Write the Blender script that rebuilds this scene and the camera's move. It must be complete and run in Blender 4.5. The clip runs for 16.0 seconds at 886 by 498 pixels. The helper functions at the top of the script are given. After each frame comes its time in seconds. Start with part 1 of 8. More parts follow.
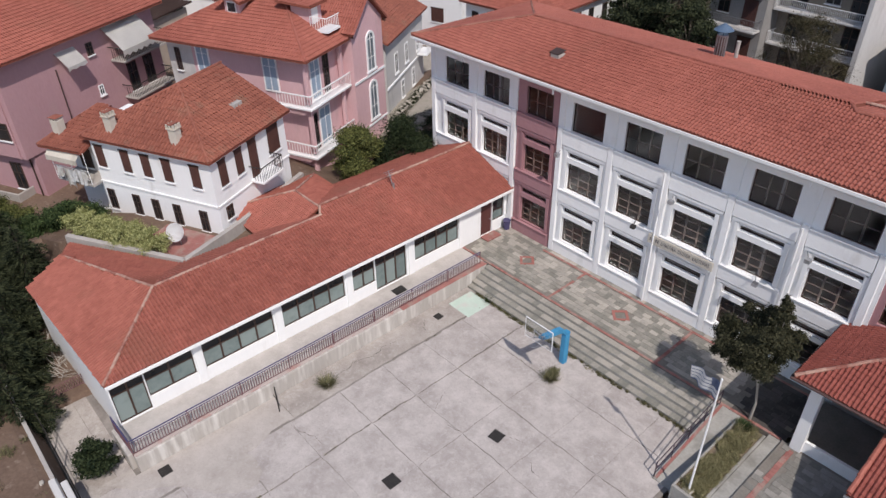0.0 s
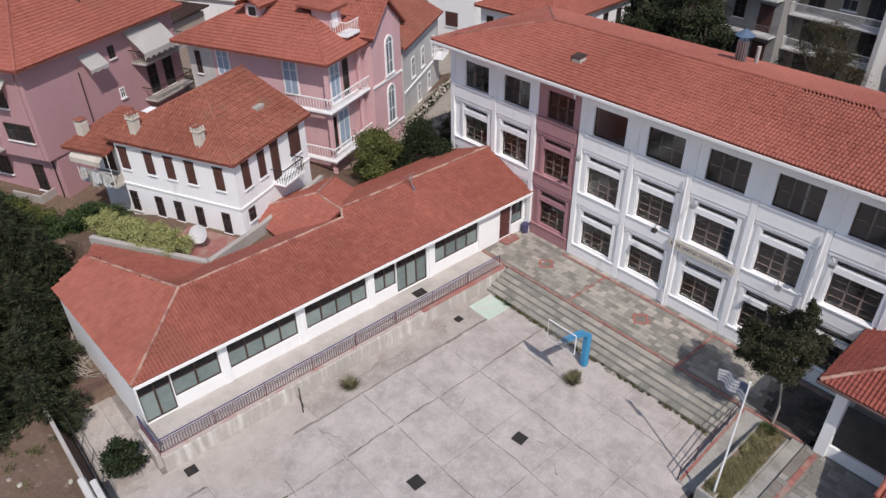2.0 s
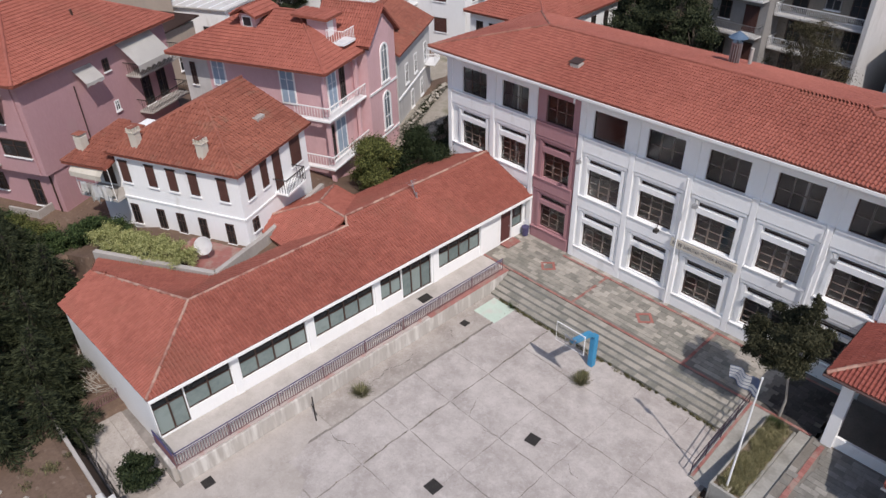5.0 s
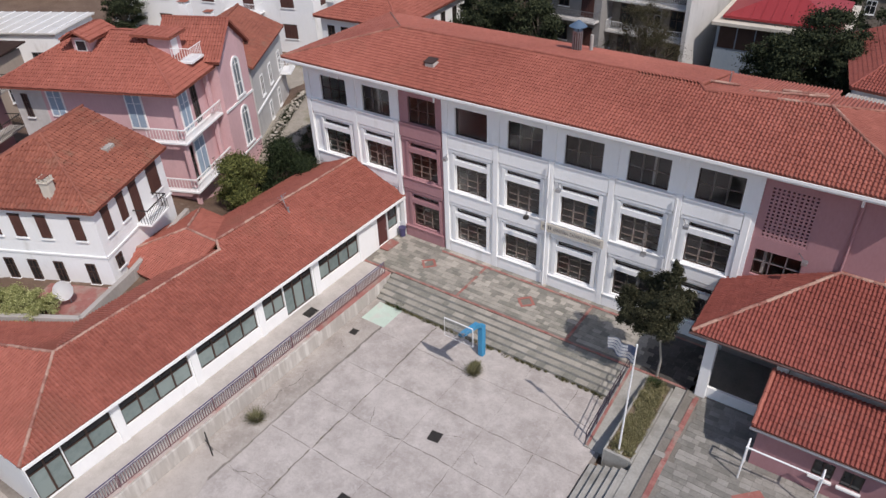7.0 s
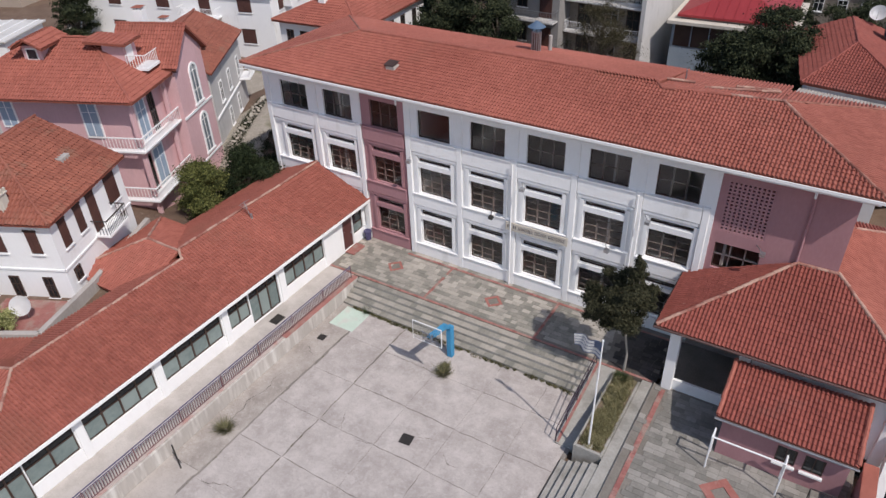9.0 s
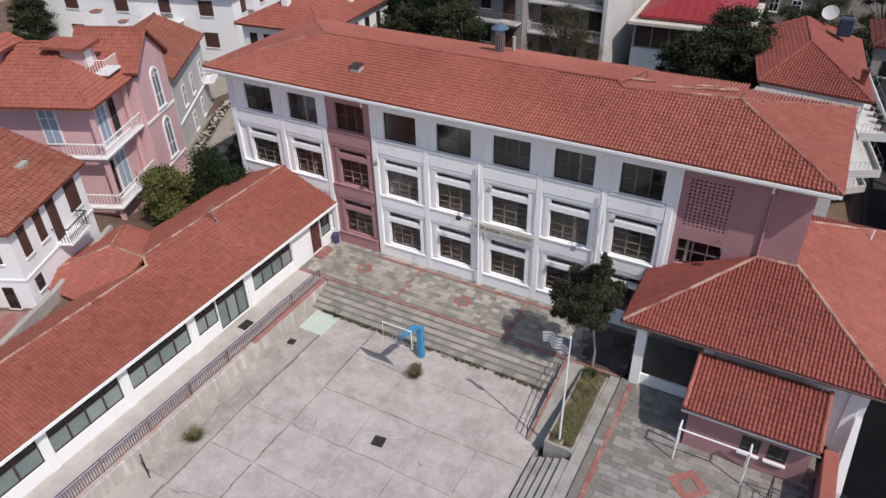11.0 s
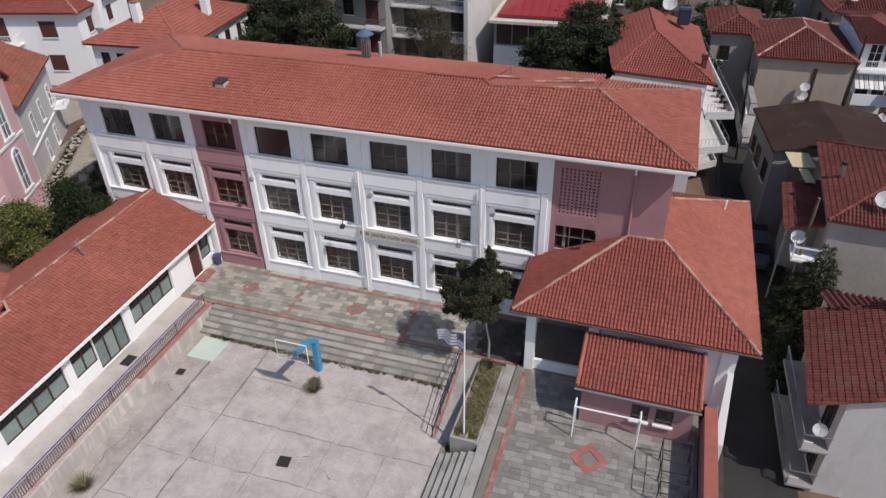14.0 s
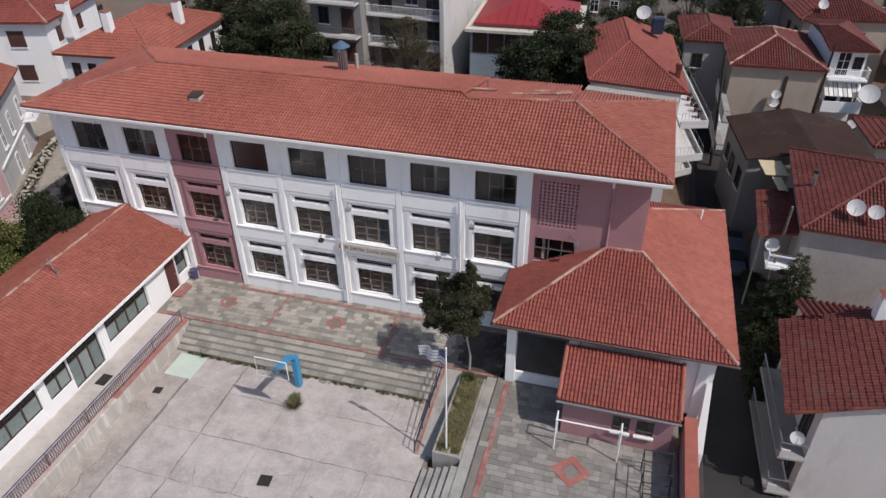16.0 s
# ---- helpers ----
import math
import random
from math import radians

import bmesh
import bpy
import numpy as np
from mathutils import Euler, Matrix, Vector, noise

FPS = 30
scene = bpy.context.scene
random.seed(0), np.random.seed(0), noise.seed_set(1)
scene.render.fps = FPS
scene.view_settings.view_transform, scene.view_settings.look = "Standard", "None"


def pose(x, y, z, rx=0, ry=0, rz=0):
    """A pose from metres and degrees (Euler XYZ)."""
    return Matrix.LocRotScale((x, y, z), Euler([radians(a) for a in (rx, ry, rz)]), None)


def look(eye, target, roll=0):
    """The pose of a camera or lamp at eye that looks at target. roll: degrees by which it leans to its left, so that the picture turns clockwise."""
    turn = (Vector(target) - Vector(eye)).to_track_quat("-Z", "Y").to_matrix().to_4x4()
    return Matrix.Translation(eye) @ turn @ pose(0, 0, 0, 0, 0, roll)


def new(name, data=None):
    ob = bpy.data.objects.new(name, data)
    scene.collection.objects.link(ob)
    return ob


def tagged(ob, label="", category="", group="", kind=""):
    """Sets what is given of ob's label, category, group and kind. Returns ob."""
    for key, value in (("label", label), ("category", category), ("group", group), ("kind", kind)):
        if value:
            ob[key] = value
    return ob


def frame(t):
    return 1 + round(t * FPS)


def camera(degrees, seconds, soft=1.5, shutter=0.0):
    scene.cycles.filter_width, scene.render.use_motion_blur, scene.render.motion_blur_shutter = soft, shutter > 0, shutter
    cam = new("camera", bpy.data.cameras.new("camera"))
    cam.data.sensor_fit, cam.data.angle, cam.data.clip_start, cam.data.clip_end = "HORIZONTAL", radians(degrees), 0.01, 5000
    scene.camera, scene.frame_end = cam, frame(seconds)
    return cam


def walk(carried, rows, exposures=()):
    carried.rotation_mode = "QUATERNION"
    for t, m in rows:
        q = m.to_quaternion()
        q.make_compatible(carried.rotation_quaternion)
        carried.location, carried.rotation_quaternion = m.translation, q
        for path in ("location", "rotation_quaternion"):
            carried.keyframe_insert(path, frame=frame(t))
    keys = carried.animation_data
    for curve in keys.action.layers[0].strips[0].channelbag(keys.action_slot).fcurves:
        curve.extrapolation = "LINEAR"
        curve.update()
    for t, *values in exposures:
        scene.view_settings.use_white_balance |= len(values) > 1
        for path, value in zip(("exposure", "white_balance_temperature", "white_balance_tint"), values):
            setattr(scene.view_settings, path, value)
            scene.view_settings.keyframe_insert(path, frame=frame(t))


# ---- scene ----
cam = camera(64.89, 16.0, soft=1.45)
# seconds, eye, heading (degrees to the left of +y), pitch, roll
ROWS = [
    (0.0, 22.459, -29.467, 25.307, 48.816, -34.444, -0.960),
    (0.5, 22.451, -29.685, 25.298, 48.886, -34.291, -0.894),
    (1.0, 22.414, -29.906, 25.311, 48.847, -34.245, -0.835),
    (1.5, 22.266, -30.131, 25.376, 48.974, -34.270, -0.754),
    (2.0, 21.968, -30.348, 25.403, 49.191, -34.124, -0.884),
    (2.5, 21.597, -30.567, 25.438, 49.285, -33.987, -0.807),
    (3.0, 21.279, -30.791, 25.520, 49.496, -33.835, -0.815),
    (5.5, 21.280, -31.463, 25.848, 45.569, -34.062, -1.982),
    (6.0, 21.377, -31.401, 25.972, 41.783, -34.401, -2.091),
    (6.5, 21.376, -31.338, 26.118, 38.525, -34.535, -2.096),
    (7.0, 21.355, -31.259, 26.189, 35.812, -34.475, -2.153),
    (7.5, 21.374, -31.216, 26.176, 33.927, -34.467, -2.068),
    (8.0, 21.443, -31.257, 26.178, 33.008, -34.466, -2.062),
    (10.5, 21.404, -31.249, 26.259, 31.628, -34.303, -1.493),
    (11.0, 21.571, -31.339, 26.249, 29.531, -34.332, -1.476),
    (11.5, 21.685, -31.367, 26.215, 27.399, -34.274, -1.491),
    (12.0, 21.762, -31.347, 26.202, 25.511, -34.224, -1.424),
    (12.5, 21.763, -31.338, 26.211, 23.831, -34.107, -1.331),
    (13.0, 21.753, -31.355, 26.245, 22.263, -34.097, -1.338),
    (13.5, 21.746, -31.430, 26.299, 20.191, -34.203, -1.272),
    (14.0, 21.721, -31.420, 26.366, 18.490, -34.227, -1.170),
    (14.5, 21.672, -31.338, 26.474, 17.437, -34.172, -1.053),
    (15.0, 21.626, -31.222, 26.588, 16.771, -34.208, -0.887),
    (15.5, 21.574, -31.133, 26.705, 16.443, -34.144, -0.687),
    (16.0, 21.501, -31.099, 26.814, 16.242, -34.048, -0.624),
]
walk(cam, [(t, pose(x, y, z, 90 + pitch, 0, yaw) @ pose(0, 0, 0, 0, 0, roll)) for t, x, y, z, yaw, pitch, roll in ROWS],
     exposures=[(0.0, 0.10, 6570, 13.5), (8.0, 0.09, 6570, 13.5), (11.0, 0.08, 6570, 13.5), (12.5, 0.05, 6570, 13.5), (16.0, 0.02, 6600, 13.5)])

# ---- world and sun ----
SUN_AZ, SUN_EL = 114.0, 52.5
world = bpy.data.worlds.new("world")
scene.world = world
world.use_nodes = True
wn = world.node_tree
sky = wn.nodes.new("ShaderNodeTexSky")
sky.sky_type = "NISHITA"
sky.sun_disc = False
sky.sun_elevation, sky.sun_rotation = radians(SUN_EL), radians(SUN_AZ)
sky.dust_density = 1.0
wn.links.new(sky.outputs[0], wn.nodes["Background"].inputs[0])
wn.nodes["Background"].inputs[1].default_value = 0.118
sun = new("sun", bpy.data.lights.new("sun", "SUN"))
sun.data.energy, sun.data.angle, sun.data.color = 3.1, radians(0.6), (1.0, 0.96, 0.91)
sun.matrix_basis = look((60 * math.sin(radians(SUN_AZ)), 60 * math.cos(radians(SUN_AZ)), 60 * math.tan(radians(SUN_EL))), (0, 0, 0))


# ---- materials ----
def material(name, low, high, rough=0.8, big=0.4, fine=12.0, bump=0.15, bump_scale=40.0, island=0.0, piece=0.0, metal=0.0, stain=None, stain_scale=0.6, stain_cut=0.62, streak=1.0, spec=0.3, fleck=None):
    """A surface between two colours by noise of two sizes; island and piece: how much each loose piece differs; stain: a third colour in patches."""
    m = bpy.data.materials.new(name)
    m.use_nodes = True
    nt = m.node_tree
    N, L = nt.nodes.new, nt.links.new
    bs = nt.nodes["Principled BSDF"]
    tc = N("ShaderNodeNewGeometry")
    mp = N("ShaderNodeMapping")
    mp.inputs["Scale"].default_value = (1, 1, streak)
    L(tc.outputs["Position"], mp.inputs[0])

    def noise_at(scale, detail):
        n = N("ShaderNodeTexNoise")
        n.inputs["Scale"].default_value, n.inputs["Detail"].default_value, n.inputs["Roughness"].default_value = scale, detail, 0.58
        L(mp.outputs[0], n.inputs["Vector"])
        return n.outputs["Fac"]

    def maths(op, a, b):
        n = N("ShaderNodeMath")
        n.operation = op
        for i, v in enumerate((a, b)):
            if isinstance(v, float):
                n.inputs[i].default_value = v
            else:
                L(v, n.inputs[i])
        return n.outputs[0]

    f = maths("ADD", maths("MULTIPLY", noise_at(big, 5.0), 0.6), maths("MULTIPLY", noise_at(fine, 4.0), 0.4))
    if island:
        f = maths("ADD", f, maths("MULTIPLY", maths("SUBTRACT", tc.outputs["Random Per Island"], 0.5), island))
    if piece:
        oi = N("ShaderNodeObjectInfo")
        f = maths("ADD", f, maths("MULTIPLY", maths("SUBTRACT", oi.outputs["Random"], 0.5), piece))
    ramp = N("ShaderNodeValToRGB")
    ramp.color_ramp.elements[0].position, ramp.color_ramp.elements[1].position = 0.3, 0.7
    ramp.color_ramp.elements[0].color, ramp.color_ramp.elements[1].color = (*low, 1), (*high, 1)
    L(f, ramp.inputs[0])
    col = ramp.outputs[0]
    if stain:
        mix = N("ShaderNodeMix")
        mix.data_type = "RGBA"
        r2 = N("ShaderNodeValToRGB")
        r2.color_ramp.elements[0].position, r2.color_ramp.elements[1].position = stain_cut - 0.06, stain_cut + 0.1
        r2.color_ramp.elements[0].color, r2.color_ramp.elements[1].color = (0, 0, 0, 1), (0.8, 0.8, 0.8, 1)
        L(noise_at(stain_scale, 8.0), r2.inputs[0])
        L(r2.outputs[0], mix.inputs[0])
        L(col, mix.inputs[6])
        mix.inputs[7].default_value = (*stain, 1)
        col = mix.outputs[2]
    if fleck:
        fleck_col, fleck_scale, fleck_cut = fleck
        mix = N("ShaderNodeMix")
        mix.data_type = "RGBA"
        r3 = N("ShaderNodeValToRGB")
        r3.color_ramp.elements[0].position, r3.color_ramp.elements[1].position = fleck_cut, fleck_cut + 0.08
        r3.color_ramp.elements[0].color, r3.color_ramp.elements[1].color = (0, 0, 0, 1), (0.7, 0.7, 0.7, 1)
        L(noise_at(fleck_scale, 12.0), r3.inputs[0])
        L(r3.outputs[0], mix.inputs[0])
        L(col, mix.inputs[6])
        mix.inputs[7].default_value = (*fleck_col, 1)
        col = mix.outputs[2]
    L(col, bs.inputs["Base Color"])
    bs.inputs["Roughness"].default_value, bs.inputs["Metallic"].default_value = rough, metal
    bs.inputs["Specular IOR Level"].default_value = spec
    if bump:
        bn = N("ShaderNodeBump")
        bn.inputs["Strength"].default_value, bn.inputs["Distance"].default_value = bump, 0.02
        L(noise_at(bump_scale, 3.0), bn.inputs["Height"])
        L(bn.outputs[0], bs.inputs["Normal"])
    return m


def worn_concrete(name, dark, mid, light, grime):
    """Old concrete: cloudy from metres down to grains, with pale worn patches, grime and small pits."""
    m = bpy.data.materials.new(name)
    m.use_nodes = True
    nt = m.node_tree
    N, L = nt.nodes.new, nt.links.new
    bs = nt.nodes["Principled BSDF"]
    geo = N("ShaderNodeNewGeometry")

    def cloud(scale, detail, rough, lo, hi):
        n, r = N("ShaderNodeTexNoise"), N("ShaderNodeMapRange")
        n.inputs["Scale"].default_value, n.inputs["Detail"].default_value, n.inputs["Roughness"].default_value = scale, detail, rough
        L(geo.outputs["Position"], n.inputs["Vector"])
        r.inputs["From Min"].default_value, r.inputs["From Max"].default_value = lo, hi
        L(n.outputs["Fac"], r.inputs["Value"])
        return n.outputs["Fac"], r.outputs[0]

    def over(col, fac, top, most):
        mul, mix = N("ShaderNodeMath"), N("ShaderNodeMix")
        mul.operation = "MULTIPLY"
        mul.inputs[1].default_value = most
        mix.data_type = "RGBA"
        L(fac, mul.inputs[0])
        L(mul.outputs[0], mix.inputs[0])
        L(col, mix.inputs[6])
        mix.inputs[7].default_value = (*top, 1)
        return mix.outputs[2]

    base = N("ShaderNodeValToRGB")
    base.color_ramp.elements[0].color, base.color_ramp.elements[1].color = (*dark, 1), (*mid, 1)
    _f, f = cloud(0.7, 15, 0.74, 0.36, 0.62)
    L(f, base.inputs[0])
    col = over(base.outputs[0], cloud(1.6, 15, 0.78, 0.52, 0.66)[1], light, 0.6)
    col = over(col, cloud(0.45, 12, 0.7, 0.54, 0.72)[1], grime, 0.5)
    col = over(col, cloud(6.0, 10, 0.8, 0.53, 0.64)[1], light, 0.5)
    col = over(col, cloud(13.0, 6, 0.7, 0.56, 0.68)[1], grime, 0.6)
    col = over(col, cloud(34.0, 3, 0.6, 0.60, 0.70)[1], dark, 0.7)
    L(col, bs.inputs["Base Color"])
    bs.inputs["Roughness"].default_value, bs.inputs["Specular IOR Level"].default_value = 0.92, 0.2
    bump = N("ShaderNodeBump")
    bump.inputs["Strength"].default_value, bump.inputs["Distance"].default_value = 0.5, 0.02
    L(cloud(16.0, 6, 0.65, 0, 1)[0], bump.inputs["Height"])
    L(bump.outputs[0], bs.inputs["Normal"])
    return m


def glass_material(name, tint):
    m = bpy.data.materials.new(name)
    m.use_nodes = True
    bs = m.node_tree.nodes["Principled BSDF"]
    bs.inputs["Base Color"].default_value = (*tint, 1)
    bs.inputs["Roughness"].default_value, bs.inputs["Transmission Weight"].default_value, bs.inputs["IOR"].default_value = 0.03, 1.0, 1.4
    return m


TILE = material("terracotta_tile", (0.235, 0.071, 0.051), (0.42, 0.143, 0.104), 0.75, 0.12, 2.2, 0.2, 30, island=0.1, stain=(0.27, 0.10, 0.07), stain_scale=0.35, stain_cut=0.62, fleck=((0.44, 0.27, 0.2), 4.0, 0.70))
TILE_DARK = material("dark_red_tile", (0.10, 0.027, 0.023), (0.178, 0.05, 0.04), 0.75, 0.3, 5.0, 0.2, 30, island=0.25, stain=(0.12, 0.07, 0.055))
TILE_OLD = material("weathered_tile", (0.19, 0.062, 0.043), (0.34, 0.122, 0.082), 0.8, 0.3, 5.0, 0.2, 30, island=0.14, stain=(0.22, 0.13, 0.09), stain_scale=0.7, stain_cut=0.64)
TILE_PIECE = material("terracotta_tile_piece", (0.178, 0.047, 0.037), (0.325, 0.094, 0.071), 0.75, 0.2, 6.0, 0.2, 30, piece=0.2, stain=(0.21, 0.09, 0.072), stain_scale=0.5, stain_cut=0.66, fleck=((0.46, 0.32, 0.27), 5.0, 0.68))
TILE_RED = material("deep_red_tile", (0.178, 0.047, 0.037), (0.325, 0.094, 0.071), 0.75, 0.12, 2.2, 0.2, 30, island=0.1, stain=(0.24, 0.085, 0.07), stain_scale=0.4, stain_cut=0.64, fleck=((0.46, 0.32, 0.27), 5.0, 0.68))
MORTAR = material("ridge_mortar_tile", (0.24, 0.085, 0.065), (0.46, 0.30, 0.235), 0.9, 1.2, 5.0, 0.3, 25, island=0.35)
MORTAR_OLD = material("weathered_ridge_tile", (0.19, 0.068, 0.05), (0.36, 0.175, 0.13), 0.9, 1.2, 5.0, 0.3, 25, island=0.3)
DECK = material("roof_deck", (0.20, 0.06, 0.04), (0.28, 0.09, 0.06), 0.9)
WHITE = material("white_render", (0.83, 0.826, 0.815), (0.89, 0.887, 0.877), 0.75, 0.5, 8, 0.12, 60, stain=(0.66, 0.645, 0.61), stain_scale=0.9, stain_cut=0.66, streak=0.35)
PAINT = material("white_paint", (0.81, 0.806, 0.798), (0.87, 0.867, 0.858), 0.5, 1.0, 20, 0.05)
DULLBEIGE = material("dull_beige_render", (0.21, 0.18, 0.145), (0.29, 0.25, 0.205), 0.85, 0.5, 8, 0.15, 50, stain=(0.12, 0.105, 0.09), streak=0.4)
DULLGREY = material("dull_grey_render", (0.25, 0.238, 0.228), (0.33, 0.315, 0.30), 0.85, 0.5, 8, 0.15, 50, stain=(0.158, 0.151, 0.137), streak=0.4)
FLUE = material("brownish_sheet_metal", (0.132, 0.078, 0.069), (0.204, 0.132, 0.12), 0.45, 2, 15, 0.05, metal=0.5)
GREYWHITE = material("grey_render", (0.52, 0.50, 0.48), (0.62, 0.60, 0.57), 0.8, 0.5, 8, 0.15, 50, stain=(0.42, 0.40, 0.37), streak=0.4)
PINK = material("school_pink_render", (0.345, 0.178, 0.19), (0.42, 0.228, 0.24), 0.8, 0.6, 9, 0.12, 60, stain=(0.31, 0.17, 0.175), stain_cut=0.64, streak=0.4)
VILLA = material("villa_pink_render", (0.60, 0.37, 0.38), (0.68, 0.45, 0.46), 0.8, 0.5, 8, 0.12, 60, stain=(0.52, 0.34, 0.34), streak=0.4)
PINKHOUSE = material("rose_render", (0.42, 0.24, 0.255), (0.49, 0.295, 0.305), 0.8, 0.5, 8, 0.12, 60, stain=(0.44, 0.28, 0.28), streak=0.4)
BROWNWALL = material("brown_terracotta_render", (0.24, 0.13, 0.095), (0.32, 0.185, 0.14), 0.85, 0.5, 8, 0.15, 50, stain=(0.2, 0.12, 0.09), streak=0.4)
BEIGE = material("beige_render", (0.37, 0.30, 0.24), (0.46, 0.375, 0.305), 0.85, 0.4, 6, 0.2, 40, stain=(0.34, 0.30, 0.25), streak=0.4)
CREAM = material("cream_render", (0.50, 0.455, 0.385), (0.62, 0.57, 0.49), 0.85, 0.8, 8, 0.2, 40, stain=(0.40, 0.36, 0.30), streak=0.4)
CEMENT = material("cement_render", (0.35, 0.32, 0.29), (0.47, 0.43, 0.395), 0.9, 0.5, 7, 0.3, 20, stain=(0.28, 0.26, 0.23), streak=0.5)
COURT = worn_concrete("court_concrete", (0.34, 0.302, 0.278), (0.50, 0.452, 0.42), (0.58, 0.53, 0.50), (0.285, 0.25, 0.225))
COURT_WALL = worn_concrete("dirty_concrete_strip", (0.30, 0.262, 0.232), (0.44, 0.395, 0.355), (0.53, 0.49, 0.45), (0.22, 0.19, 0.162))
SCREED = worn_concrete("smooth_screed", (0.37, 0.328, 0.292), (0.48, 0.433, 0.392), (0.52, 0.475, 0.435), (0.32, 0.282, 0.25))
WALK = worn_concrete("walkway_screed", (0.40, 0.362, 0.33), (0.51, 0.47, 0.435), (0.56, 0.52, 0.485), (0.36, 0.322, 0.288))
RETAIN = material("streaked_concrete", (0.37, 0.335, 0.30), (0.50, 0.46, 0.42), 0.9, 0.8, 9, 0.3, 25, stain=(0.66, 0.63, 0.585), stain_scale=2.2, stain_cut=0.55, streak=0.12)
STUCCO = material("rough_cement_stucco", (0.35, 0.318, 0.288), (0.46, 0.42, 0.385), 0.95, 0.6, 5, 0.8, 4, stain=(0.30, 0.27, 0.245), stain_scale=0.4, streak=0.6)
FADED = material("faded_red_paint", (0.42, 0.345, 0.315), (0.50, 0.42, 0.385), 0.9, 1.2, 9, 0.25, 25, stain=(0.40, 0.19, 0.16), stain_scale=1.4, stain_cut=0.60)
# Dirt of cracks; also stands in for the corner wall's shadow strip.
JOINT_SHADE = material("joint_dirt_and_shade", (0.07, 0.06, 0.05), (0.16, 0.14, 0.11), 0.95, 1.5, 10, 0.3)
GROUT = material("paving_grout", (0.15, 0.135, 0.115), (0.26, 0.235, 0.205), 0.95, 1.0, 10, 0.3)
FILL = material("joint_filling", (0.10, 0.085, 0.07), (0.36, 0.325, 0.295), 0.95, 0.35, 2.0, 0.3)
KERB = material("weathered_concrete", (0.40, 0.365, 0.315), (0.60, 0.56, 0.49), 0.9, 0.8, 9, 0.3, 25, stain=(0.25, 0.22, 0.18), stain_scale=1.5, stain_cut=0.56, streak=0.3)
STEP = material("stone_step", (0.26, 0.25, 0.225), (0.42, 0.40, 0.365), 0.85, 0.9, 8, 0.25, 25, stain=(0.2, 0.19, 0.165), stain_cut=0.58)
PAVE = material("slate_paving", (0.20, 0.192, 0.165), (0.43, 0.39, 0.34), 0.8, 0.7, 10, 0.25, 25, island=0.4)
PAVE_PIECE = material("slate_paving_slab", (0.20, 0.194, 0.165), (0.40, 0.365, 0.315), 0.8, 0.7, 10, 0.25, 25, piece=0.34)
PAVE_GREY = material("grey_paving", (0.185, 0.175, 0.155), (0.325, 0.305, 0.275), 0.8, 0.7, 10, 0.25, 25, island=0.35)
PAVE_GREY_PIECE = material("grey_paving_slab", (0.185, 0.175, 0.155), (0.325, 0.305, 0.275), 0.8, 0.7, 10, 0.25, 25, piece=0.35)
REDBRICK = material("red_brick_inlay", (0.29, 0.105, 0.088), (0.39, 0.165, 0.138), 0.85, 1.2, 10, 0.2, stain=(0.36, 0.24, 0.2), stain_scale=2.5, stain_cut=0.62)
REDLINE = material("red_brick_paving", (0.27, 0.105, 0.092), (0.38, 0.175, 0.15), 0.85, 1.2, 10, 0.2, island=0.4, stain=(0.33, 0.25, 0.21), stain_scale=1.4, stain_cut=0.54)
GREENPAINT = material("pale_green_paint", (0.46, 0.56, 0.47), (0.55, 0.64, 0.55), 0.85, 1.5, 12, 0.2, stain=(0.55, 0.54, 0.48), stain_scale=1.2, stain_cut=0.58)
FRAME = material("dark_brown_frame", (0.045, 0.026, 0.02), (0.075, 0.045, 0.035), 0.5, 1.0, 15, 0.05)
LATTICE = material("brown_window_bars", (0.15, 0.105, 0.095), (0.22, 0.155, 0.14), 0.6, 1.0, 15, 0.05)
SHUTTER = material("brown_shutter", (0.065, 0.028, 0.022), (0.11, 0.048, 0.036), 0.6, 1.0, 15, 0.1)
BLUESHUT = material("pale_blue_shutter", (0.25, 0.32, 0.41), (0.34, 0.42, 0.50), 0.6, 1.0, 15, 0.1)
DOOR = material("maroon_door", (0.085, 0.03, 0.028), (0.12, 0.045, 0.04), 0.5, 1.0, 15, 0.05)
INSIDE = material("interior_wall", (0.24, 0.20, 0.185), (0.34, 0.29, 0.265), 0.9)
CLASSROOM = material("classroom_wall", (0.40, 0.33, 0.31), (0.58, 0.49, 0.465), 0.9, 0.25, 1.5)
# Annex passage shade is put into this dark colour; the kerb shares it.
SHADEPAVE = material("shade_toned_paving_stone", (0.045, 0.04, 0.037), (0.10, 0.09, 0.083), 0.85, 0.7, 8, 0.2, island=0.3)
PALEGLASS = material("curtained_pale_glass", (0.25, 0.29, 0.33), (0.40, 0.45, 0.49), 0.15, 0.7, 3, 0.0, spec=0.5)
DARKGLASS = material("dark_window_glass", (0.012, 0.014, 0.016), (0.03, 0.032, 0.035), 0.08, 0.7, 3, 0.0, spec=0.6)
TEAL = material("curtained_glass", (0.13, 0.17, 0.165), (0.24, 0.29, 0.275), 0.12, 0.5, 3, 0.0, piece=0.5, spec=0.5)
GLASS = glass_material("window_glass", (0.85, 0.9, 0.9))
PURPLE = material("blue_violet_rail", (0.05, 0.045, 0.11), (0.09, 0.08, 0.16), 0.5, 2, 20, 0.05)
RUST = material("rust_red_picket", (0.13, 0.062, 0.068), (0.22, 0.115, 0.115), 0.7, 3, 20, 0.1)
RAILDARK = material("dark_red_violet_rail", (0.035, 0.022, 0.032), (0.07, 0.045, 0.06), 0.6, 3, 20, 0.1)
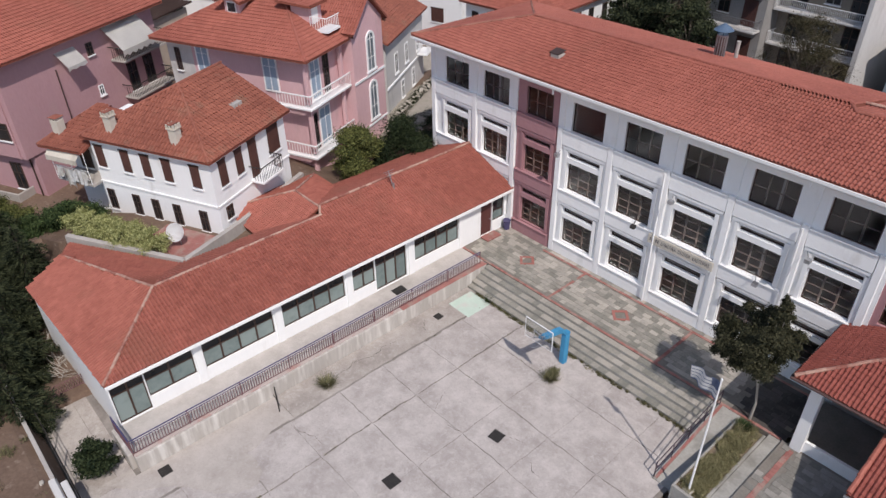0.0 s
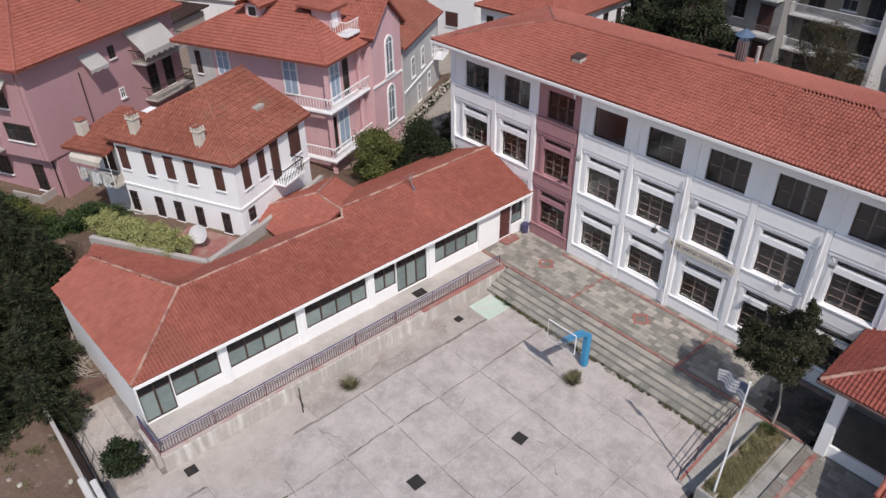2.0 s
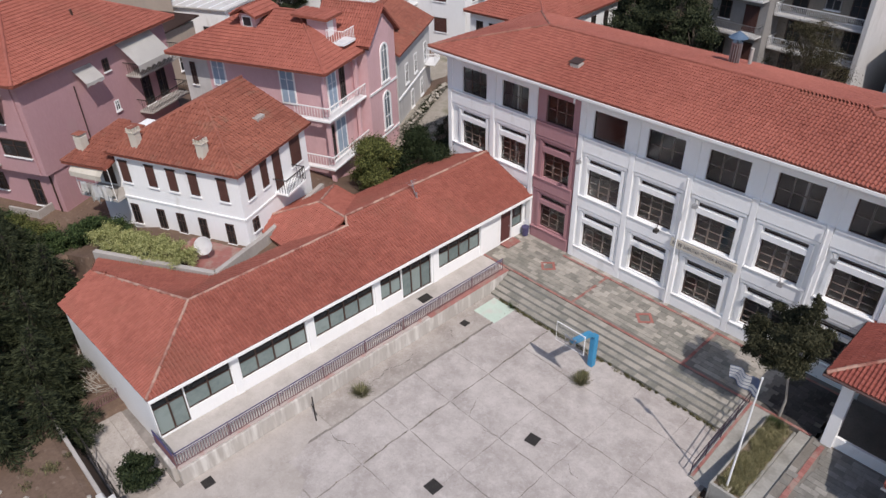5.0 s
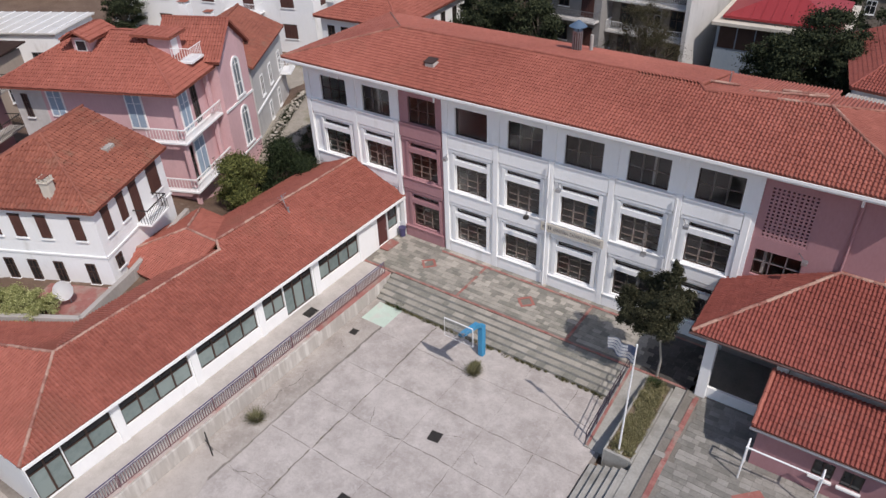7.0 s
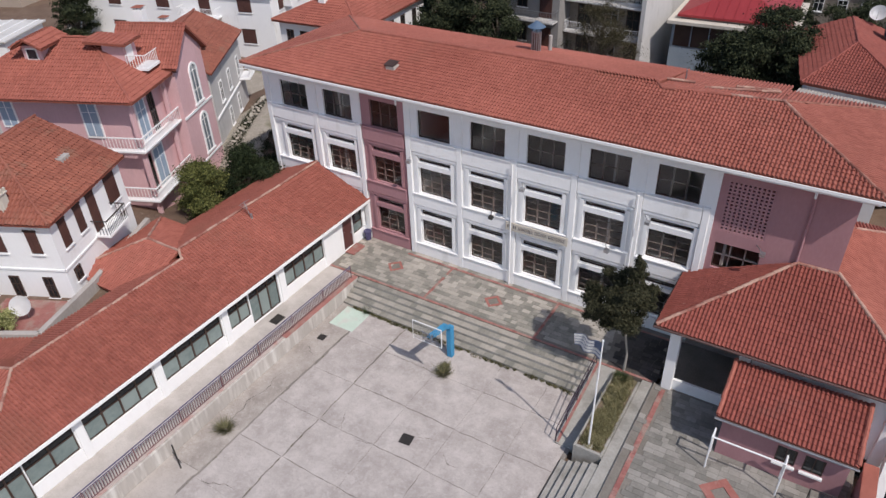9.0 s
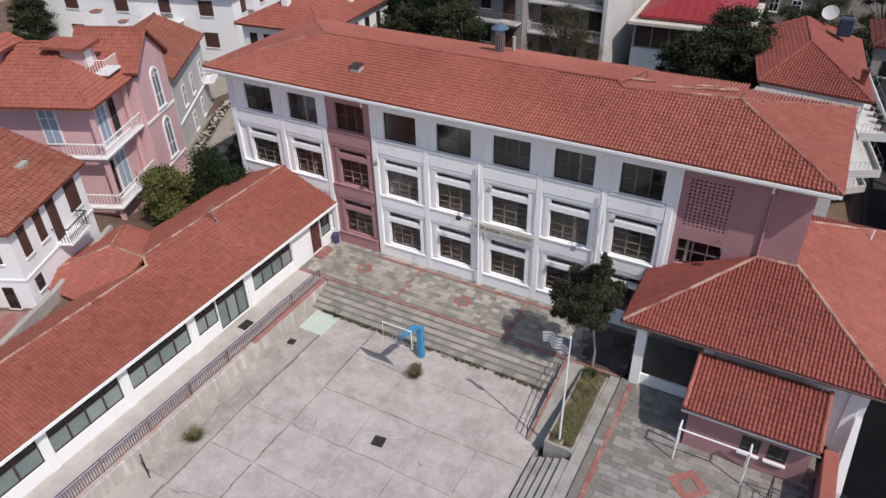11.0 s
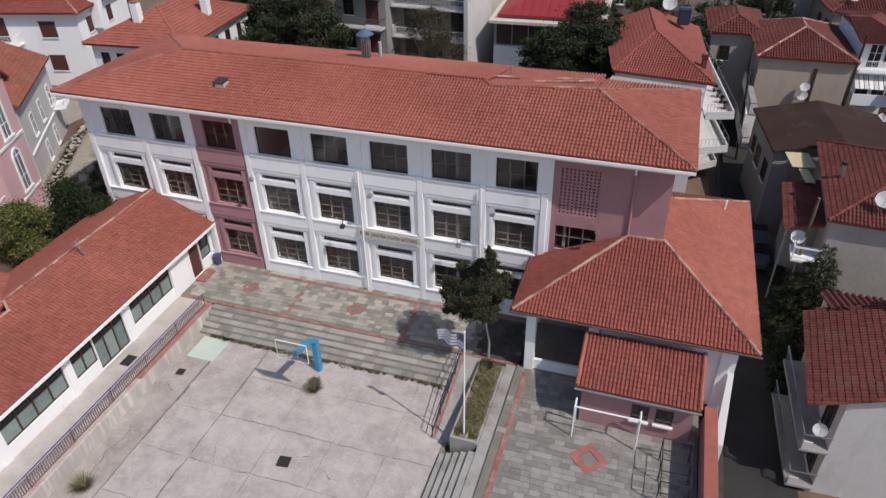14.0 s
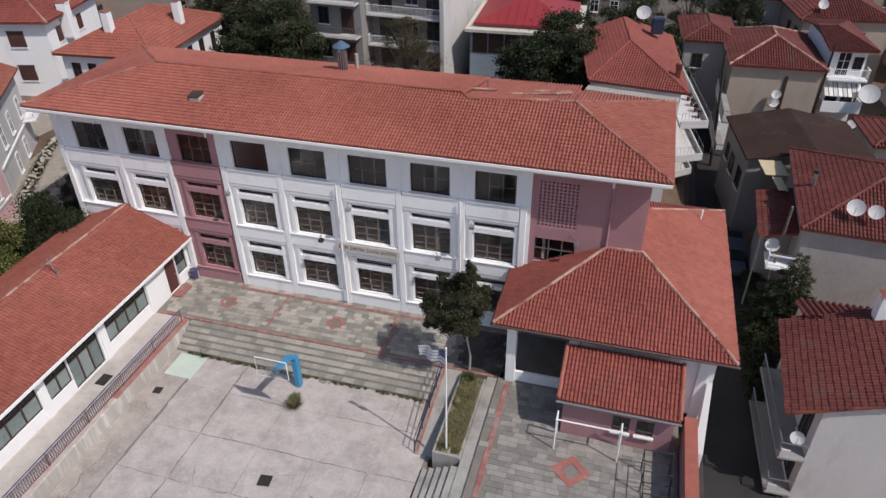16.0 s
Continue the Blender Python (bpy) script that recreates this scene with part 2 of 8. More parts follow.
BLACK = material("dark_iron", (0.02, 0.018, 0.018), (0.05, 0.045, 0.04), 0.55, 3, 20, 0.1)
BLUE = material("blue_padding", (0.03, 0.21, 0.40), (0.07, 0.31, 0.52), 0.55, 2, 15, 0.1)
METAL = material("galvanised_metal", (0.35, 0.36, 0.37), (0.5, 0.5, 0.52), 0.4, 2, 15, 0.05, metal=0.8)
ASPHALT = material("asphalt", (0.024, 0.023, 0.023), (0.048, 0.046, 0.044), 0.9, 0.5, 15, 0.25)
EARTH = material("earth", (0.105, 0.066, 0.047), (0.20, 0.138, 0.10), 0.95, 0.4, 6, 0.4, 15, stain=(0.13, 0.085, 0.058), stain_scale=0.5, stain_cut=0.58, fleck=((0.25, 0.19, 0.15), 2.5, 0.60))
SOIL = material("brown_soil", (0.15, 0.11, 0.075), (0.26, 0.20, 0.14), 0.95, 0.6, 6, 0.5, 10, stain=(0.10, 0.10, 0.05))
LEAF = material("leaf_green", (0.022, 0.038, 0.016), (0.075, 0.105, 0.04), 0.6, 0.8, 5, 0.0, island=0.9, spec=0.08)
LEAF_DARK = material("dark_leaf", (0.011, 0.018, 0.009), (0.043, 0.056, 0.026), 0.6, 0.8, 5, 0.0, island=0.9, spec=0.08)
WEED = material("dry_weed", (0.06, 0.06, 0.03), (0.22, 0.20, 0.10), 0.8, 0.8, 5, 0.0, island=0.9)
DRYGRASS = material("long_dry_grass", (0.16, 0.15, 0.07), (0.41, 0.365, 0.20), 0.8, 0.8, 5, 0.0, island=0.9)
RUBBLE = material("pale_rubble", (0.30, 0.265, 0.22), (0.50, 0.455, 0.39), 0.95, 0.6, 6, 0.5, 9, piece=0.3, stain=(0.15, 0.14, 0.08), stain_scale=0.6, stain_cut=0.6)
BUSHLEAF = material("olive_leaf", (0.04, 0.05, 0.017), (0.16, 0.165, 0.055), 0.6, 0.8, 5, 0.0, island=0.9, spec=0.08)
NEEDLE = material("pine_needle", (0.016, 0.022, 0.013), (0.062, 0.07, 0.036), 0.7, 0.8, 5, 0.0, island=0.9, spec=0.08)
HEDGE = material("hedge_leaf", (0.17, 0.18, 0.06), (0.44, 0.44, 0.20), 0.6, 0.8, 5, 0.0, island=0.9, spec=0.08)
GRASS = material("dry_grass", (0.10, 0.095, 0.03), (0.26, 0.23, 0.09), 0.8, 0.8, 5, 0.0, island=0.9)
BROWNLEAF = material("brownish_leaf", (0.03, 0.028, 0.016), (0.10, 0.085, 0.05), 0.7, 0.8, 5, 0.0, island=0.9, spec=0.08)
DARKBARK = material("dark_bark", (0.03, 0.024, 0.02), (0.07, 0.055, 0.045), 0.9, 2, 15, 0.4)
YARDLEAF = material("brown_green_leaf", (0.02, 0.023, 0.014), (0.075, 0.072, 0.042), 0.7, 0.8, 5, 0.0, island=0.9, spec=0.06)
BARK = material("bark", (0.10, 0.075, 0.055), (0.24, 0.20, 0.16), 0.9, 2, 15, 0.4)
PALEBARK = material("pale_bark", (0.30, 0.27, 0.23), (0.48, 0.44, 0.39), 0.9, 2, 15, 0.4)
CLOTH = material("white_awning", (0.68, 0.66, 0.62), (0.78, 0.76, 0.72), 0.85, 1, 10, 0.1)
FLAGBLUE = material("flag_blue", (0.17, 0.21, 0.33), (0.23, 0.28, 0.40), 0.8, 1, 10, 0.05)
BROWNROOF = material("brown_sheet_roof", (0.038, 0.023, 0.019), (0.06, 0.038, 0.032), 0.95, 0.4, 6, 0.15, stain=(0.075, 0.05, 0.043), spec=0.08)
REDSHEET = material("bright_red_sheet_roof", (0.24, 0.026, 0.03), (0.31, 0.04, 0.042), 0.5, 0.5, 6, 0.1)
BLUEGREY = material("blue_grey_render", (0.22, 0.27, 0.32), (0.30, 0.35, 0.40), 0.8, 0.5, 8, 0.1)
NAVY = material("navy_panel", (0.018, 0.026, 0.05), (0.04, 0.052, 0.085), 0.35, 1, 8, 0.05)
COWL = material("blue_sheet_metal", (0.06, 0.102, 0.162), (0.102, 0.15, 0.216), 0.5, 1, 8, 0.1)
YELLOW = material("yellow_sheet", (0.50, 0.42, 0.26), (0.60, 0.52, 0.34), 0.8, 1, 8, 0.1)
TEXT = material("sign_letters", (0.10, 0.09, 0.09), (0.16, 0.14, 0.14), 0.7)


# ---- helpers for building ----
def box(bm, x0, x1, y0, y1, z0, z1):
    vs = [bm.verts.new((x, y, z)) for z in (z0, z1) for x, y in ((x0, y0), (x1, y0), (x1, y1), (x0, y1))]
    for f in ((3, 2, 1, 0), (4, 5, 6, 7), (0, 1, 5, 4), (1, 2, 6, 5), (2, 3, 7, 6), (3, 0, 4, 7)):
        bm.faces.new([vs[i] for i in f])


def boxes(*rows):
    bm = bmesh.new()
    for r in rows:
        box(bm, *r)
    return bm


def tube(bm, p, q, r0, r1=None, n=8):
    r1 = r0 if r1 is None else r1
    p, q = Vector(p), Vector(q)
    d = (q - p).normalized()
    a = d.orthogonal().normalized()
    b = d.cross(a)
    rings = []
    for c, r in ((p, r0), (q, r1)):
        rings.append([bm.verts.new(c + a * (r * math.cos(2 * math.pi * i / n)) + b * (r * math.sin(2 * math.pi * i / n))) for i in range(n)])
    for i in range(n):
        bm.faces.new((rings[0][i], rings[0][(i + 1) % n], rings[1][(i + 1) % n], rings[1][i]))
    bm.faces.new(rings[0][::-1])
    bm.faces.new(rings[1])


def tubes(r, *pairs, n=8):
    bm = bmesh.new()
    for p, q in pairs:
        tube(bm, p, q, r, r, n)
    return bm


def prism(bm, pts, drop):
    """A slab: the polygon pts on top, the same polygon drop lower beneath."""
    top = [bm.verts.new(p) for p in pts]
    low = [bm.verts.new((p[0], p[1], p[2] - drop)) for p in pts]
    bm.faces.new(top)
    bm.faces.new(low[::-1])
    for i in range(len(pts)):
        j = (i + 1) % len(pts)
        bm.faces.new((top[i], low[i], low[j], top[j]))


def mesh_of(bm, name, mat, bevel=0.0):
    if bevel:
        bmesh.ops.bevel(bm, geom=bm.edges[:], offset=bevel, segments=1, affect="EDGES")
    bmesh.ops.recalc_face_normals(bm, faces=bm.faces[:])
    me = bpy.data.meshes.new(name)
    bm.to_mesh(me)
    bm.free()
    me.materials.append(mat)
    return me


def part(name, bm, mat, parent=None, label="", bevel=0.0):
    me = bm if isinstance(bm, bpy.types.Mesh) else mesh_of(bm, name, mat, bevel)
    ob = new(name, me)
    if parent is not None:
        ob.parent = parent
    if label:
        ob["label"] = label
    return ob


def thing(name, label, category, m=None, group="", kind=""):
    ob = new(name)
    if m is not None:
        ob.matrix_basis = m
    return tagged(ob, label, category, group, kind)


def raw_mesh(name, verts, faces, mat):
    me = bpy.data.meshes.new(name)
    me.from_pydata(verts, [], faces)
    me.materials.append(mat)
    me.update()
    return me


def wall_boxes(u0, u1, z0, z1, holes):
    """The solid rectangles (u0, u1, z0, z1) of a wall round its holes."""
    zs = sorted({z0, z1, *[h[2] for h in holes], *[h[3] for h in holes]})
    out = []
    for a, b in zip(zs, zs[1:]):
        cut = sorted((h[0], h[1]) for h in holes if h[2] < b - 1e-6 and h[3] > a + 1e-6)
        u = u0
        for c, d in cut:
            if c > u + 1e-6:
                out.append((u, c, a, b))
            u = max(u, d)
        if u < u1 - 1e-6:
            out.append((u, u1, a, b))
    return out


# ---- tiled roofs ----
TW, TL = 0.25, 0.37
PROFILE = ((0.0, -0.02), (0.028, 0.044), (0.07, 0.078), (0.115, 0.078), (0.16, 0.044), (0.19, -0.02), (0.25, -0.024))


def tile_mesh_data(thick=0.018):
    """One S-shaped roof tile: u across, v up the slope, w off the roof; its lower edge lies on the row beneath."""
    vs, fs = [], []
    n = len(PROFILE)
    for v, lift in ((-0.03, 0.066), (TL, 0.01)):
        vs += [(u, v, w + lift) for u, w in PROFILE]
    vs += [(u, -0.03, w + 0.066 - thick - 0.038) for u, w in PROFILE]
    for i in range(n - 1):
        fs.append((i, i + 1, n + i + 1, n + i))
        fs.append((2 * n + i, 2 * n + i + 1, i + 1, i))
    return vs, fs


def inside(poly, x, y):
    ok = False
    for (x0, y0), (x1, y1) in zip(poly, poly[1:] + poly[:1]):
        if (y0 > y) != (y1 > y) and x < (x1 - x0) * (y - y0) / (y1 - y0) + x0:
            ok = not ok
    return ok


def roof_frame(pts):
    p0, p1 = Vector(pts[0]), Vector(pts[1])
    u = (p1 - p0).normalized()
    n = Vector((0, 0, 0))
    for a, b in zip(pts, pts[1:] + pts[:1]):
        n += Vector(a).cross(Vector(b))
    n.normalize()
    if n.z < 0:
        n = -n
    v = n.cross(u)
    if v.z < 0:
        v = -v
    return p0, u, v, n


def tile_places(pts, scale=1.0):
    """Feet of the tiles that cover the sloping polygon pts, whose first edge is the eave."""
    p0, u, v, n = roof_frame(pts)
    poly = [((Vector(p) - p0).dot(u), (Vector(p) - p0).dot(v)) for p in pts]
    tw, tl = TW * scale, TL * scale
    u0, u1, v1 = min(p[0] for p in poly), max(p[0] for p in poly), max(p[1] for p in poly)
    places = []
    for j in range(int(v1 / tl) + 1):
        for i in range(int((u1 - u0) / tw) + 2):
            a, b = u0 + i * tw, j * tl
            if inside(poly, a + tw / 2, b + tl * 0.5 + 0.001):
                places.append((a, b))
    return p0, u, v, n, places


def tiles_mesh(name, polys, mat, scale=1.0, skip=None):
    vs0, fs0 = tile_mesh_data()
    base = np.array(vs0) * scale
    V, F, k = [], [], 0
    rng = np.random.RandomState(len(polys) + int(abs(polys[0][0][0]) * 10))
    for pts in polys:
        p0, u, v, n, places = tile_places(pts, scale)
        U, VV, NN, P = np.array(u), np.array(v), np.array(n), np.array(p0)
        for a, b in places:
            if skip and skip(a, b, pts):
                continue
            w = base + np.array((a, b, 0)) + rng.normal(0, 1, 3) * np.array((0.004, 0.008, 0.004))
            V.append(P + w[:, :1] * U + w[:, 1:2] * VV + w[:, 2:] * NN)
            F += [tuple(i + k for i in f) for f in fs0]
            k += len(base)
    return raw_mesh(name, np.concatenate(V).tolist(), F, mat)


def cap_mesh(name, lines, mat, r=0.13, step=0.4):
    """Half-round ridge tiles along each line, each lapping the next."""
    bm = bmesh.new()
    rng = random.Random(5)
    for p, q in lines:
        p, q = Vector(p), Vector(q)
        n = max(1, int((q - p).length / step))
        for i in range(n):
            a, b = p.lerp(q, i / n), p.lerp(q, (i + 1.08) / n)
            j = Vector((rng.uniform(-0.012, 0.012), rng.uniform(-0.012, 0.012), rng.uniform(-0.008, 0.012)))
            tube(bm, a + j, b + j, r * 1.06, r * 0.92, 8)
    return mesh_of(bm, name, mat)


def roof(parent, polys, caps, tile=None, cap=None, deck=None, scale=1.0, thick=0.14, fascia=None, cap_r=0.11):
    r = None
    for pts in polys:
        bm = bmesh.new()
        prism(bm, pts, thick)
        ob = part("roof", bm, deck or DECK, parent)
        r = r or ob
    part("roof_tiles", tiles_mesh("roof_tiles", polys, tile or TILE, scale), None, r)["kind"] = "stuff"
    if caps:
        part("ridge_tiles", cap_mesh("ridge_tiles", caps, cap or MORTAR, cap_r), None, r, "pale mortared ridge tiles")["kind"] = "stuff"
    return r


def hip_polys(x0, x1, y0, y1, z, slope, axis="x", ends=("hip", "hip")):
    """Planes and ridge lines of a roof over a rectangle, its ridge along axis; each end a hip or a gable."""
    if axis == "y":
        polys, caps = hip_polys(y0, y1, -x1, -x0, z, slope, "x", ends)
        t = lambda p: (-p[1], p[0], p[2])
        return [[t(p) for p in q] for q in polys], [(t(a), t(b)) for a, b in caps]
    h = (y1 - y0) / 2
    ym, zr = (y0 + y1) / 2, z + slope * h
    a = x0 + (h if ends[0] == "hip" else 0.0)
    b = x1 - (h if ends[1] == "hip" else 0.0)
    polys = [[(x0, y0, z), (x1, y0, z), (b, ym, zr), (a, ym, zr)], [(x1, y1, z), (x0, y1, z), (a, ym, zr), (b, ym, zr)]]
    caps = [((a, ym, zr + 0.04), (b, ym, zr + 0.04))]
    if ends[0] == "hip":
        polys.append([(x0, y1, z), (x0, y0, z), (a, ym, zr)])
        caps += [((x0, y0, z + 0.05), (a, ym, zr + 0.05)), ((x0, y1, z + 0.05), (a, ym, zr + 0.05))]
    if ends[1] == "hip":
        polys.append([(x1, y0, z), (x1, y1, z), (b, ym, zr)])
        caps += [((x1, y0, z + 0.05), (b, ym, zr + 0.05)), ((x1, y1, z + 0.05), (b, ym, zr + 0.05))]
    return polys, caps


# ---- ground ----
def smooth(a, b, x):
    t = min(1.0, max(0.0, (x - a) / (b - a)))
    return t * t * (3 - 2 * t)


def ground_height(x, y):
    west = 2.9 - 2.2 * smooth(-11.0, -3.0, y) + 1.5 * smooth(-22, -60, x) + 0.5 * smooth(3, 14, y) + 1.1 * smooth(-0.5, 3.0, y) * smooth(-28.0, -22.0, x)
    z = -1.15 + (west + 1.15) * smooth(-9.6, -10.4, x) if y < 0.5 else -1.15 + (west + 1.15) * smooth(-12.3, -13.2, x)
    front = (y + 19.6) - 0.564 * (x + 10.2)
    z -= 1.8 * smooth(-19.6, -20.8, x) * smooth(-12.0, -16.0, y)
    if front < 0 and x < -8.6:
        z += (-0.7 + 2.2 * smooth(-15.5, -22.0, x) - z) * smooth(0.0, -0.6, front)
    if y < -29.05:
        z = max(z, -1.15 + 1.85 * smooth(-29.1, -29.6, y) * smooth(1.0, -1.5, x))
    z += -1.2 * smooth(26.6, 27.1, x)
    z += 1.3 * smooth(31.0, 33.0, x) * smooth(-6.0, -4.5, y)
    return z - 2.5 * smooth(60, 300, abs(y)) - 2.5 * smooth(60, 300, abs(x))


def ground_sheet():
    axis = lambda a, b, s: [a + i * s for i in range(int((b - a) / s) + 1)]
    xs = [-2500, -1200, -600, -300, -150, -100] + axis(-80, -20, 4) + axis(-18, 34, 0.5) + axis(36, 80, 4) + [100, 150, 300, 600, 1200, 2500]
    ys = [-2500, -1200, -600, -300, -150, -100] + axis(-80, -36, 4) + axis(-34, 14, 0.5) + axis(16, 120, 4) + [150, 300, 600, 1200, 2500]
    verts = [(x, y, ground_height(x, y)) for y in ys for x in xs]
    n = len(xs)
    faces = [(j * n + i, j * n + i + 1, (j + 1) * n + i + 1, (j + 1) * n + i) for j in range(len(ys) - 1) for i in range(n - 1)]
    return tagged(new("ground", raw_mesh("ground", verts, faces, EARTH)), "dry brown earth with sparse weeds between the buildings", "ground", kind="structure")


ground_sheet()

# ---- main school building ----
BAY, WIN_W = 3.55, 2.2
school = thing("school_building", "three-storey white school with pink bays and a red tiled hip roof", "school")
L_END, R_END = -12.1, 23.0
bays = [BAY * i for i in range(-3, 5)]
holes = []
for i, x in enumerate(bays):
    a, b = (x + 0.1, x + 2.15) if i == 2 else (x, x + WIN_W)
    holes += [(a, b, 8.35, 10.1), (a, b, 6.76, 7.01), (a, b, 4.6, 6.37), (a, b, 3.02, 3.34), (a, b, 0.96, 2.67)]
white_l = wall_boxes(L_END, -4.12, -1.2, 10.75, [h for h in holes if h[0] < -4.2])
white_m = wall_boxes(-0.96, 17.2, -1.2, 10.75, [h for h in holes if h[0] > -0.5])
pink_m = wall_boxes(-4.12, -0.96, -1.2, 10.75, [h for h in holes if -4 < h[0] < -0.97])
HOLES2 = [(17.5, 19.66, 7.3, 10.1), (17.52, 19.66, 5.1, 6.6)]
pink_r = wall_boxes(17.2, R_END, -1.2, 10.75, HOLES2)
front = lambda rows, y0=0.0: boxes(*[(u0, u1, y0, 0.3, z0, z1) for u0, u1, z0, z1 in rows])
part("front_wall", front(white_l + white_m), WHITE, school)
part("front_wall", front(pink_m, -0.02), PINK, school, "dusty pink rendered wall")
part("front_wall", front(pink_r, -0.02), PINK, school, "dusty pink rendered wall")
part("side_wall", boxes((L_END, L_END + 0.3, 0.3, 8.9, -1.2, 10.75)), WHITE, school)
part("side_wall", boxes((R_END - 0.3, R_END, 0.3, 8.9, -1.2, 10.75)), PINK, school, "dusty pink rendered wall")
part("rear_wall", boxes((L_END + 0.3, R_END - 0.3, 8.6, 8.9, -1.2, 10.75)), WHITE, school)
part("interior", boxes((L_END + 0.35, R_END - 0.35, 5.5, 5.7, 0, 10.6), (L_END + 0.35, R_END - 0.35, 0.32, 5.5, -0.2, 0.02), (L_END + 0.35, R_END - 0.35, 0.32, 5.5, 3.55, 3.8), (L_END + 0.35, R_END - 0.35, 0.32, 5.5, 7.15, 7.4),
                       *[(L_END + 6 * k, L_END + 6 * k + 0.15, 0.35, 5.5, 0.02, 10.6) for k in range(1, 6)]), CLASSROOM, school)
part("soffit", boxes((L_END - 0.7, R_END + 0.65, -0.78, 9.1, 10.75, 10.98)), PAINT, school, bevel=0.02)
SL = 0.28
RY, RZ = 4.15, 12.6
rz_at = lambda y: 11.17 + 0.2804 * (y + 0.95)
DIP, STEP_ = (12.9, 3.6, rz_at(3.6)), (12.35, RY, RZ)
polys = [[(-12.95, -0.95, 11.17), (23.85, -0.95, 11.17), (18.55, RY, RZ), DIP, STEP_, (-6.9, RY, RZ)],
         [(12.62, 10.6, 11.07), (-12.95, 10.6, 11.07), (-6.9, RY, RZ), (12.62, RY - 0.1, RZ)],
         [(18.3, 10.6, 11.06), (12.5, 10.6, 11.0), (12.7, 3.6, rz_at(3.6)), (18.55, RY, RZ - 0.06)], [(23.85, 9.2, 11.17), (18.3, 9.2, 11.3), (18.55, RY, RZ)],
         [(-12.95, 10.6, 11.07), (-12.95, -0.95, 11.17), (-6.9, RY, RZ)], [(23.85, -0.95, 11.17), (23.85, 9.2, 11.17), (18.55, RY, RZ)]]
up = lambda p, d=0.05: (p[0], p[1], p[2] + d)
caps = [((-6.9, RY, RZ + 0.03), up(STEP_, 0.03)), (up(STEP_, 0.03), up(DIP, 0.03)), (up(DIP, 0.03), (16.2, 3.94, rz_at(3.94) + 0.04)),
        ((-12.95, -0.95, 11.22), (-6.9, RY, RZ + 0.05)), ((23.85, -0.95, 11.22), (18.55, RY, RZ + 0.05)), ((23.85, 9.2, 11.22), (18.55, RY, RZ + 0.05)), ((-12.95, 10.6, 11.12), (-6.9, RY, RZ + 0.05))]
rf = roof(school, polys, caps[3:], cap=MORTAR_OLD, scale=0.74, cap_r=0.075)
part("ridge_tiles", cap_mesh("ridge_tiles", caps[:3], TILE, 0.09), None, rf)["kind"] = "stuff"
for pale in ([((16.2, 3.94, rz_at(3.94) + 0.05), (18.5, RY, RZ + 0.05))], [((18.6, RY, RZ + 0.06), (19.5, 3.3, 12.42))],
             [((14.62, 5.3, 12.24), (18.12, 6.75, 12.1))], [((16.0, 6.5, 12.1), (17.98, 7.3, 11.97))], [((12.5, 5.5, 12.28), (14.0, 5.9, 12.2))]):
    part("ridge_tiles", cap_mesh("ridge_tiles", pale, MORTAR, 0.075, 0.3), None, rf, "pale mortared ridge tiles")["kind"] = "stuff"
part("vent_pipe", tubes(0.04, ((13.2, 7.2, 11.5), (13.2, 7.2, 12.3))), METAL, school)
part("vent_pipe", tubes(0.12, ((4.3, 8.9, 11.2), (4.3, 8.9, 12.35)), ((4.3, 8.9, 12.35), (4.3, 8.9, 12.5))), CEMENT, school, "grey cement vent pipe")
part("fascia", boxes((-12.95, 23.85, -1.03, -0.965, 10.96, 11.1)), PAINT, school, "thin white eave board")
# pilasters between the bays, to the foot of the top floor
pil = None
for k, x in enumerate([-11.75] + [3.55 * i - 0.66 for i in range(-2, 5)] + [16.85]):
    if abs(x + 4.21) < 0.1:
        x = -4.32
    w = 0.17
    part("pilaster", boxes((x - w, x + w, -0.18, -0.003, -0.05, 8.42)), WHITE, school, bevel=0.015)
    part("upper_pilaster", boxes((x - w, x + w, -0.06, -0.003, 8.42, 10.75)), WHITE, school)
part("upper_pilaster", boxes((17.0, 17.22, -0.12, -0.003, -0.05, 10.75)), WHITE, school)


def window(parent, x0, x1, z0, z1, y, bars, rows=2, cols=3, frame_mat=None):
    """A window in a wall that faces -y: outer frame, glass, and a grille of bars behind the glass."""
    w = part("window", boxes((x0, x1, y, y + 0.07, z0, z0 + 0.06), (x0, x1, y, y + 0.07, z1 - 0.06, z1), (x0, x0 + 0.06, y, y + 0.07, z0 + 0.06, z1 - 0.06), (x1 - 0.06, x1, y, y + 0.07, z0 + 0.06, z1 - 0.06)), frame_mat or FRAME, parent)
    g = part("pane", boxes((x0 + 0.06, x1 - 0.06, y + 0.03, y + 0.04, z0 + 0.06, z1 - 0.06)), GLASS, w)
    g.visible_shadow = False
    if bars:
        rows_ = []
        for c in range(1, cols):
            xc = x0 + (x1 - x0) * c / cols
            rows_.append((xc - 0.045, xc + 0.045, y + 0.045, y + 0.085, z0 + 0.06, z1 - 0.06))
        for r in range(1, rows + 1):
            zc = z0 + (z1 - z0) * r / (rows + 1)
            rows_.append((x0 + 0.06, x1 - 0.06, y + 0.05, y + 0.08, zc - 0.03, zc + 0.03))
        part("grille", boxes(*rows_), LATTICE, w)
    return w


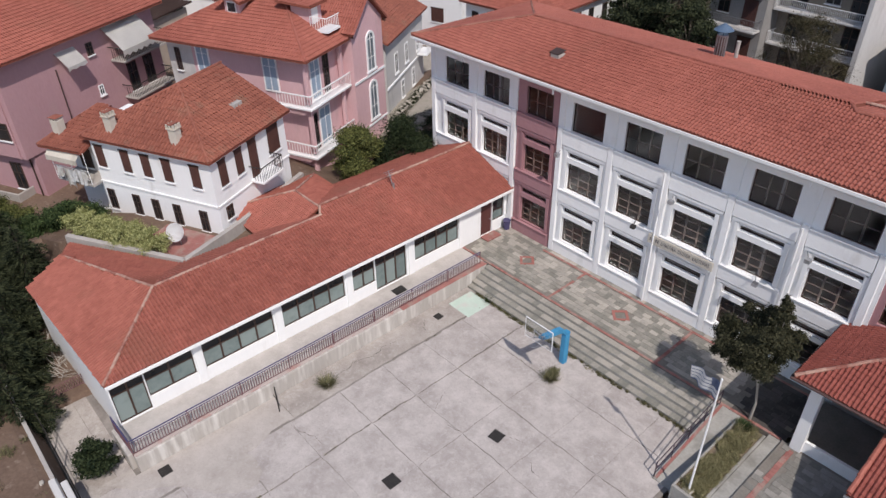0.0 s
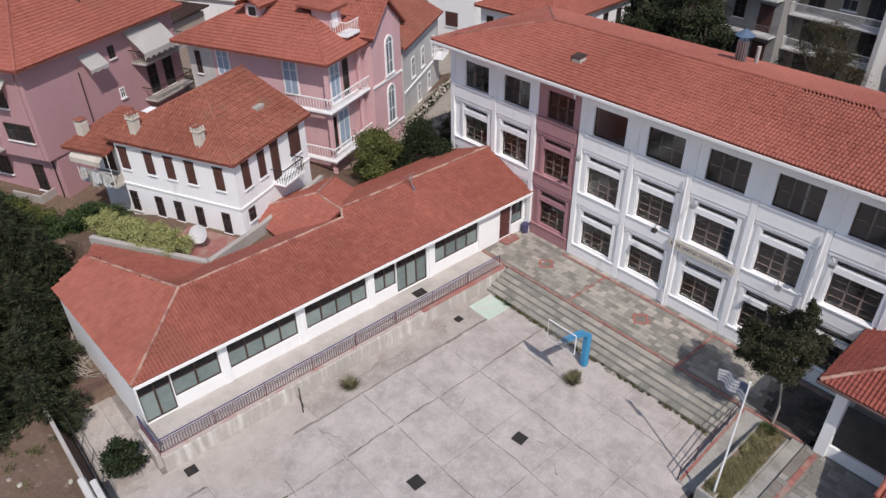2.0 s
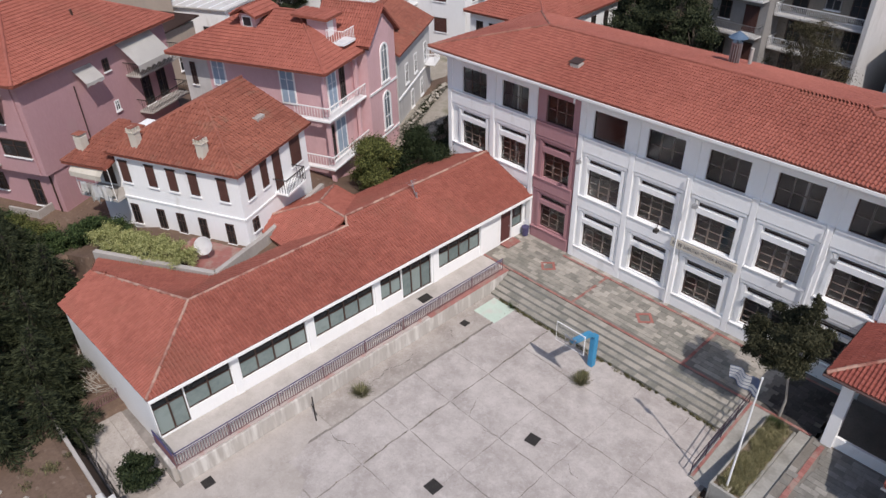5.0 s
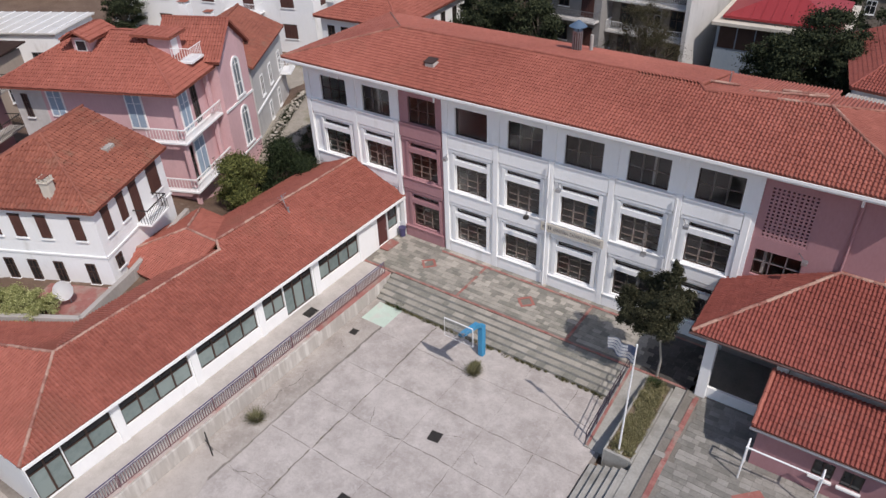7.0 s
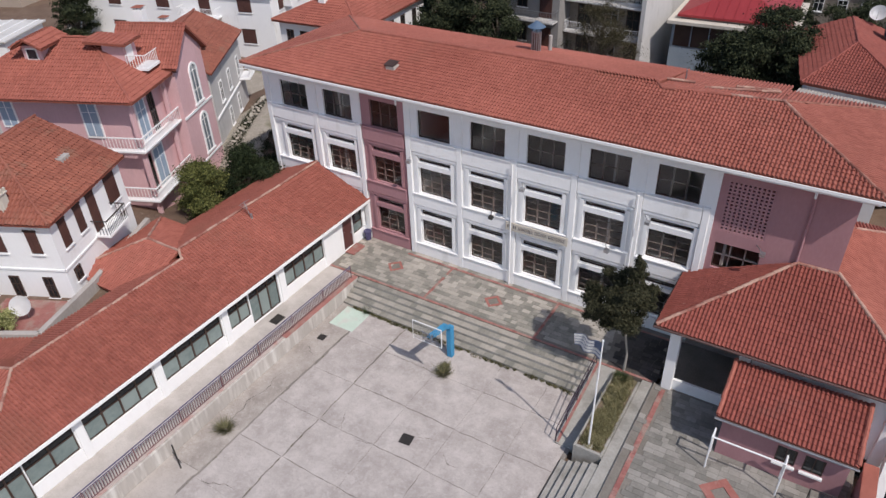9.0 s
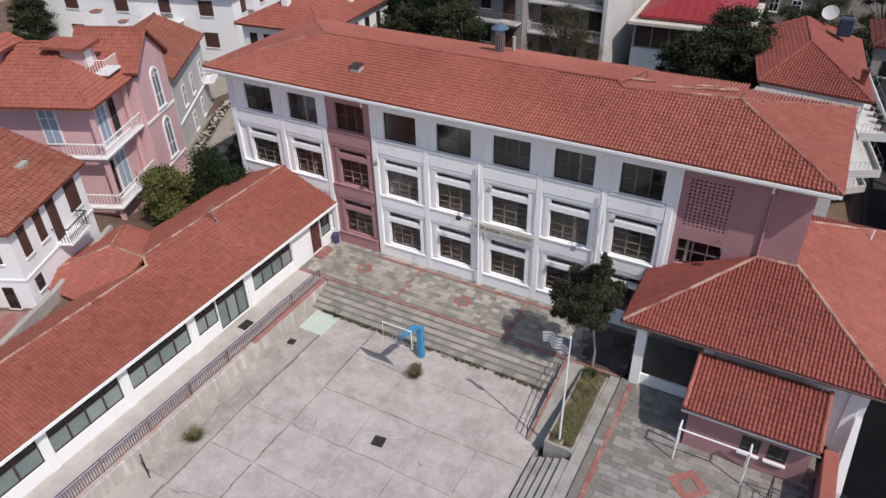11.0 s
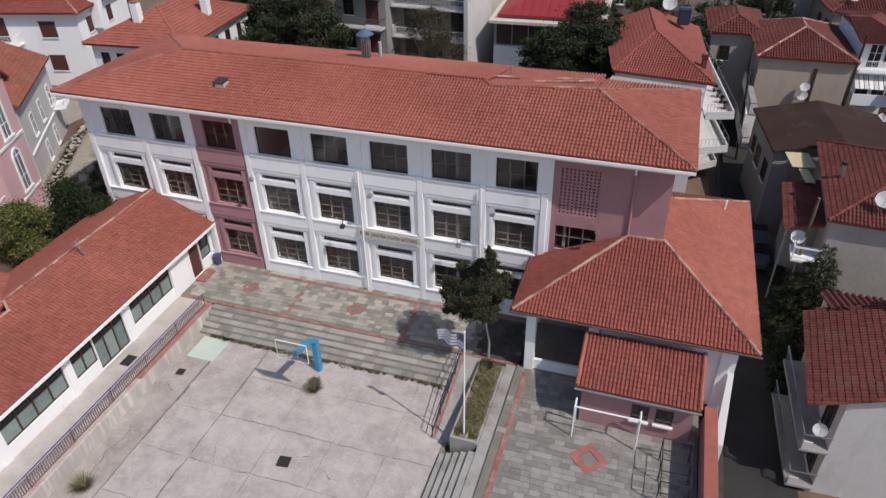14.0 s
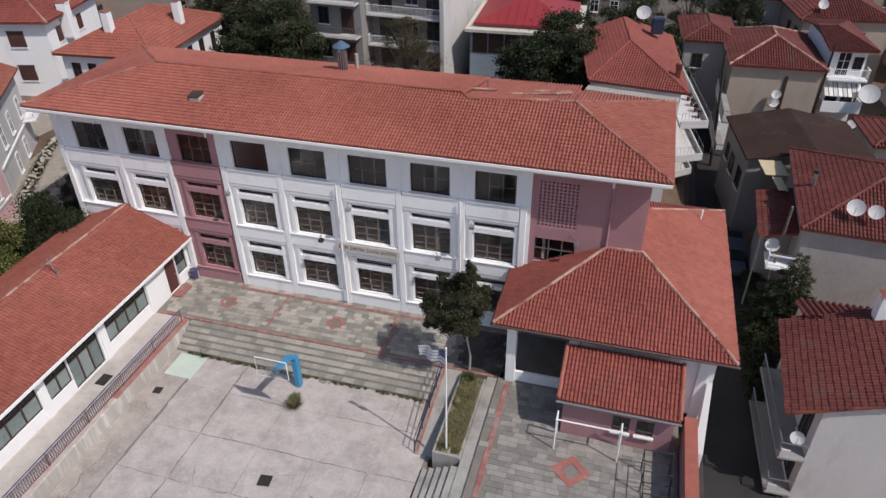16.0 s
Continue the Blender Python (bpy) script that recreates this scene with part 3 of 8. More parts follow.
for i, x in enumerate(bays):
    pink = i == 2
    m = PINK if pink else WHITE
    a, b = (x + 0.1, x + 2.15) if pink else (x, x + WIN_W)
    if i == 0:
        l, r = -11.55, x + 2.72
    elif pink:
        l, r = -4.1, -0.98
    elif i == 1:
        l, r = x - 0.48, -4.5
    else:
        l, r = x - 0.48, (x + 2.72 if i < 7 else 16.67)
    for z0, z1 in ((7.42, 8.3), (3.72, 4.5), (0.0, 0.8)):
        part("spandrel", boxes((l + 0.01, r - 0.01, -0.16, -0.024, z0, z1)), m, school, bevel=0.012)
        part("sill", boxes((l + 0.05, r - 0.05, -0.22, -0.005 if not pink else -0.024, z1 + 0.003, z1 + 0.06)), PAINT if not pink else PINK, school)
    part("moulding", boxes((l + 0.06, r - 0.06, -0.13, -0.024, 7.24, 7.39)), m, school)
    part("moulding", boxes((l + 0.06, r - 0.06, -0.13, -0.024, 3.55, 3.69)), m, school)
    for z0, z1 in ((4.6, 7.12), (0.96, 3.45)):
        part("window_surround", boxes((a - 0.26, a - 0.06, -0.1, -0.024, z0 - 0.02, z1)), m, school)
        part("window_surround", boxes((b + 0.06, b + 0.26, -0.1, -0.024, z0 - 0.02, z1)), m, school)
    part("transom", boxes((a - 0.05, b + 0.05, -0.09, -0.024, 6.40, 6.73)), m, school)
    part("transom", boxes((a - 0.05, b + 0.05, -0.09, -0.024, 2.70, 2.99)), m, school)
    window(school, a + 0.005, b - 0.005, 8.355, 10.095, 0.12, i != 3, 1, 3)
    window(school, a + 0.005, b - 0.005, 4.605, 6.365, 0.12, True, 3, 3)
    window(school, a + 0.005, b - 0.005, 0.965, 2.665, 0.12, True, 3, 3)
    window(school, a + 0.005, b - 0.005, 6.765, 7.005, 0.1, False)
    window(school, a + 0.005, b - 0.005, 3.025, 3.335, 0.1, False)
    part("vent_slot", boxes((a + 0.1, b + 0.1, -0.012, -0.003, 10.48, 10.56)), FRAME, school)
# pink stair bay: pierced screen, window, downpipe
screen = part("pierced_screen", boxes((17.5, 19.66, 0.202, 0.26, 7.3, 10.1)), INSIDE, school, "pink pierced concrete block screen")
for c in range(11):
    part("mullion", boxes((17.5 + 0.206 * c, 17.5 + 0.206 * c + 0.1, 0.0, 0.2, 7.3, 10.1)), PINK, screen)
for r in range(15):
    part("slat", boxes((17.5, 19.66, 0.003, 0.197, 7.3 + 0.193 * r, 7.3 + 0.193 * r + 0.098)), PINK, screen)
window(school, 17.525, 19.655, 5.105, 6.595, 0.12, False)
part("window_grille", boxes(*[(17.55 + 0.7 * c, 17.61 + 0.7 * c, 0.05, 0.1, 5.1, 6.58) for c in range(1, 3)], (17.53, 19.65, 0.05, 0.1, 5.9, 5.96)), METAL, school)
bm = bmesh.new()
tube(bm, (21.24, -0.1, 6.5), (21.24, -0.1, 10.3), 0.06)
part("downpipe", bm, PINK, school)
for x in (-8.3, -0.95, 6.25, 13.35, 21.2):
    bm = bmesh.new()
    tube(bm, (x, -0.72, 11.0), (x, -0.72, 10.45), 0.07, 0.05)
    part("rain_spout", bm, PAINT, school, "short white rain spout under the eave")
for x in (6.36, 13.46):
    bm = bmesh.new()
    tube(bm, (x + 0.05, -0.33, 0.05), (x + 0.05, -0.33, 8.3), 0.05)
    part("downpipe", bm, PAINT, school)
sign = part("sign_board", boxes((6.1, 9.95, -0.34, -0.27, 3.98, 4.5)), CREAM, school, "pale grey sign board with dark lettering")
rng = random.Random(3)
part("lettering", boxes(*[(6.22 + 0.12 * k, 6.29 + 0.12 * k, -0.347, -0.336, 4.15, 4.36) for k in (0, 1, 3, 4)]), TEXT, sign)["kind"] = "stuff"
words = bpy.data.curves.new("lettering", "FONT")
words.body, words.size, words.extrude = "\u0394\u0397\u039c\u039f\u03a4\u0399\u039a\u0391  \u03a3\u03a7\u039f\u039b\u0395\u0399\u0391  \u039a\u0391\u03a3\u03a4\u039f\u03a1\u0399\u0391\u03a3", 0.3, 0.004
probe = bpy.data.objects.new("probe", words)
letters = bpy.data.meshes.new_from_object(probe)
bpy.data.objects.remove(probe)
span = max(v.co.x for v in letters.vertices)
letters.materials.clear()
letters.materials.append(TEXT)
lt = part("lettering", letters, None, sign)
lt.matrix_basis = pose(6.9, -0.346, 4.14, 90, 0, 0) @ Matrix.Diagonal((2.9 / span, 1.0, 1.0, 1.0))
lt["kind"] = "stuff"
# skylight, chimney, and a lamp arm on the school's roof and wall
sk = part("roof_hatch", boxes((-2.72, -2.1, 0.95, 1.55, 11.55, 11.98)), CEMENT, school, "small cement roof hatch", bevel=0.03)
bm = bmesh.new()
prism(bm, [(-2.82, 0.93, 12.03), (-2.12, 0.93, 12.03), (-2.12, 1.6, 12.15), (-2.82, 1.6, 12.15)], 0.045)
part("hatch_cover", bm, FRAME, sk)
CX, CY = 3.78, 7.9
ch = part("chimney", tubes(0.27, ((CX, CY, 11.2), (CX, CY, 12.96))), FLUE, school, "ribbed sheet-metal flue with a blue cowl")
for k in range(12):
    rx_, ry_ = CX + 0.275 * math.cos(k * math.pi / 6), CY + 0.275 * math.sin(k * math.pi / 6)
    part("flue_rib", tubes(0.035, ((rx_, ry_, 11.5), (rx_, ry_, 12.95))), METAL, ch)
part("flue_band", tubes(0.32, ((CX, CY, 12.9), (CX, CY, 12.98))), METAL, ch)
bm = bmesh.new()
for k in range(4):
    qx, qy = CX + 0.26 * math.cos(k * math.pi / 2 + 0.5), CY + 0.26 * math.sin(k * math.pi / 2 + 0.5)
    tube(bm, (qx, qy, 12.98), (qx, qy, 13.3), 0.025, 0.025, 6)
tube(bm, (CX, CY, 13.24), (CX, CY, 13.5), 0.55, 0.2, 16)
tube(bm, (CX, CY, 13.5), (CX, CY, 13.6), 0.2, 0.05, 12)
part("cowl", bm, COWL, ch, "blue conical sheet-metal cowl")
for n_, (x, z) in enumerate(((19.4, 7.0), (5.0, 4.75), (12.0, 4.75), (-0.6, 7.0), (6.9, 7.1), (13.9, 7.1))):
    bm = bmesh.new()
    tube(bm, (x, -0.02, z), (x + 0.35, -0.75, z + 0.12), 0.025)
    box(bm, x + 0.25, x + 0.5, -0.95, -0.7, z - 0.02, z + 0.16)
    part("floodlight", bm, METAL if n_ != 1 else BLACK, school)

# ---- low classroom wing ----
low = thing("classroom_wing", "low white classroom wing with a long red tiled roof", "building")
FX = -4.66
lh = [(-26.1, -24.55, 0.02, 2.6), (-24.5, -22.1, 0.74, 2.6), (-21.6, -17.65, 0.74, 2.6), (-17.1, -13.1, 0.74, 2.6), (-12.55, -11.0, 0.74, 2.6), (-10.95, -8.65, 0.02, 2.6), (-8.0, -4.4, 0.74, 2.6), (-2.45, -1.42, 0.02, 2.3), (-1.38, -0.32, 0.74, 2.3)]
part("front_wall", boxes(*[(FX - 0.25, FX, u0, u1, z0, z1) for u0, u1, z0, z1 in wall_boxes(-26.15, -0.03, -1.0, 2.75, lh)]), WHITE, low)
bm = bmesh.new()
prism(bm, [(FX - 0.252, -26.16, 2.96), (-14.1, -26.56, 2.96), (-14.1, -26.3, 2.96), (FX - 0.252, -25.9, 2.96)], 4.2)
part("end_wall", bm, WHITE, low)
part("rear_wall", boxes((-12.1, -11.85, -22.0, -0.03, -1.2, 3.0)), WHITE, low)
part("eave_board", boxes((-4.135, -4.05, -26.28, -0.06, 2.8, 2.97)), PAINT, low, bevel=0.01)
part("soffit", boxes((-5.0, -4.14, -26.28, -0.06, 2.76, 2.82)), PAINT, low)
part("interior", boxes((-8.0, -7.85, -25.8, -0.1, 0, 2.7), (-7.85, FX - 0.26, -25.88, -0.1, -0.2, 0.01)), INSIDE, low)


def pane_row(parent, y0, y1, z0, z1, n, x, transom=True):
    """A band of n lights in a wall that faces +x: dark frame, one pane a light."""
    zt = z1 - 0.86 if transom else z1 - 0.05
    w = part("window", boxes((x - 0.08, x, y0, y1, z0, z0 + 0.06)), FRAME, parent)
    part("head", boxes((x - 0.08, x, y0, y1, z1 - 0.06, z1)), FRAME, w)
    if transom:
        part("transom", boxes((x - 0.08, x, y0 + 0.002, y1 - 0.002, zt - 0.03, zt + 0.03)), FRAME, w)
    for i in range(n + 1):
        yc = y0 + (y1 - y0) * i / n
        part("mullion", boxes((x - 0.075, x + 0.005, max(y0, yc - 0.045), min(y1, yc + 0.045), z0 + 0.01, z1 - 0.01)), FRAME, w)
    for i in range(n):
        a, b = y0 + (y1 - y0) * i / n + 0.045, y0 + (y1 - y0) * (i + 1) / n - 0.045
        part("pane", boxes((x - 0.05, x - 0.04, a, b, z0 + 0.06, zt - 0.03)), TEAL, w)
        # Upper panes take dark glass to stand in for the eave's shadow.
        if transom:
            part("pane", boxes((x - 0.05, x - 0.04, a, b, zt + 0.03, z1 - 0.06)), DARKGLASS, w)
    return w


for (a, b, z0, z1), n in zip(lh, (2, 2, 4, 4, 2, 3, 4, 0, 1)):
    if n:
        pane_row(low, a + 0.004, b - 0.004, z0, z1 - 0.004, n, FX - 0.1)
dr = part("door", boxes((FX - 0.16, FX - 0.1, -2.44, -1.43, 0.025, 2.29)), DOOR, low, "closed maroon panelled door")
part("door_handle", boxes((FX - 0.1, FX - 0.04, -1.6, -1.5, 1.0, 1.05)), METAL, dr)
for y in (-21.85, -17.37, -12.83, -8.33, -4.2):
    part("pilaster", boxes((FX + 0.002, FX + 0.07, y - 0.2, y + 0.2, -0.02, 2.74)), WHITE, low, bevel=0.01)
    bm = bmesh.new()
    tube(bm, (-4.3, y, 2.74), (-4.3, y, 2.6), 0.05)
    part("rain_spout", bm, PAINT, low)
SB = 0.43
RN, ZN, RS, ZS = -8.25, 3.0 + SB * 4.11, -7.65, 3.0 + SB * 3.51
lowpolys = [
    [(-4.14, -26.28, 3.0), (-4.14, -0.04, 3.0), (RN, -0.04, ZN), (RN, -12.0, ZN), (RS, -12.3, ZS), (RS, -22.2, ZS)],
    [(-14.3, -26.68, 3.0), (-4.14, -26.28, 3.0), (RS, -22.2, ZS), (-15.0, -24.5, 3.72)],
    [(-10.2, -19.9, 3.42), (-16.5, -23.7, 3.42), (-15.0, -24.5, 3.72), (RS, -22.2, ZS)],
    [(-9.9, -12.3, 3.46), (-10.2, -19.9, 3.42), (RS, -22.2, ZS), (RS, -12.3, ZS)],
    [(-12.5, -0.04, 2.95), (-12.5, -9.0, 2.95), (RN, -12.0, ZN), (RN, -0.04, ZN)],
]
wing, wcaps = hip_polys(-14.2, -8.3, -15.3, -8.7, 3.25, 0.41, "x", ("hip", "gable"))
roof(low, lowpolys + wing, [((RN, -0.1, ZN + 0.03), (RN, -12.0, ZN + 0.03)), ((RS, -12.3, ZS + 0.03), (RS, -22.2, ZS + 0.03)), ((-4.2, -26.3, 3.05), (RS, -22.2, ZS + 0.04)), ((RS, -22.2, ZS + 0.03), (-15.0, -24.5, 3.76)), ((RN, -12.0, ZN), (RS, -12.4, ZS))] + wcaps, cap=MORTAR, scale=0.74, cap_r=0.075)
bm = bmesh.new()
tube(bm, (-7.4, -7.25, 4.3), (-7.75, -7.3, 5.5), 0.025)
tube(bm, (-7.4, -7.25, 4.3), (-7.4, -7.25, 4.75), 0.09, 0.07)
for k in range(4):
    tube(bm, (-7.75 + 0.04 * k, -7.7 + 0.1 * k, 5.45 - 0.12 * k), (-7.75 + 0.04 * k, -6.9 - 0.1 * k, 5.45 - 0.12 * k), 0.012)
part("aerial", bm, METAL, low)

# ---- annex on the street corner ----
annex = thing("entrance_annex", "white columned annex with a red tiled hip roof", "building")
ZA, SA = 4.42, 0.45
AX0, AX1, AY0 = 16.4, 27.9, -4.95
zt = ZA + SA * 4.9
roof(annex, [
    [(AX0, AY0, ZA), (AX1, AY0, ZA), (AX1 - 4.85, -0.05, zt), (AX0 + 4.9, -0.05, zt)],
    [(AX0, -0.05, ZA), (AX0, AY0, ZA), (AX0 + 4.9, -0.05, zt)],
], [((AX0, AY0, ZA + 0.06), (AX0 + 4.9, -0.08, zt + 0.05)), ((AX0 + 4.9, -0.1, zt + 0.03), (AX1 - 4.85, -0.1, zt + 0.03)), ((AX1, AY0, ZA + 0.06), (AX1 - 4.85, -0.05, zt + 0.05))], TILE_RED, scale=0.7, cap_r=0.085)
# East slopes get the brighter TILE; their sunlight is put into the colour.
roof(annex, [[(AX1, AY0, ZA), (AX1, 9.25, ZA), (AX1 - 4.85, 4.4, zt), (AX1 - 4.85, -0.05, zt)], [(AX1, 9.25, ZA), (AX1 - 4.85, 9.25, ZA), (AX1 - 4.85, 4.4, zt)]], [((AX1, 9.25, ZA + 0.05), (AX1 - 4.85, 4.4, zt + 0.04))], TILE, scale=0.7, cap_r=0.08)
part("vent_pipe", tubes(0.05, ((26.3, 6.6, 5.0), (26.35, 6.7, 5.75))), PAINT, annex, "short white vent pipe")
part("gutter", boxes((AX0 - 0.1, AX1 + 0.1, AY0 - 0.12, AY0 - 0.01, ZA - 0.12, ZA - 0.02)), FLUE, annex, "brown sheet-metal gutter", bevel=0.02)
part("gutter", boxes((AX0 - 0.12, AX0 - 0.01, AY0, -0.1, ZA - 0.12, ZA - 0.02)), BLACK, annex, "dark sheet-metal gutter", bevel=0.02)
part("eave_beam", boxes((AX0 + 0.35, AX1 - 0.4, AY0 + 0.55, AY0 + 0.95, 3.85, 4.26), (AX0 + 0.35, AX0 + 0.75, AY0 + 0.95, -0.3, 3.85, 4.26)), PAINT, annex)
for x in (17.05, 20.2, 26.4):
    part("column", boxes((x, x + 0.5, -4.35, -3.9, -1.0, 3.85)), WHITE, annex, bevel=0.02)
part("porch_wall", boxes((17.55, 20.2, -4.2, -4.05, 0.1, 0.75)), WHITE, annex)
part("rear_wall", boxes((17.2, 26.9, -0.4, -0.1, -1.0, 4.3)), INSIDE, annex)
part("street_wall", boxes((26.9, 27.15, -4.3, 9.0, -2.5, 4.25)), WHITE, annex)
part("partition", boxes((20.75, 26.4, -4.2, -4.0, -1, 4.2)), WHITE, annex)
bm = bmesh.new()
prism(bm, [(26.9, -4.4, 2.6), (27.15, -4.4, 2.6), (27.35, -5.7, -1.0), (26.9, -5.7, -1.0)], 2.0)
part("buttress", bm, WHITE, annex, "sloping white buttress on the street corner")

# ---- small pink outbuilding ----
hut = thing("outbuilding", "small pink outbuilding with a single-slope red tiled roof", "shed")
hh = [(22.75, 23.55, 1.05, 2.0), (23.85, 24.65, 1.05, 2.0)]
part("front_wall", boxes(*[(u0, u1, -7.15, -6.95, z0, z1) for u0, u1, z0, z1 in wall_boxes(20.4, 25.5, -0.5, 2.75, hh)]), PINK, hut)
part("side_wall", boxes((20.4, 20.6, -6.95, -4.4, -0.5, 2.8)), PINK, hut)
part("side_wall", boxes((25.3, 25.5, -6.95, -4.4, -0.5, 2.8)), PINK, hut)
for a, b, z0, z1 in hh:
    w = part("window", boxes((a, a + 0.05, -7.1, -7.03, z0, z1), (b - 0.05, b, -7.1, -7.03, z0, z1), (a + 0.05, b - 0.05, -7.1, -7.03, z1 - 0.05, z1), (a + 0.05, b - 0.05, -7.1, -7.03, z0, z0 + 0.05), (a + 0.38, a + 0.43, -7.095, -7.035, z0 + 0.05, z1 - 0.05)), FRAME, hut)
    part("pane", boxes((a + 0.05, b - 0.05, -7.07, -7.06, z0 + 0.05, z1 - 0.05)), DARKGLASS, w)
    part("sill", boxes((a - 0.06, b + 0.06, -7.3, -7.153, z0 - 0.1, z0 - 0.01)), PAINT, w)
HUT_ROOF = [(20.1, -7.42, 2.66), (25.7, -7.42, 2.66), (25.7, -4.75, 3.72), (20.1, -4.75, 3.72)]
part("gutter", boxes((20.05, 25.75, -7.55, -7.43, 2.5, 2.6)), METAL, hut, bevel=0.02)


# ---- yard: terrace, steps, court ----
bm = boxes((-4.64, 16.7, -4.15, -0.03, -1.1, -0.03), (-4.64, -2.64, -26.3, -4.16, -1.1, -0.02))
tagged(part("terrace", bm, GROUT), "raised terrace bed under the stone paving", "terrace", kind="structure")
tagged(part("walkway", boxes((-4.63, -2.62, -26.3, -4.2, -0.018, 0.0)), WALK), "smooth pale concrete walkway beside the classroom wing", "walkway", kind="structure")
tagged(part("retaining_wall", boxes((-2.62, -2.2, -26.4, -4.3, -1.1, 0.03), (-4.66, -2.62, -26.62, -26.32, -1.1, 0.03)), RETAIN, bevel=0.03), "weathered stained concrete retaining wall along the walkway", "wall", kind="structure")
tagged(part("walkway_kerb", boxes((-2.58, -2.32, -26.4, -11.0, 0.034, 0.09)), FADED, bevel=0.01), "kerb with flaking faded red paint under the railing", "kerb", kind="structure")
tagged(part("walkway_kerb", boxes((-2.63, -2.19, -10.98, -4.3, 0.034, 0.08)), REDLINE, bevel=0.01), "faded red kerb under the railing", "kerb", kind="structure")
steps = thing("steps", "five long weathered stone steps down to the court", "steps", kind="structure")
for k in range(5):
    y = -4.15 - 0.36 * k
    part("step", boxes((-2.18, 13.6, y - 0.36, y, -1.1, -0.09 - 0.17 * k - 0.002 * k)), STEP, steps, bevel=0.015)
# court slabs, cut by their joints
jx = [-2.18, -0.22, 2.58, 6.0, 8.95, 11.78, 14.2]
jy = [-36.0, -31.2, -28.3, -25.4, -22.6, -19.8, -16.85, -14.05, -11.2, -8.3, -5.97]
court = thing("court", "cracked pale concrete schoolyard of large slabs", "court", kind="structure")
rng = random.Random(11)


def wander(k, u):
    """How far joint k strays from its line at u."""
    return 0.03 * math.sin(0.7 * u + 2.1 * k) + 0.015 * math.sin(2.3 * u + 1.3 * k) + 0.015 * math.sin(6.1 * u + k)


def ragged_edge(a, b, n, broken):
    """Offsets along a slab's edge: sound stretches and broken ones."""
    out, level = [], 0.0
    for i in range(n):
        level = 0.72 * level + rng.uniform(0, 1) ** 3 * broken
        out.append(0.003 + min(level, 0.075))
    return out


def ragged_slab(i, j):
    """The slab between joints i and i + 1 across and j and j + 1 along, with a broken outline."""
    bm = bmesh.new()
    n = 28
    x0, x1, y0, y1 = jx[i], jx[i + 1], jy[j], jy[j + 1]
    strong = lambda k: rng.choice((0.015, 0.034, 0.045)) if k in (1, 2) else rng.choice((0.004, 0.012, 0.02))
    sides = [ragged_edge(0, 1, n, b_) for b_ in (rng.choice((0.004, 0.014, 0.026)), strong(i + 1), rng.choice((0.004, 0.014, 0.026)), strong(i))]
    X = lambda k, y: jx[k] + (wander(k, y) if 0 < k < len(jx) - 1 else 0.0)
    Y = lambda k, x: jy[k] + (wander(k + 9, x) if 0 < k < len(jy) - 1 else 0.0)
    pts = []
    for k in range(n):
        t = k / n
        x = x0 + (x1 - x0) * t
        pts.append((x, Y(j, x) + sides[0][k], -0.9))
    for k in range(n):
        y = y0 + (y1 - y0) * k / n
        pts.append((X(i + 1, y) - sides[1][k], y, -0.9))
    for k in range(n):
        x = x1 + (x0 - x1) * k / n
        pts.append((x, Y(j + 1, x) - sides[2][k], -0.9))
    for k in range(n):
        y = y1 + (y0 - y1) * k / n
        pts.append((X(i, y) + sides[3][k], y, -0.9))
    prism(bm, pts, 0.12)
    return bm


for i in range(len(jx) - 1):
    for j in range(len(jy) - 1):
        if i == 0:
            continue
        part("slab", ragged_slab(i, j), COURT, court)
# the undivided strip at the foot of the retaining wall, and the newer screed at its end
bm = bmesh.new()
edge = [(-0.3 + wander(1, y) - 0.004 - 0.05 * rng.random() ** 2, y, -0.9) for y in [-5.97 - 0.3 * k for k in range(46)]]
prism(bm, [(-2.18, -5.97, -0.9)] + [(-2.18, edge[-1][1], -0.9)] + edge[::-1], 0.12)
part("slab", bm, COURT_WALL, court, "dirty concrete strip beside the retaining wall")
bm = bmesh.new()
shape = [(-2.18, -19.5), (-0.34, -19.5), (-0.4, -20.5), (-0.02, -21.6), (0.05, -22.3), (0.7, -22.15), (1.35, -22.25), (1.95, -22.8), (1.8, -23.6), (1.05, -24.4), (0.3, -24.9), (-0.5, -25.6), (-1.4, -26.9), (-2.7, -28.0), (-2.7, -26.64), (-2.18, -26.64)]
rough = []
for (ax, ay), (bx, by) in zip(shape, shape[1:] + shape[:1]):
    for k in range(6):
        t = k / 6
        q = 0.05 if ax > -2.0 else 0.0
        rough.append((ax + (bx - ax) * t + rng.uniform(-q, q), ay + (by - ay) * t + rng.uniform(-q, q), -0.886))
prism(bm, rough, 0.06)
part("screed_patch", bm, SCREED, court, "newer smooth screed with a ragged edge")
part("slab", boxes((-2.17, -0.36, -36, -19.52, -1.02, -0.901)), COURT, court)
part("slab", boxes((-9.0, -2.2, -36, -27.32, -1.02, -0.9)), COURT_WALL, court)
part("slab", boxes((-9.0, -4.8, -27.3, -26.66, -1.02, -0.895)), COURT_WALL, court)
part("slab", boxes((-4.77, -2.2, -27.3, -26.66, -1.02, -0.898)), COURT, court)
part("joint_bed", boxes((-9.2, 14.4, -36, -5.9, -1.12, -0.918)), FILL, court, "dirt-filled joints between the slabs")


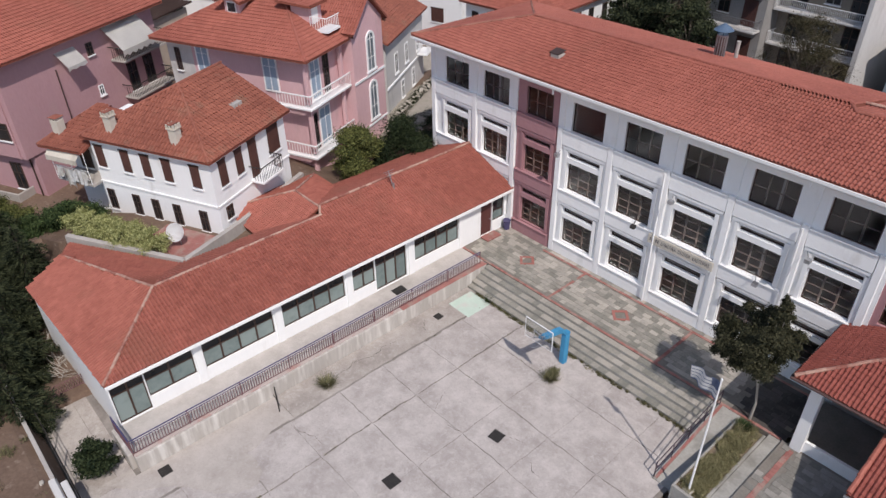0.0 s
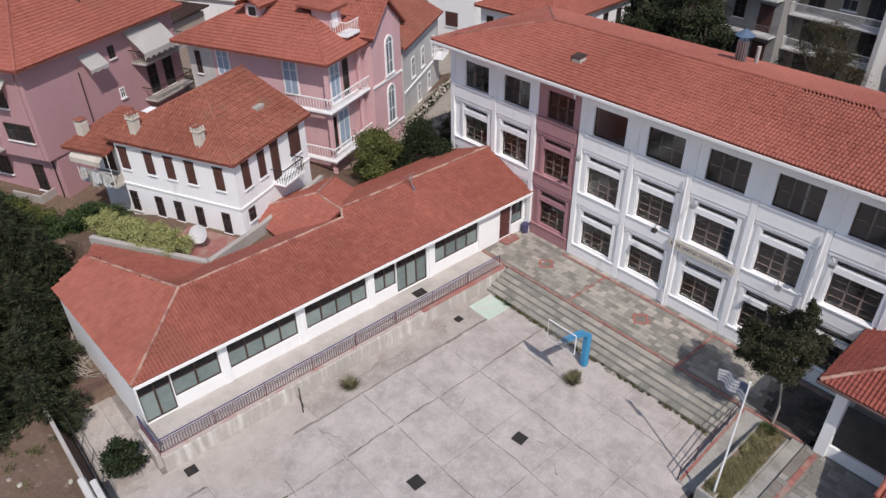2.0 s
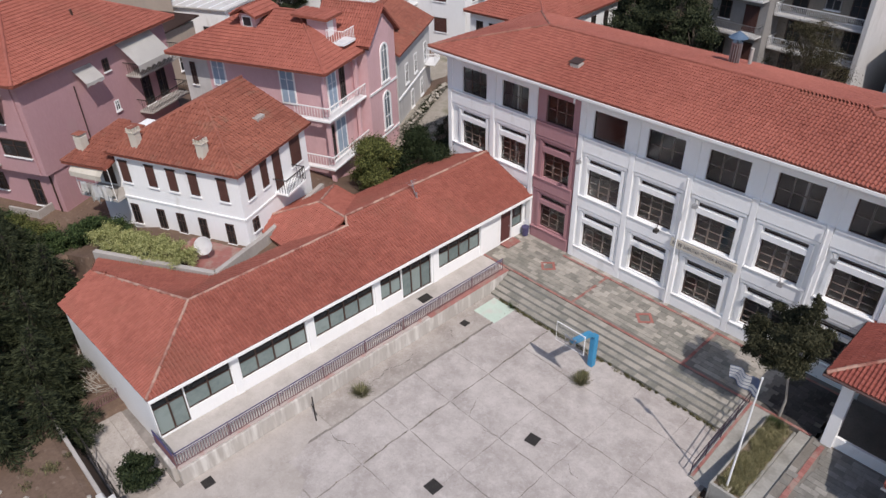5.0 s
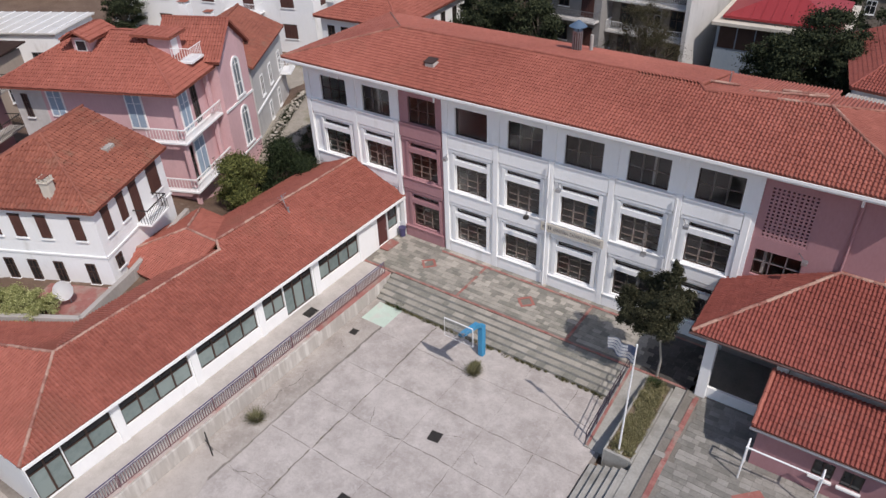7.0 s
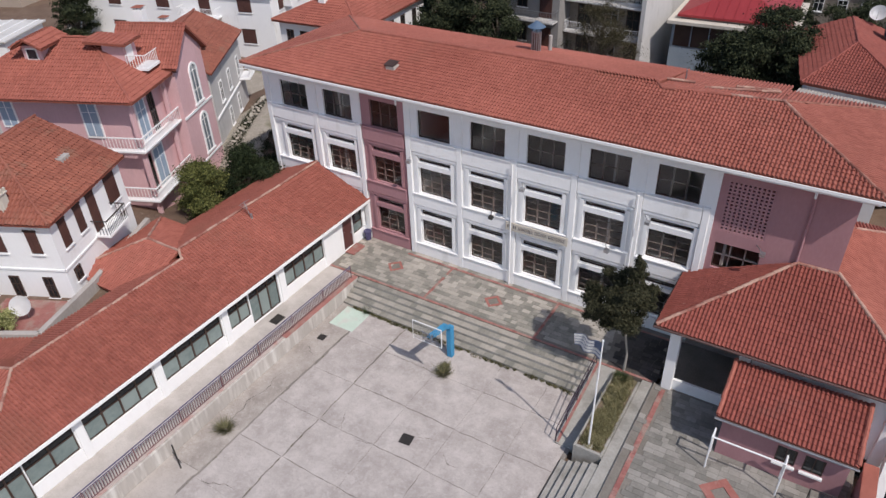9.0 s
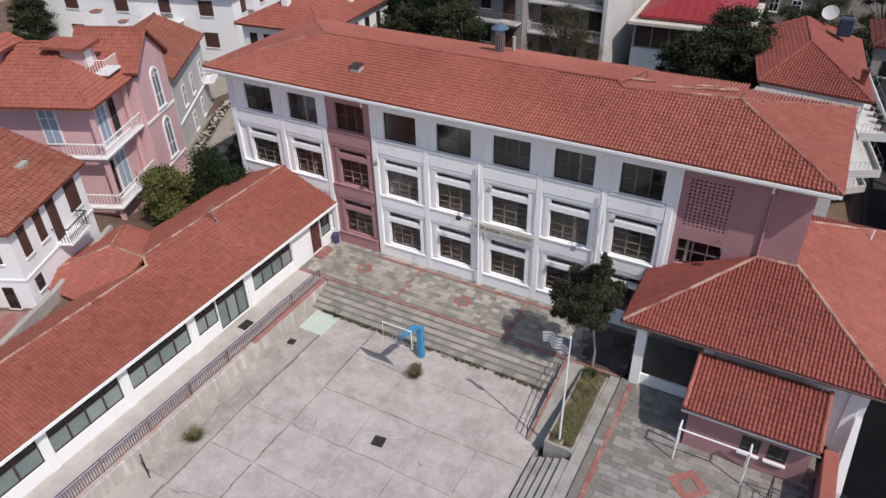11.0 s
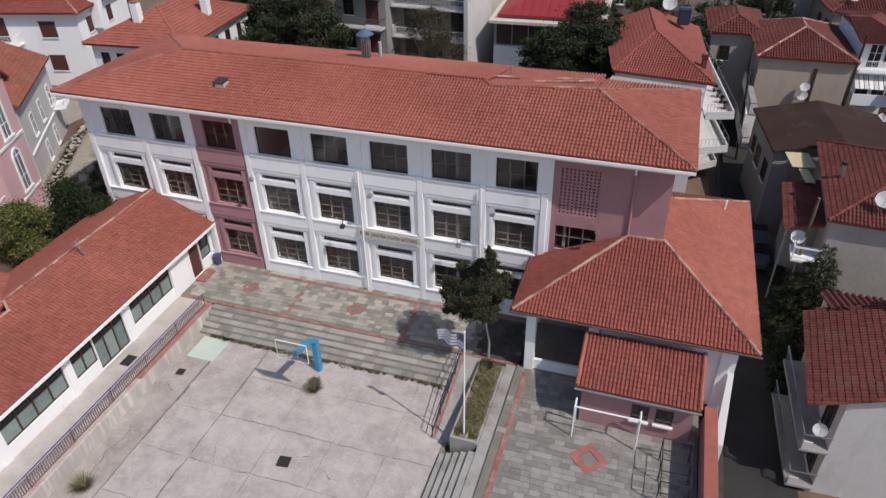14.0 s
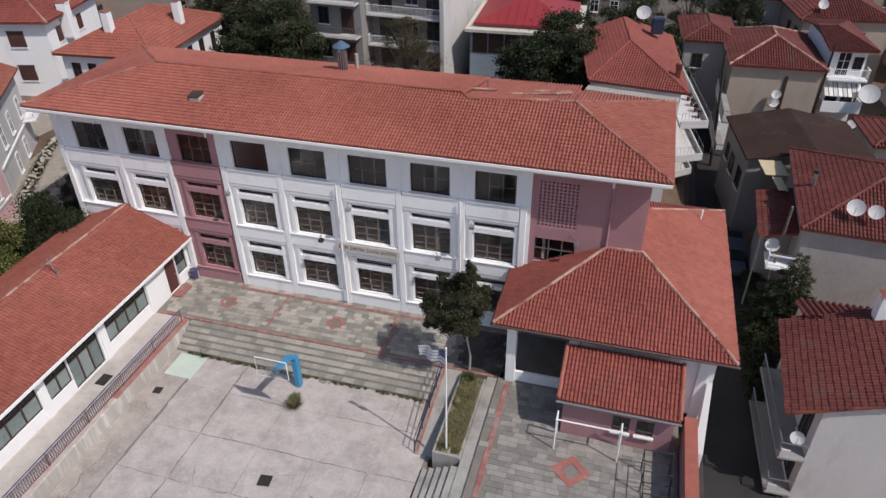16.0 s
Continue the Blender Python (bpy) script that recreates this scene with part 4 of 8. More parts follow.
def crack(x, y, a, length, seed, width=0.012):
    """A crack that wanders over the concrete about one direction."""
    r = random.Random(seed)
    bm = bmesh.new()
    prev, a0 = None, a
    n = int(length / 0.1)
    for k in range(n + 1):
        w = width * math.sin(math.pi * (k + 0.5) / (n + 1)) * r.uniform(0.3, 1.5)
        s, c = math.sin(a), math.cos(a)
        cur = (bm.verts.new((x - s * w, y + c * w, -0.8965)), bm.verts.new((x + s * w, y - c * w, -0.8965)))
        if prev:
            bm.faces.new((prev[0], prev[1], cur[1], cur[0]))
        prev = cur
        a = a0 + 0.6 * (a - a0) + r.uniform(-0.55, 0.55)
        x, y = x + 0.1 * math.cos(a), y + 0.1 * math.sin(a)
    bmesh.ops.solidify(bm, geom=bm.faces[:], thickness=0.004)
    return bm


for k, (x, y, a, ln) in enumerate(((-0.2, -19.75, 0.0, 2.8), (4.1, -14.1, 2.2, 1.5), (5.0, -14.3, 0.3, 1.4), (7.6, -12.6, 0.5, 0.9), (-1.6, -9.9, -0.4, 1.2), (10.2, -13.2, 2.6, 1.2), (-1.05, -17.2, 1.571, 5.5))):
    part("crack", crack(x, y, a, ln, k), JOINT_SHADE, court)["kind"] = "stuff"
tagged(part("painted_square", boxes((-1.75, -0.05, -7.9, -6.1, -0.9, -0.896)), GREENPAINT), "worn pale green painted square on the court", "court marking")


def drain_cover(x, y, s, r, z=-0.9):
    d = thing("drain_cover", "dark square iron drain grate in the court", "drain", pose(x, y, z, 0, 0, r), group="drain covers")
    part("frame", boxes((-s, s, -s, -s + 0.05, 0, 0.012), (-s, s, s - 0.05, s, 0, 0.012), (-s, -s + 0.05, -s + 0.05, s - 0.05, 0, 0.012), (s - 0.05, s, -s + 0.05, s - 0.05, 0, 0.012)), BLACK, d)
    part("grate", boxes((-s + 0.05, s - 0.05, -s + 0.05, s - 0.05, 0.0, 0.004), *[(-s + 0.05, s - 0.05, -s + 0.1 + 0.09 * k, -s + 0.14 + 0.09 * k, 0.004, 0.012) for k in range(int((2 * s - 0.2) / 0.09) + 1)]), BLACK, d)


drain_cover(7.22, -12.94, 0.31, 8)
drain_cover(5.85, -18.24, 0.33, 0)
drain_cover(-1.3, -9.13, 0.23, 4)
drain_cover(-1.55, -25.55, 0.27, 0, -0.886)
tagged(part("door_mat", boxes((-4.15, -3.55, -10.35, -9.55, 0.003, 0.02)), BLACK), "dark entrance mat before the glass doors", "mat")
tagged(part("door_step", boxes((-4.6, -3.9, -2.5, -1.3, 0.0, 0.08)), REDLINE), "low reddish doorstep at the maroon door", "doorstep")
bm = bmesh.new()
tube(bm, (-4.25, -0.42, 0.0), (-4.25, -0.42, 0.62), 0.2, 0.25, 14)
tube(bm, (-4.25, -0.42, 0.62), (-4.25, -0.42, 0.66), 0.27, 0.27, 14)
tagged(part("litter_bin", bm, PURPLE), "dark blue round litter bin by the wall", "bin")

# right-hand side: ramp, planter, stairs and upper terrace
tagged(part("upper_terrace", boxes((16.7, 26.0, -22.0, -4.2, -1.1, 0.11), (16.95, 26.9, -4.2, -0.42, -1.1, 0.1)), GROUT), "raised terrace bed under grey slate paving", "terrace", kind="structure")


def sloped(x0, x1, lift, y0=-9.5, y1=-4.17, z0=-0.86, z1=0.0, deep=1.1):
    """A bar that runs down the ramp, its top lift above the slope."""
    bm = bmesh.new()
    vs = [[bm.verts.new((x, y, z)) for y, z in ((y0, z0 + lift), (y1, z1 + lift), (y1, -deep), (y0, -deep))] for x in (x0, x1)]
    bm.faces.new(vs[0])
    bm.faces.new(vs[1][::-1])
    for i in range(4):
        j = (i + 1) % 4
        bm.faces.new((vs[0][i], vs[1][i], vs[1][j], vs[0][j]))
    return bm


tagged(part("ramp", sloped(13.78, 14.67, 0.0), STEP), "sloping grey stone ramp beside the planter", "ramp", kind="structure")
rk = tagged(part("ramp_kerb", sloped(13.58, 13.777, 0.05), STEP), "stone kerb along the ramp with a red edge", "kerb", kind="structure")
bm = bmesh.new()
prism(bm, [(13.64, -9.45, -0.78), (13.775, -9.45, -0.78), (13.775, -4.2, 0.072), (13.64, -4.2, 0.072)], 0.02)
part("red_edge", bm, REDLINE, rk, "worn red painted edge")
tagged(part("planter_wall", boxes((14.68, 14.78, -10.0, -4.5, -1.1, 0.16), (14.78, 15.95, -10.0, -9.85, -1.1, 0.16), (15.95, 16.08, -10.0, -4.5, -1.1, 0.1)), STEP, bevel=0.02), "low stone planter wall round the grass bed", "planter", kind="structure")
tagged(part("planter_soil", boxes((14.78, 15.95, -9.85, -4.5, -1.1, 0.05)), SOIL), "dry soil in the planter", "soil", kind="structure")
tagged(part("paved_path", boxes((16.1, 16.68, -22, -4.2, -1.1, 0.0)), STEP), "grey stone path one step below the terrace", "path", kind="structure")
stair = thing("side_stairs", "five stone steps from the court to the upper path", "stairs", kind="structure")
for k in range(5):
    part("step", boxes((14.3 + 0.36 * k, 14.66 + 0.36 * k, -22, -10.35, -1.1, -0.74 + 0.17 * k)), STEP, stair, bevel=0.012)
rw = thing("street_wall", "pink boundary wall with an orange tiled coping", "wall", kind="structure")
part("wall", boxes((26.05, 26.5, -22, -6.2, -2.5, 1.72)), PINK, rw)
part("coping", boxes((25.98, 26.57, -22, -6.15, 1.723, 1.83)), TILE, rw, bevel=0.02)
tagged(part("road", boxes((27.2, 31.0, -60, 120, -2.6, -2.3)), ASPHALT), "narrow dark asphalt street in shade", "road", kind="structure")
# Kerb takes the shade-toned paving colour to match the dark shaded street.
tagged(part("pavement", boxes((27.2, 27.6, -60, 120, -2.3, -2.15)), SHADEPAVE), "narrow stone kerb of the street in the shade-toned colour", "pavement", kind="structure")


# ---- parked car ----
CARPAINT = material("dark_blue_car_paint", (0.05, 0.065, 0.09), (0.075, 0.09, 0.12), 0.3, 0.5, 20, 0.0, spec=0.5)
car = thing("car", "dark blue-grey hatchback parked in the shaded street", "car", pose(29.95, 13.9, -2.3))


def car_shell(rows):
    """A lofted body: cross sections (y, half width, z low, z high), closed at the ends."""
    bm = bmesh.new()
    secs = [[bm.verts.new(p) for p in ((-w, y, z0), (-w * 0.98, y, (z0 + z1) / 2), (-w * 0.86, y, z1), (w * 0.86, y, z1), (w * 0.98, y, (z0 + z1) / 2), (w, y, z0))] for y, w, z0, z1 in rows]
    for a, b in zip(secs, secs[1:]):
        for k in range(6):
            bm.faces.new((a[k], a[(k + 1) % 6], b[(k + 1) % 6], b[k]))
    bm.faces.new(secs[0][::-1])
    bm.faces.new(secs[-1])
    return bm


part("body", car_shell([(-2.0, 0.7, 0.3, 0.62), (-1.85, 0.82, 0.25, 0.8), (-0.8, 0.85, 0.22, 0.92), (1.6, 0.85, 0.22, 0.95), (1.95, 0.8, 0.28, 0.85)]), CARPAINT, car, bevel=0.03)
part("cabin_glass", car_shell([(-0.95, 0.74, 0.9, 0.94), (-0.35, 0.7, 0.9, 1.36), (1.3, 0.7, 0.9, 1.38), (1.75, 0.72, 0.9, 1.0)]), DARKGLASS, car)
part("roof", car_shell([(-0.3, 0.66, 1.365, 1.40), (0.3, 0.67, 1.385, 1.44), (1.3, 0.66, 1.385, 1.42)]), CARPAINT, car)
for x, y in ((-0.78, -1.25), (0.78, -1.25), (-0.78, 1.2), (0.78, 1.2)):
    bm = bmesh.new()
    tube(bm, (x - 0.09, y, 0.31), (x + 0.09, y, 0.31), 0.31, 0.31, 16)
    wheel = part("wheel", bm, BLACK, car)
    bm = bmesh.new()
    tube(bm, (x - 0.1, y, 0.31), (x + 0.1, y, 0.31), 0.18, 0.18, 12)
    part("rim", bm, METAL, wheel)

# ---- railings ----
def shared(name, mesh, parent, m):
    ob = new(name, mesh)
    ob.parent = parent
    ob.matrix_basis = m
    return ob


rail = thing("railing", "long blue-violet and rust-red picket railing on the walkway edge", "railing")
bm = tubes(0.03, ((-2.45, -26.4, 0.97), (-2.45, -4.65, 0.97)))
part("top_rail", bm, PURPLE, rail)
part("middle_rail", tubes(0.02, ((-2.45, -26.4, 0.83), (-2.45, -4.65, 0.83))), PURPLE, rail)
part("bottom_rail", tubes(0.018, ((-2.45, -26.4, 0.17), (-2.45, -4.65, 0.17))), RUST, rail)
part("end_rail", tubes(0.03, ((-2.45, -26.4, 0.97), (-4.5, -26.45, 0.97)), ((-2.45, -26.4, 0.83), (-4.5, -26.45, 0.83)), ((-2.45, -26.4, 0.17), (-4.5, -26.45, 0.17)), ((-4.5, -26.45, 0.0), (-4.5, -26.45, 0.97))), PURPLE, rail)
picket = mesh_of(tubes(0.019, ((0, 0, 0.17), (0, 0, 0.83)), n=5), "picket", RUST)
post = mesh_of(tubes(0.028, ((0, 0, 0.0), (0, 0, 0.97)), n=6), "post", RUST)
for k in range(161):
    shared("picket", picket, rail, pose(-2.45, -26.3 + 0.134 * k, 0))
for k in range(15):
    shared("picket", picket, rail, pose(-2.55 - 0.13 * k, -26.41 - 0.003 * k, 0))
for k in range(9):
    shared("post", post, rail, pose(-2.45, -26.4 + 21.75 * k / 8, 0.03))
rail2 = thing("step_railing", "low dark iron railing along the ramp beside the steps", "railing")
for name, hgt in (("top_rail", 0.95), ("middle_rail", 0.5)):
    part(name, tubes(0.024, ((13.62, -9.45, -0.8 + hgt), (13.62, -4.25, 0.04 + hgt))), RAILDARK, rail2)
post2 = mesh_of(tubes(0.024, ((0, 0, 0), (0, 0, 0.95)), n=6), "post", RAILDARK)
for k in range(5):
    shared("post", post2, rail2, pose(13.62, -9.45 + 1.3 * k, -0.8 + 0.21 * k))
bm = bmesh.new()
tube(bm, (-1.15, -19.8, -0.9), (-1.2, -19.8, 0.75), 0.035)
tube(bm, (-1.15, -19.7, -0.6), (-1.0, -20.0, 0.55), 0.015)
tagged(part("iron_post", bm, BLACK), "thin dark iron post standing on the court", "post")

# ---- flagpole, hoop, goal, rack ----
fp = thing("flagpole", "tall white flagpole with a blue and white striped flag", "flagpole", pose(15.3, -9.62, 0.05))
bm = bmesh.new()
tube(bm, (0, 0, 0), (0.03, 0, 6.5), 0.05, 0.032, 10)
tube(bm, (0.03, 0, 6.5), (0.03, 0, 6.58), 0.05, 0.04, 10)
part("pole", bm, PAINT, fp)
part("base", boxes((-0.2, 0.2, -0.2, 0.2, -0.1, 0.1)), KERB, fp, bevel=0.02)


def flag_strip(z0, z1, u0, u1):
    """A strip of the limp flag: it sags off the pole in deep folds."""
    n = 22
    vs, fs = [], []
    for i in range(n + 1):
        u = u0 + (u1 - u0) * i / n
        for z in (z0, z1):
            out = 1.08 * u
            fold = 0.09 * math.sin(8.0 * u + 1.6 * z) * min(1.0, 2.5 * u)
            vs.append((0.05 - out * 0.92 + fold * 0.4, 0.25 * out + fold, 6.35 + z * (1 - 0.12 * u) - 0.1 * u ** 1.3))
    for i in range(n):
        fs.append((2 * i, 2 * i + 2, 2 * i + 3, 2 * i + 1))
    bm = bmesh.new()
    bv = [bm.verts.new(v) for v in vs]
    for f in fs:
        bm.faces.new([bv[i] for i in f])
    bmesh.ops.solidify(bm, geom=bm.faces[:], thickness=0.008)
    return bm


flag = part("flag", flag_strip(-0.9, -0.825, 0.0, 1.35), FLAGBLUE, fp)
for k in range(1, 9):
    z0 = -0.9 + 0.1 * k
    d = 0.03 if k % 2 else -0.03
    part("stripe", flag_strip(z0 - d, z0 + 0.1 + d, 0.0 if k < 4 else 0.42, 1.35), PAINT if k % 2 else FLAGBLUE, flag)
part("canton", flag_strip(-0.46, 0.0, 0.0, 0.42), FLAGBLUE, flag)

hoop = thing("basketball_hoop", "basketball hoop with a blue padded post and clear board", "basketball hoop", pose(6.05, -6.72, -0.9))
part("post", boxes((-0.17, 0.17, -0.17, 0.17, 0, 2.0)), BLUE, hoop, "blue padded square post", bevel=0.04)
ARM = [(-0.16, 2.003, 2.14), (-0.2, 2.12, 2.36), (-0.42, 2.36, 2.62), (-0.8, 2.5, 2.74), (-1.2, 2.6, 2.82), (-1.6, 2.72, 2.92), (-2.05, 2.86, 3.02)]
bm = bmesh.new()
secs = [[bm.verts.new(p) for p in ((-0.15, 0.17, 2.003), (0.15, 0.17, 2.003), (0.15, 0.17, 2.14), (-0.15, 0.17, 2.14))]]
for y_, za, zb in ARM:
    secs.append([bm.verts.new(p) for p in ((-0.14, y_, za), (0.14, y_, za), (0.14, y_ + 0.03, zb), (-0.14, y_ + 0.03, zb))])
for a, b in zip(secs, secs[1:]):
    for k in range(4):
        bm.faces.new((a[k], a[(k + 1) % 4], b[(k + 1) % 4], b[k]))
bm.faces.new(secs[0][::-1])
bm.faces.new(secs[-1])
part("arm", bm, BLUE, hoop, "curved blue padded arm")
bx0, bx1, bz0, bz1, by = -0.95, 0.8, 2.6, 3.8, -2.13
part("bracket", tubes(0.03, ((-0.1, -1.9, 2.95), (-0.4, by + 0.02, 3.25)), ((0.1, -1.9, 2.95), (0.26, by + 0.02, 3.25)), ((-0.1, -1.9, 2.85), (-0.4, by + 0.02, 2.75)), ((0.1, -1.9, 2.85), (0.26, by + 0.02, 2.75))), METAL, hoop)
part("backboard_frame", tubes(0.026, ((bx0, by, bz1), (bx1, by, bz1)), ((bx1, by, bz0), (bx1, by, bz1))), PAINT, hoop)
part("backboard_edge", tubes(0.014, ((bx0, by, bz0), (bx1, by, bz0)), ((bx0, by, bz0), (bx0, by, bz1))), PAINT, hoop)
part("backboard", boxes((bx0 + 0.03, bx1 - 0.03, by - 0.01, by + 0.01, bz0 + 0.03, bz1 - 0.03)), glass_material("clear_acrylic", (0.9, 0.93, 0.95)), hoop, "clear acrylic backboard")
part("target_square", boxes((-0.37, -0.335, by - 0.02, by - 0.012, 2.75, 3.2), (0.185, 0.22, by - 0.02, by - 0.012, 2.75, 3.2), (-0.335, 0.185, by - 0.02, by - 0.012, 3.165, 3.2)), METAL, hoop)
bm = bmesh.new()
for k in range(16):
    a0, a1 = 2 * math.pi * k / 16, 2 * math.pi * (k + 1) / 16
    tube(bm, (-0.07 + 0.23 * math.cos(a0), by - 0.32 + 0.23 * math.sin(a0), 2.7), (-0.07 + 0.23 * math.cos(a1), by - 0.32 + 0.23 * math.sin(a1), 2.7), 0.011, None, 6)
tube(bm, (-0.07, by, 2.7), (-0.07, by - 0.09, 2.7), 0.02)
part("rim", bm, METAL, hoop)

goal = thing("football_goal", "white tubular goal frame without a net", "goal", pose(20.24, -8.24, 0.15))
for name, p, q in (("post", (0, 0, 0), (0, 0, 2.0)), ("post", (2.95, 0, 0), (2.95, 0, 2.0)), ("crossbar", (-0.04, 0, 2.0), (2.99, 0, 2.0)), ("stay", (0, 0, 2.0), (0, 0.55, 2.0)), ("stay", (2.95, 0, 2.0), (2.95, 0.55, 2.0)), ("back_strut", (0, 0.55, 2.0), (0, 1.0, 0.02)), ("back_strut", (2.95, 0.55, 2.0), (2.95, 1.0, 0.02))):
    part(name, tubes(0.04, (p, q)), PAINT, goal)
rack = thing("bicycle_rack", "rusty dark iron bicycle rack frame on the slate terrace", "bicycle rack", pose(24.3, -8.5, 0.15) @ Matrix.Diagonal((0.82, 1, 1, 1)))
for k, (x, y) in enumerate(((0, 0), (1.5, 0.05), (0, -1.2), (1.5, -1.15), (0, -2.4), (1.5, -2.35))):
    part("upright", tubes(0.03, ((x, y, 0), (x, y, 1.5))), BLACK, rack)
for z in (0.75, 1.5):
    part("side_bar", tubes(0.025, ((0, 0, z), (0, -2.4, z))), BLACK, rack)
    part("side_bar", tubes(0.025, ((1.5, 0.05, z), (1.5, -2.35, z))), BLACK, rack)
    for y in (0, -1.2, -2.4):
        part("cross_bar", tubes(0.025, ((0, y, z), (1.5, y + 0.05, z))), BLACK, rack)


# ---- plants ----
def leaf_cloud(name, clumps, mat, count, size, seed, flat=0.6):
    """Many small leaf blades scattered in clumps (centre, radius), with gaps between them."""
    r = np.random.RandomState(seed)
    w = np.array([c[1] ** 2 for c in clumps])
    pick = r.choice(len(clumps), count, p=w / w.sum())
    cen = np.array([c[0] for c in clumps])[pick]
    rad = np.array([c[1] for c in clumps])[pick]
    d = r.normal(size=(count, 3))
    d /= np.linalg.norm(d, axis=1)[:, None]
    p = cen + d * (rad * np.abs(r.normal(0.0, 0.62, count)) ** 0.8)[:, None] * np.array((1, 1, flat))
    a = r.normal(size=(count, 3))
    a /= np.linalg.norm(a, axis=1)[:, None]
    b = np.cross(a, d + r.normal(scale=0.5, size=(count, 3)))
    b /= np.linalg.norm(b, axis=1)[:, None] + 1e-6
    s = size * r.uniform(0.6, 1.4, count)[:, None]
    V = np.empty((count * 4, 3))
    V[0::4], V[1::4], V[2::4], V[3::4] = p - a * s, p - b * s * 0.45, p + a * s, p + b * s * 0.45
    F = np.arange(count * 4).reshape(-1, 4)
    return raw_mesh(name, V.tolist(), F.tolist(), mat)


def tree(name, label, x, y, z, height, crown_r, mat, seed, trunk_r=0.12, bare=0.4, leaves=9000, leaf=0.11, shape="round", category="tree", lean=(0, 0), boughs=48):
    r = random.Random(seed)
    t = thing(name, label, category, pose(x, y, z))
    bm = bmesh.new()
    top = Vector((lean[0], lean[1], height * 0.85))
    pts = [Vector((0, 0, 0)) + top * (k / 6) + Vector((r.uniform(-1, 1), r.uniform(-1, 1), 0)) * 0.08 * min(k, 2) for k in range(7)]
    for k in range(6):
        tube(bm, pts[k], pts[k + 1], trunk_r * (1 - k / 7), trunk_r * (1 - (k + 1) / 7), 8)
    clumps = []
    for k in range(boughs):
        h = r.uniform(bare, 1.0)
        if shape == "cone":
            span = crown_r * (1.05 - (h - bare) / (1 - bare)) * r.uniform(0.5, 1.0)
        else:
            span = crown_r * math.sqrt(max(0.05, 1 - ((h - (bare + 1) / 2) / ((1 - bare) / 2)) ** 2)) * r.uniform(0.35, 1.0)
        a = r.uniform(0, 6.283)
        base = top * min(1, (h * 0.8))
        end = Vector((lean[0] * h + span * math.cos(a), lean[1] * h + span * math.sin(a), height * h))
        tube(bm, base, end, trunk_r * 0.3, 0.012, 5)
        clumps.append((tuple(end), crown_r * r.uniform(0.2, 0.38)))
    part("trunk", bm, BARK, t)
    part("crown", leaf_cloud("crown", clumps, mat, leaves, leaf, seed), None, t)
    return t


def fir(name, label, x, y, z, height, crown_r, mat, seed, bare=0.06, needle=0.3):
    """A conifer: tiers of boughs that droop at the tip, each a flat feathery spray of needle twigs."""
    r = random.Random(seed)
    t = thing(name, label, "tree", pose(x, y, z))
    bm = bmesh.new()
    for k in range(6):
        tube(bm, (0, 0, height * k / 6), (0, 0, height * (k + 1) / 6), 0.15 * (1 - k / 6.2), 0.15 * (1 - (k + 1) / 6.2), 7)
    V, F, h = [], [], bare
    while h < 0.985:
        span0 = crown_r * (1.0 - ((h - bare) / (1.0 - bare)) ** 1.35) + 0.15
        n = max(4, int(7 * span0 / crown_r + 3))
        a0 = r.uniform(0, 6.283)
        for k in range(n):
            a = a0 + 6.283 * k / n + r.uniform(-0.3, 0.3)
            span = span0 * r.uniform(0.55, 1.2)
            d = Vector((math.cos(a), math.sin(a), r.uniform(0.0, 0.35)))
            side = Vector((-math.sin(a), math.cos(a), 0))
            at = lambda u: Vector((0, 0, height * h)) + d * (span * u) + Vector((0, 0, -0.42 * span * u * u))
            tube(bm, at(0), at(0.6), 0.02, 0.008, 4)
            for q in range(max(10, int(span * 105))):
                u = r.uniform(0.18, 1.0)
                w = r.uniform(-1, 1)
                c = at(u) + side * (w * 0.42 * span * (1.05 - u) * min(1, 2.2 * u)) + Vector((0, 0, r.gauss(0, 0.05) - 0.08 * abs(w)))
                g = (d * r.uniform(0.5, 1.0) + side * (w * 0.9 + r.gauss(0, 0.3)) + Vector((0, 0, r.gauss(-0.1, 0.3)))).normalized() * needle * r.uniform(0.6, 1.3)
                b = g.cross(Vector((r.gauss(0, 1), r.gauss(0, 1), r.gauss(0, 1)))).normalized() * 0.024
                m = len(V)
                V += [c, c + g * 0.5 + b, c + g, c + g * 0.5 - b]
                F.append((m, m + 1, m + 2, m + 3))
        h += 0.36 / height * r.uniform(0.8, 1.3)
    part("trunk", bm, DARKBARK, t)
    part("crown", raw_mesh("crown", [tuple(v) for v in V], F, mat), None, t)
    return t


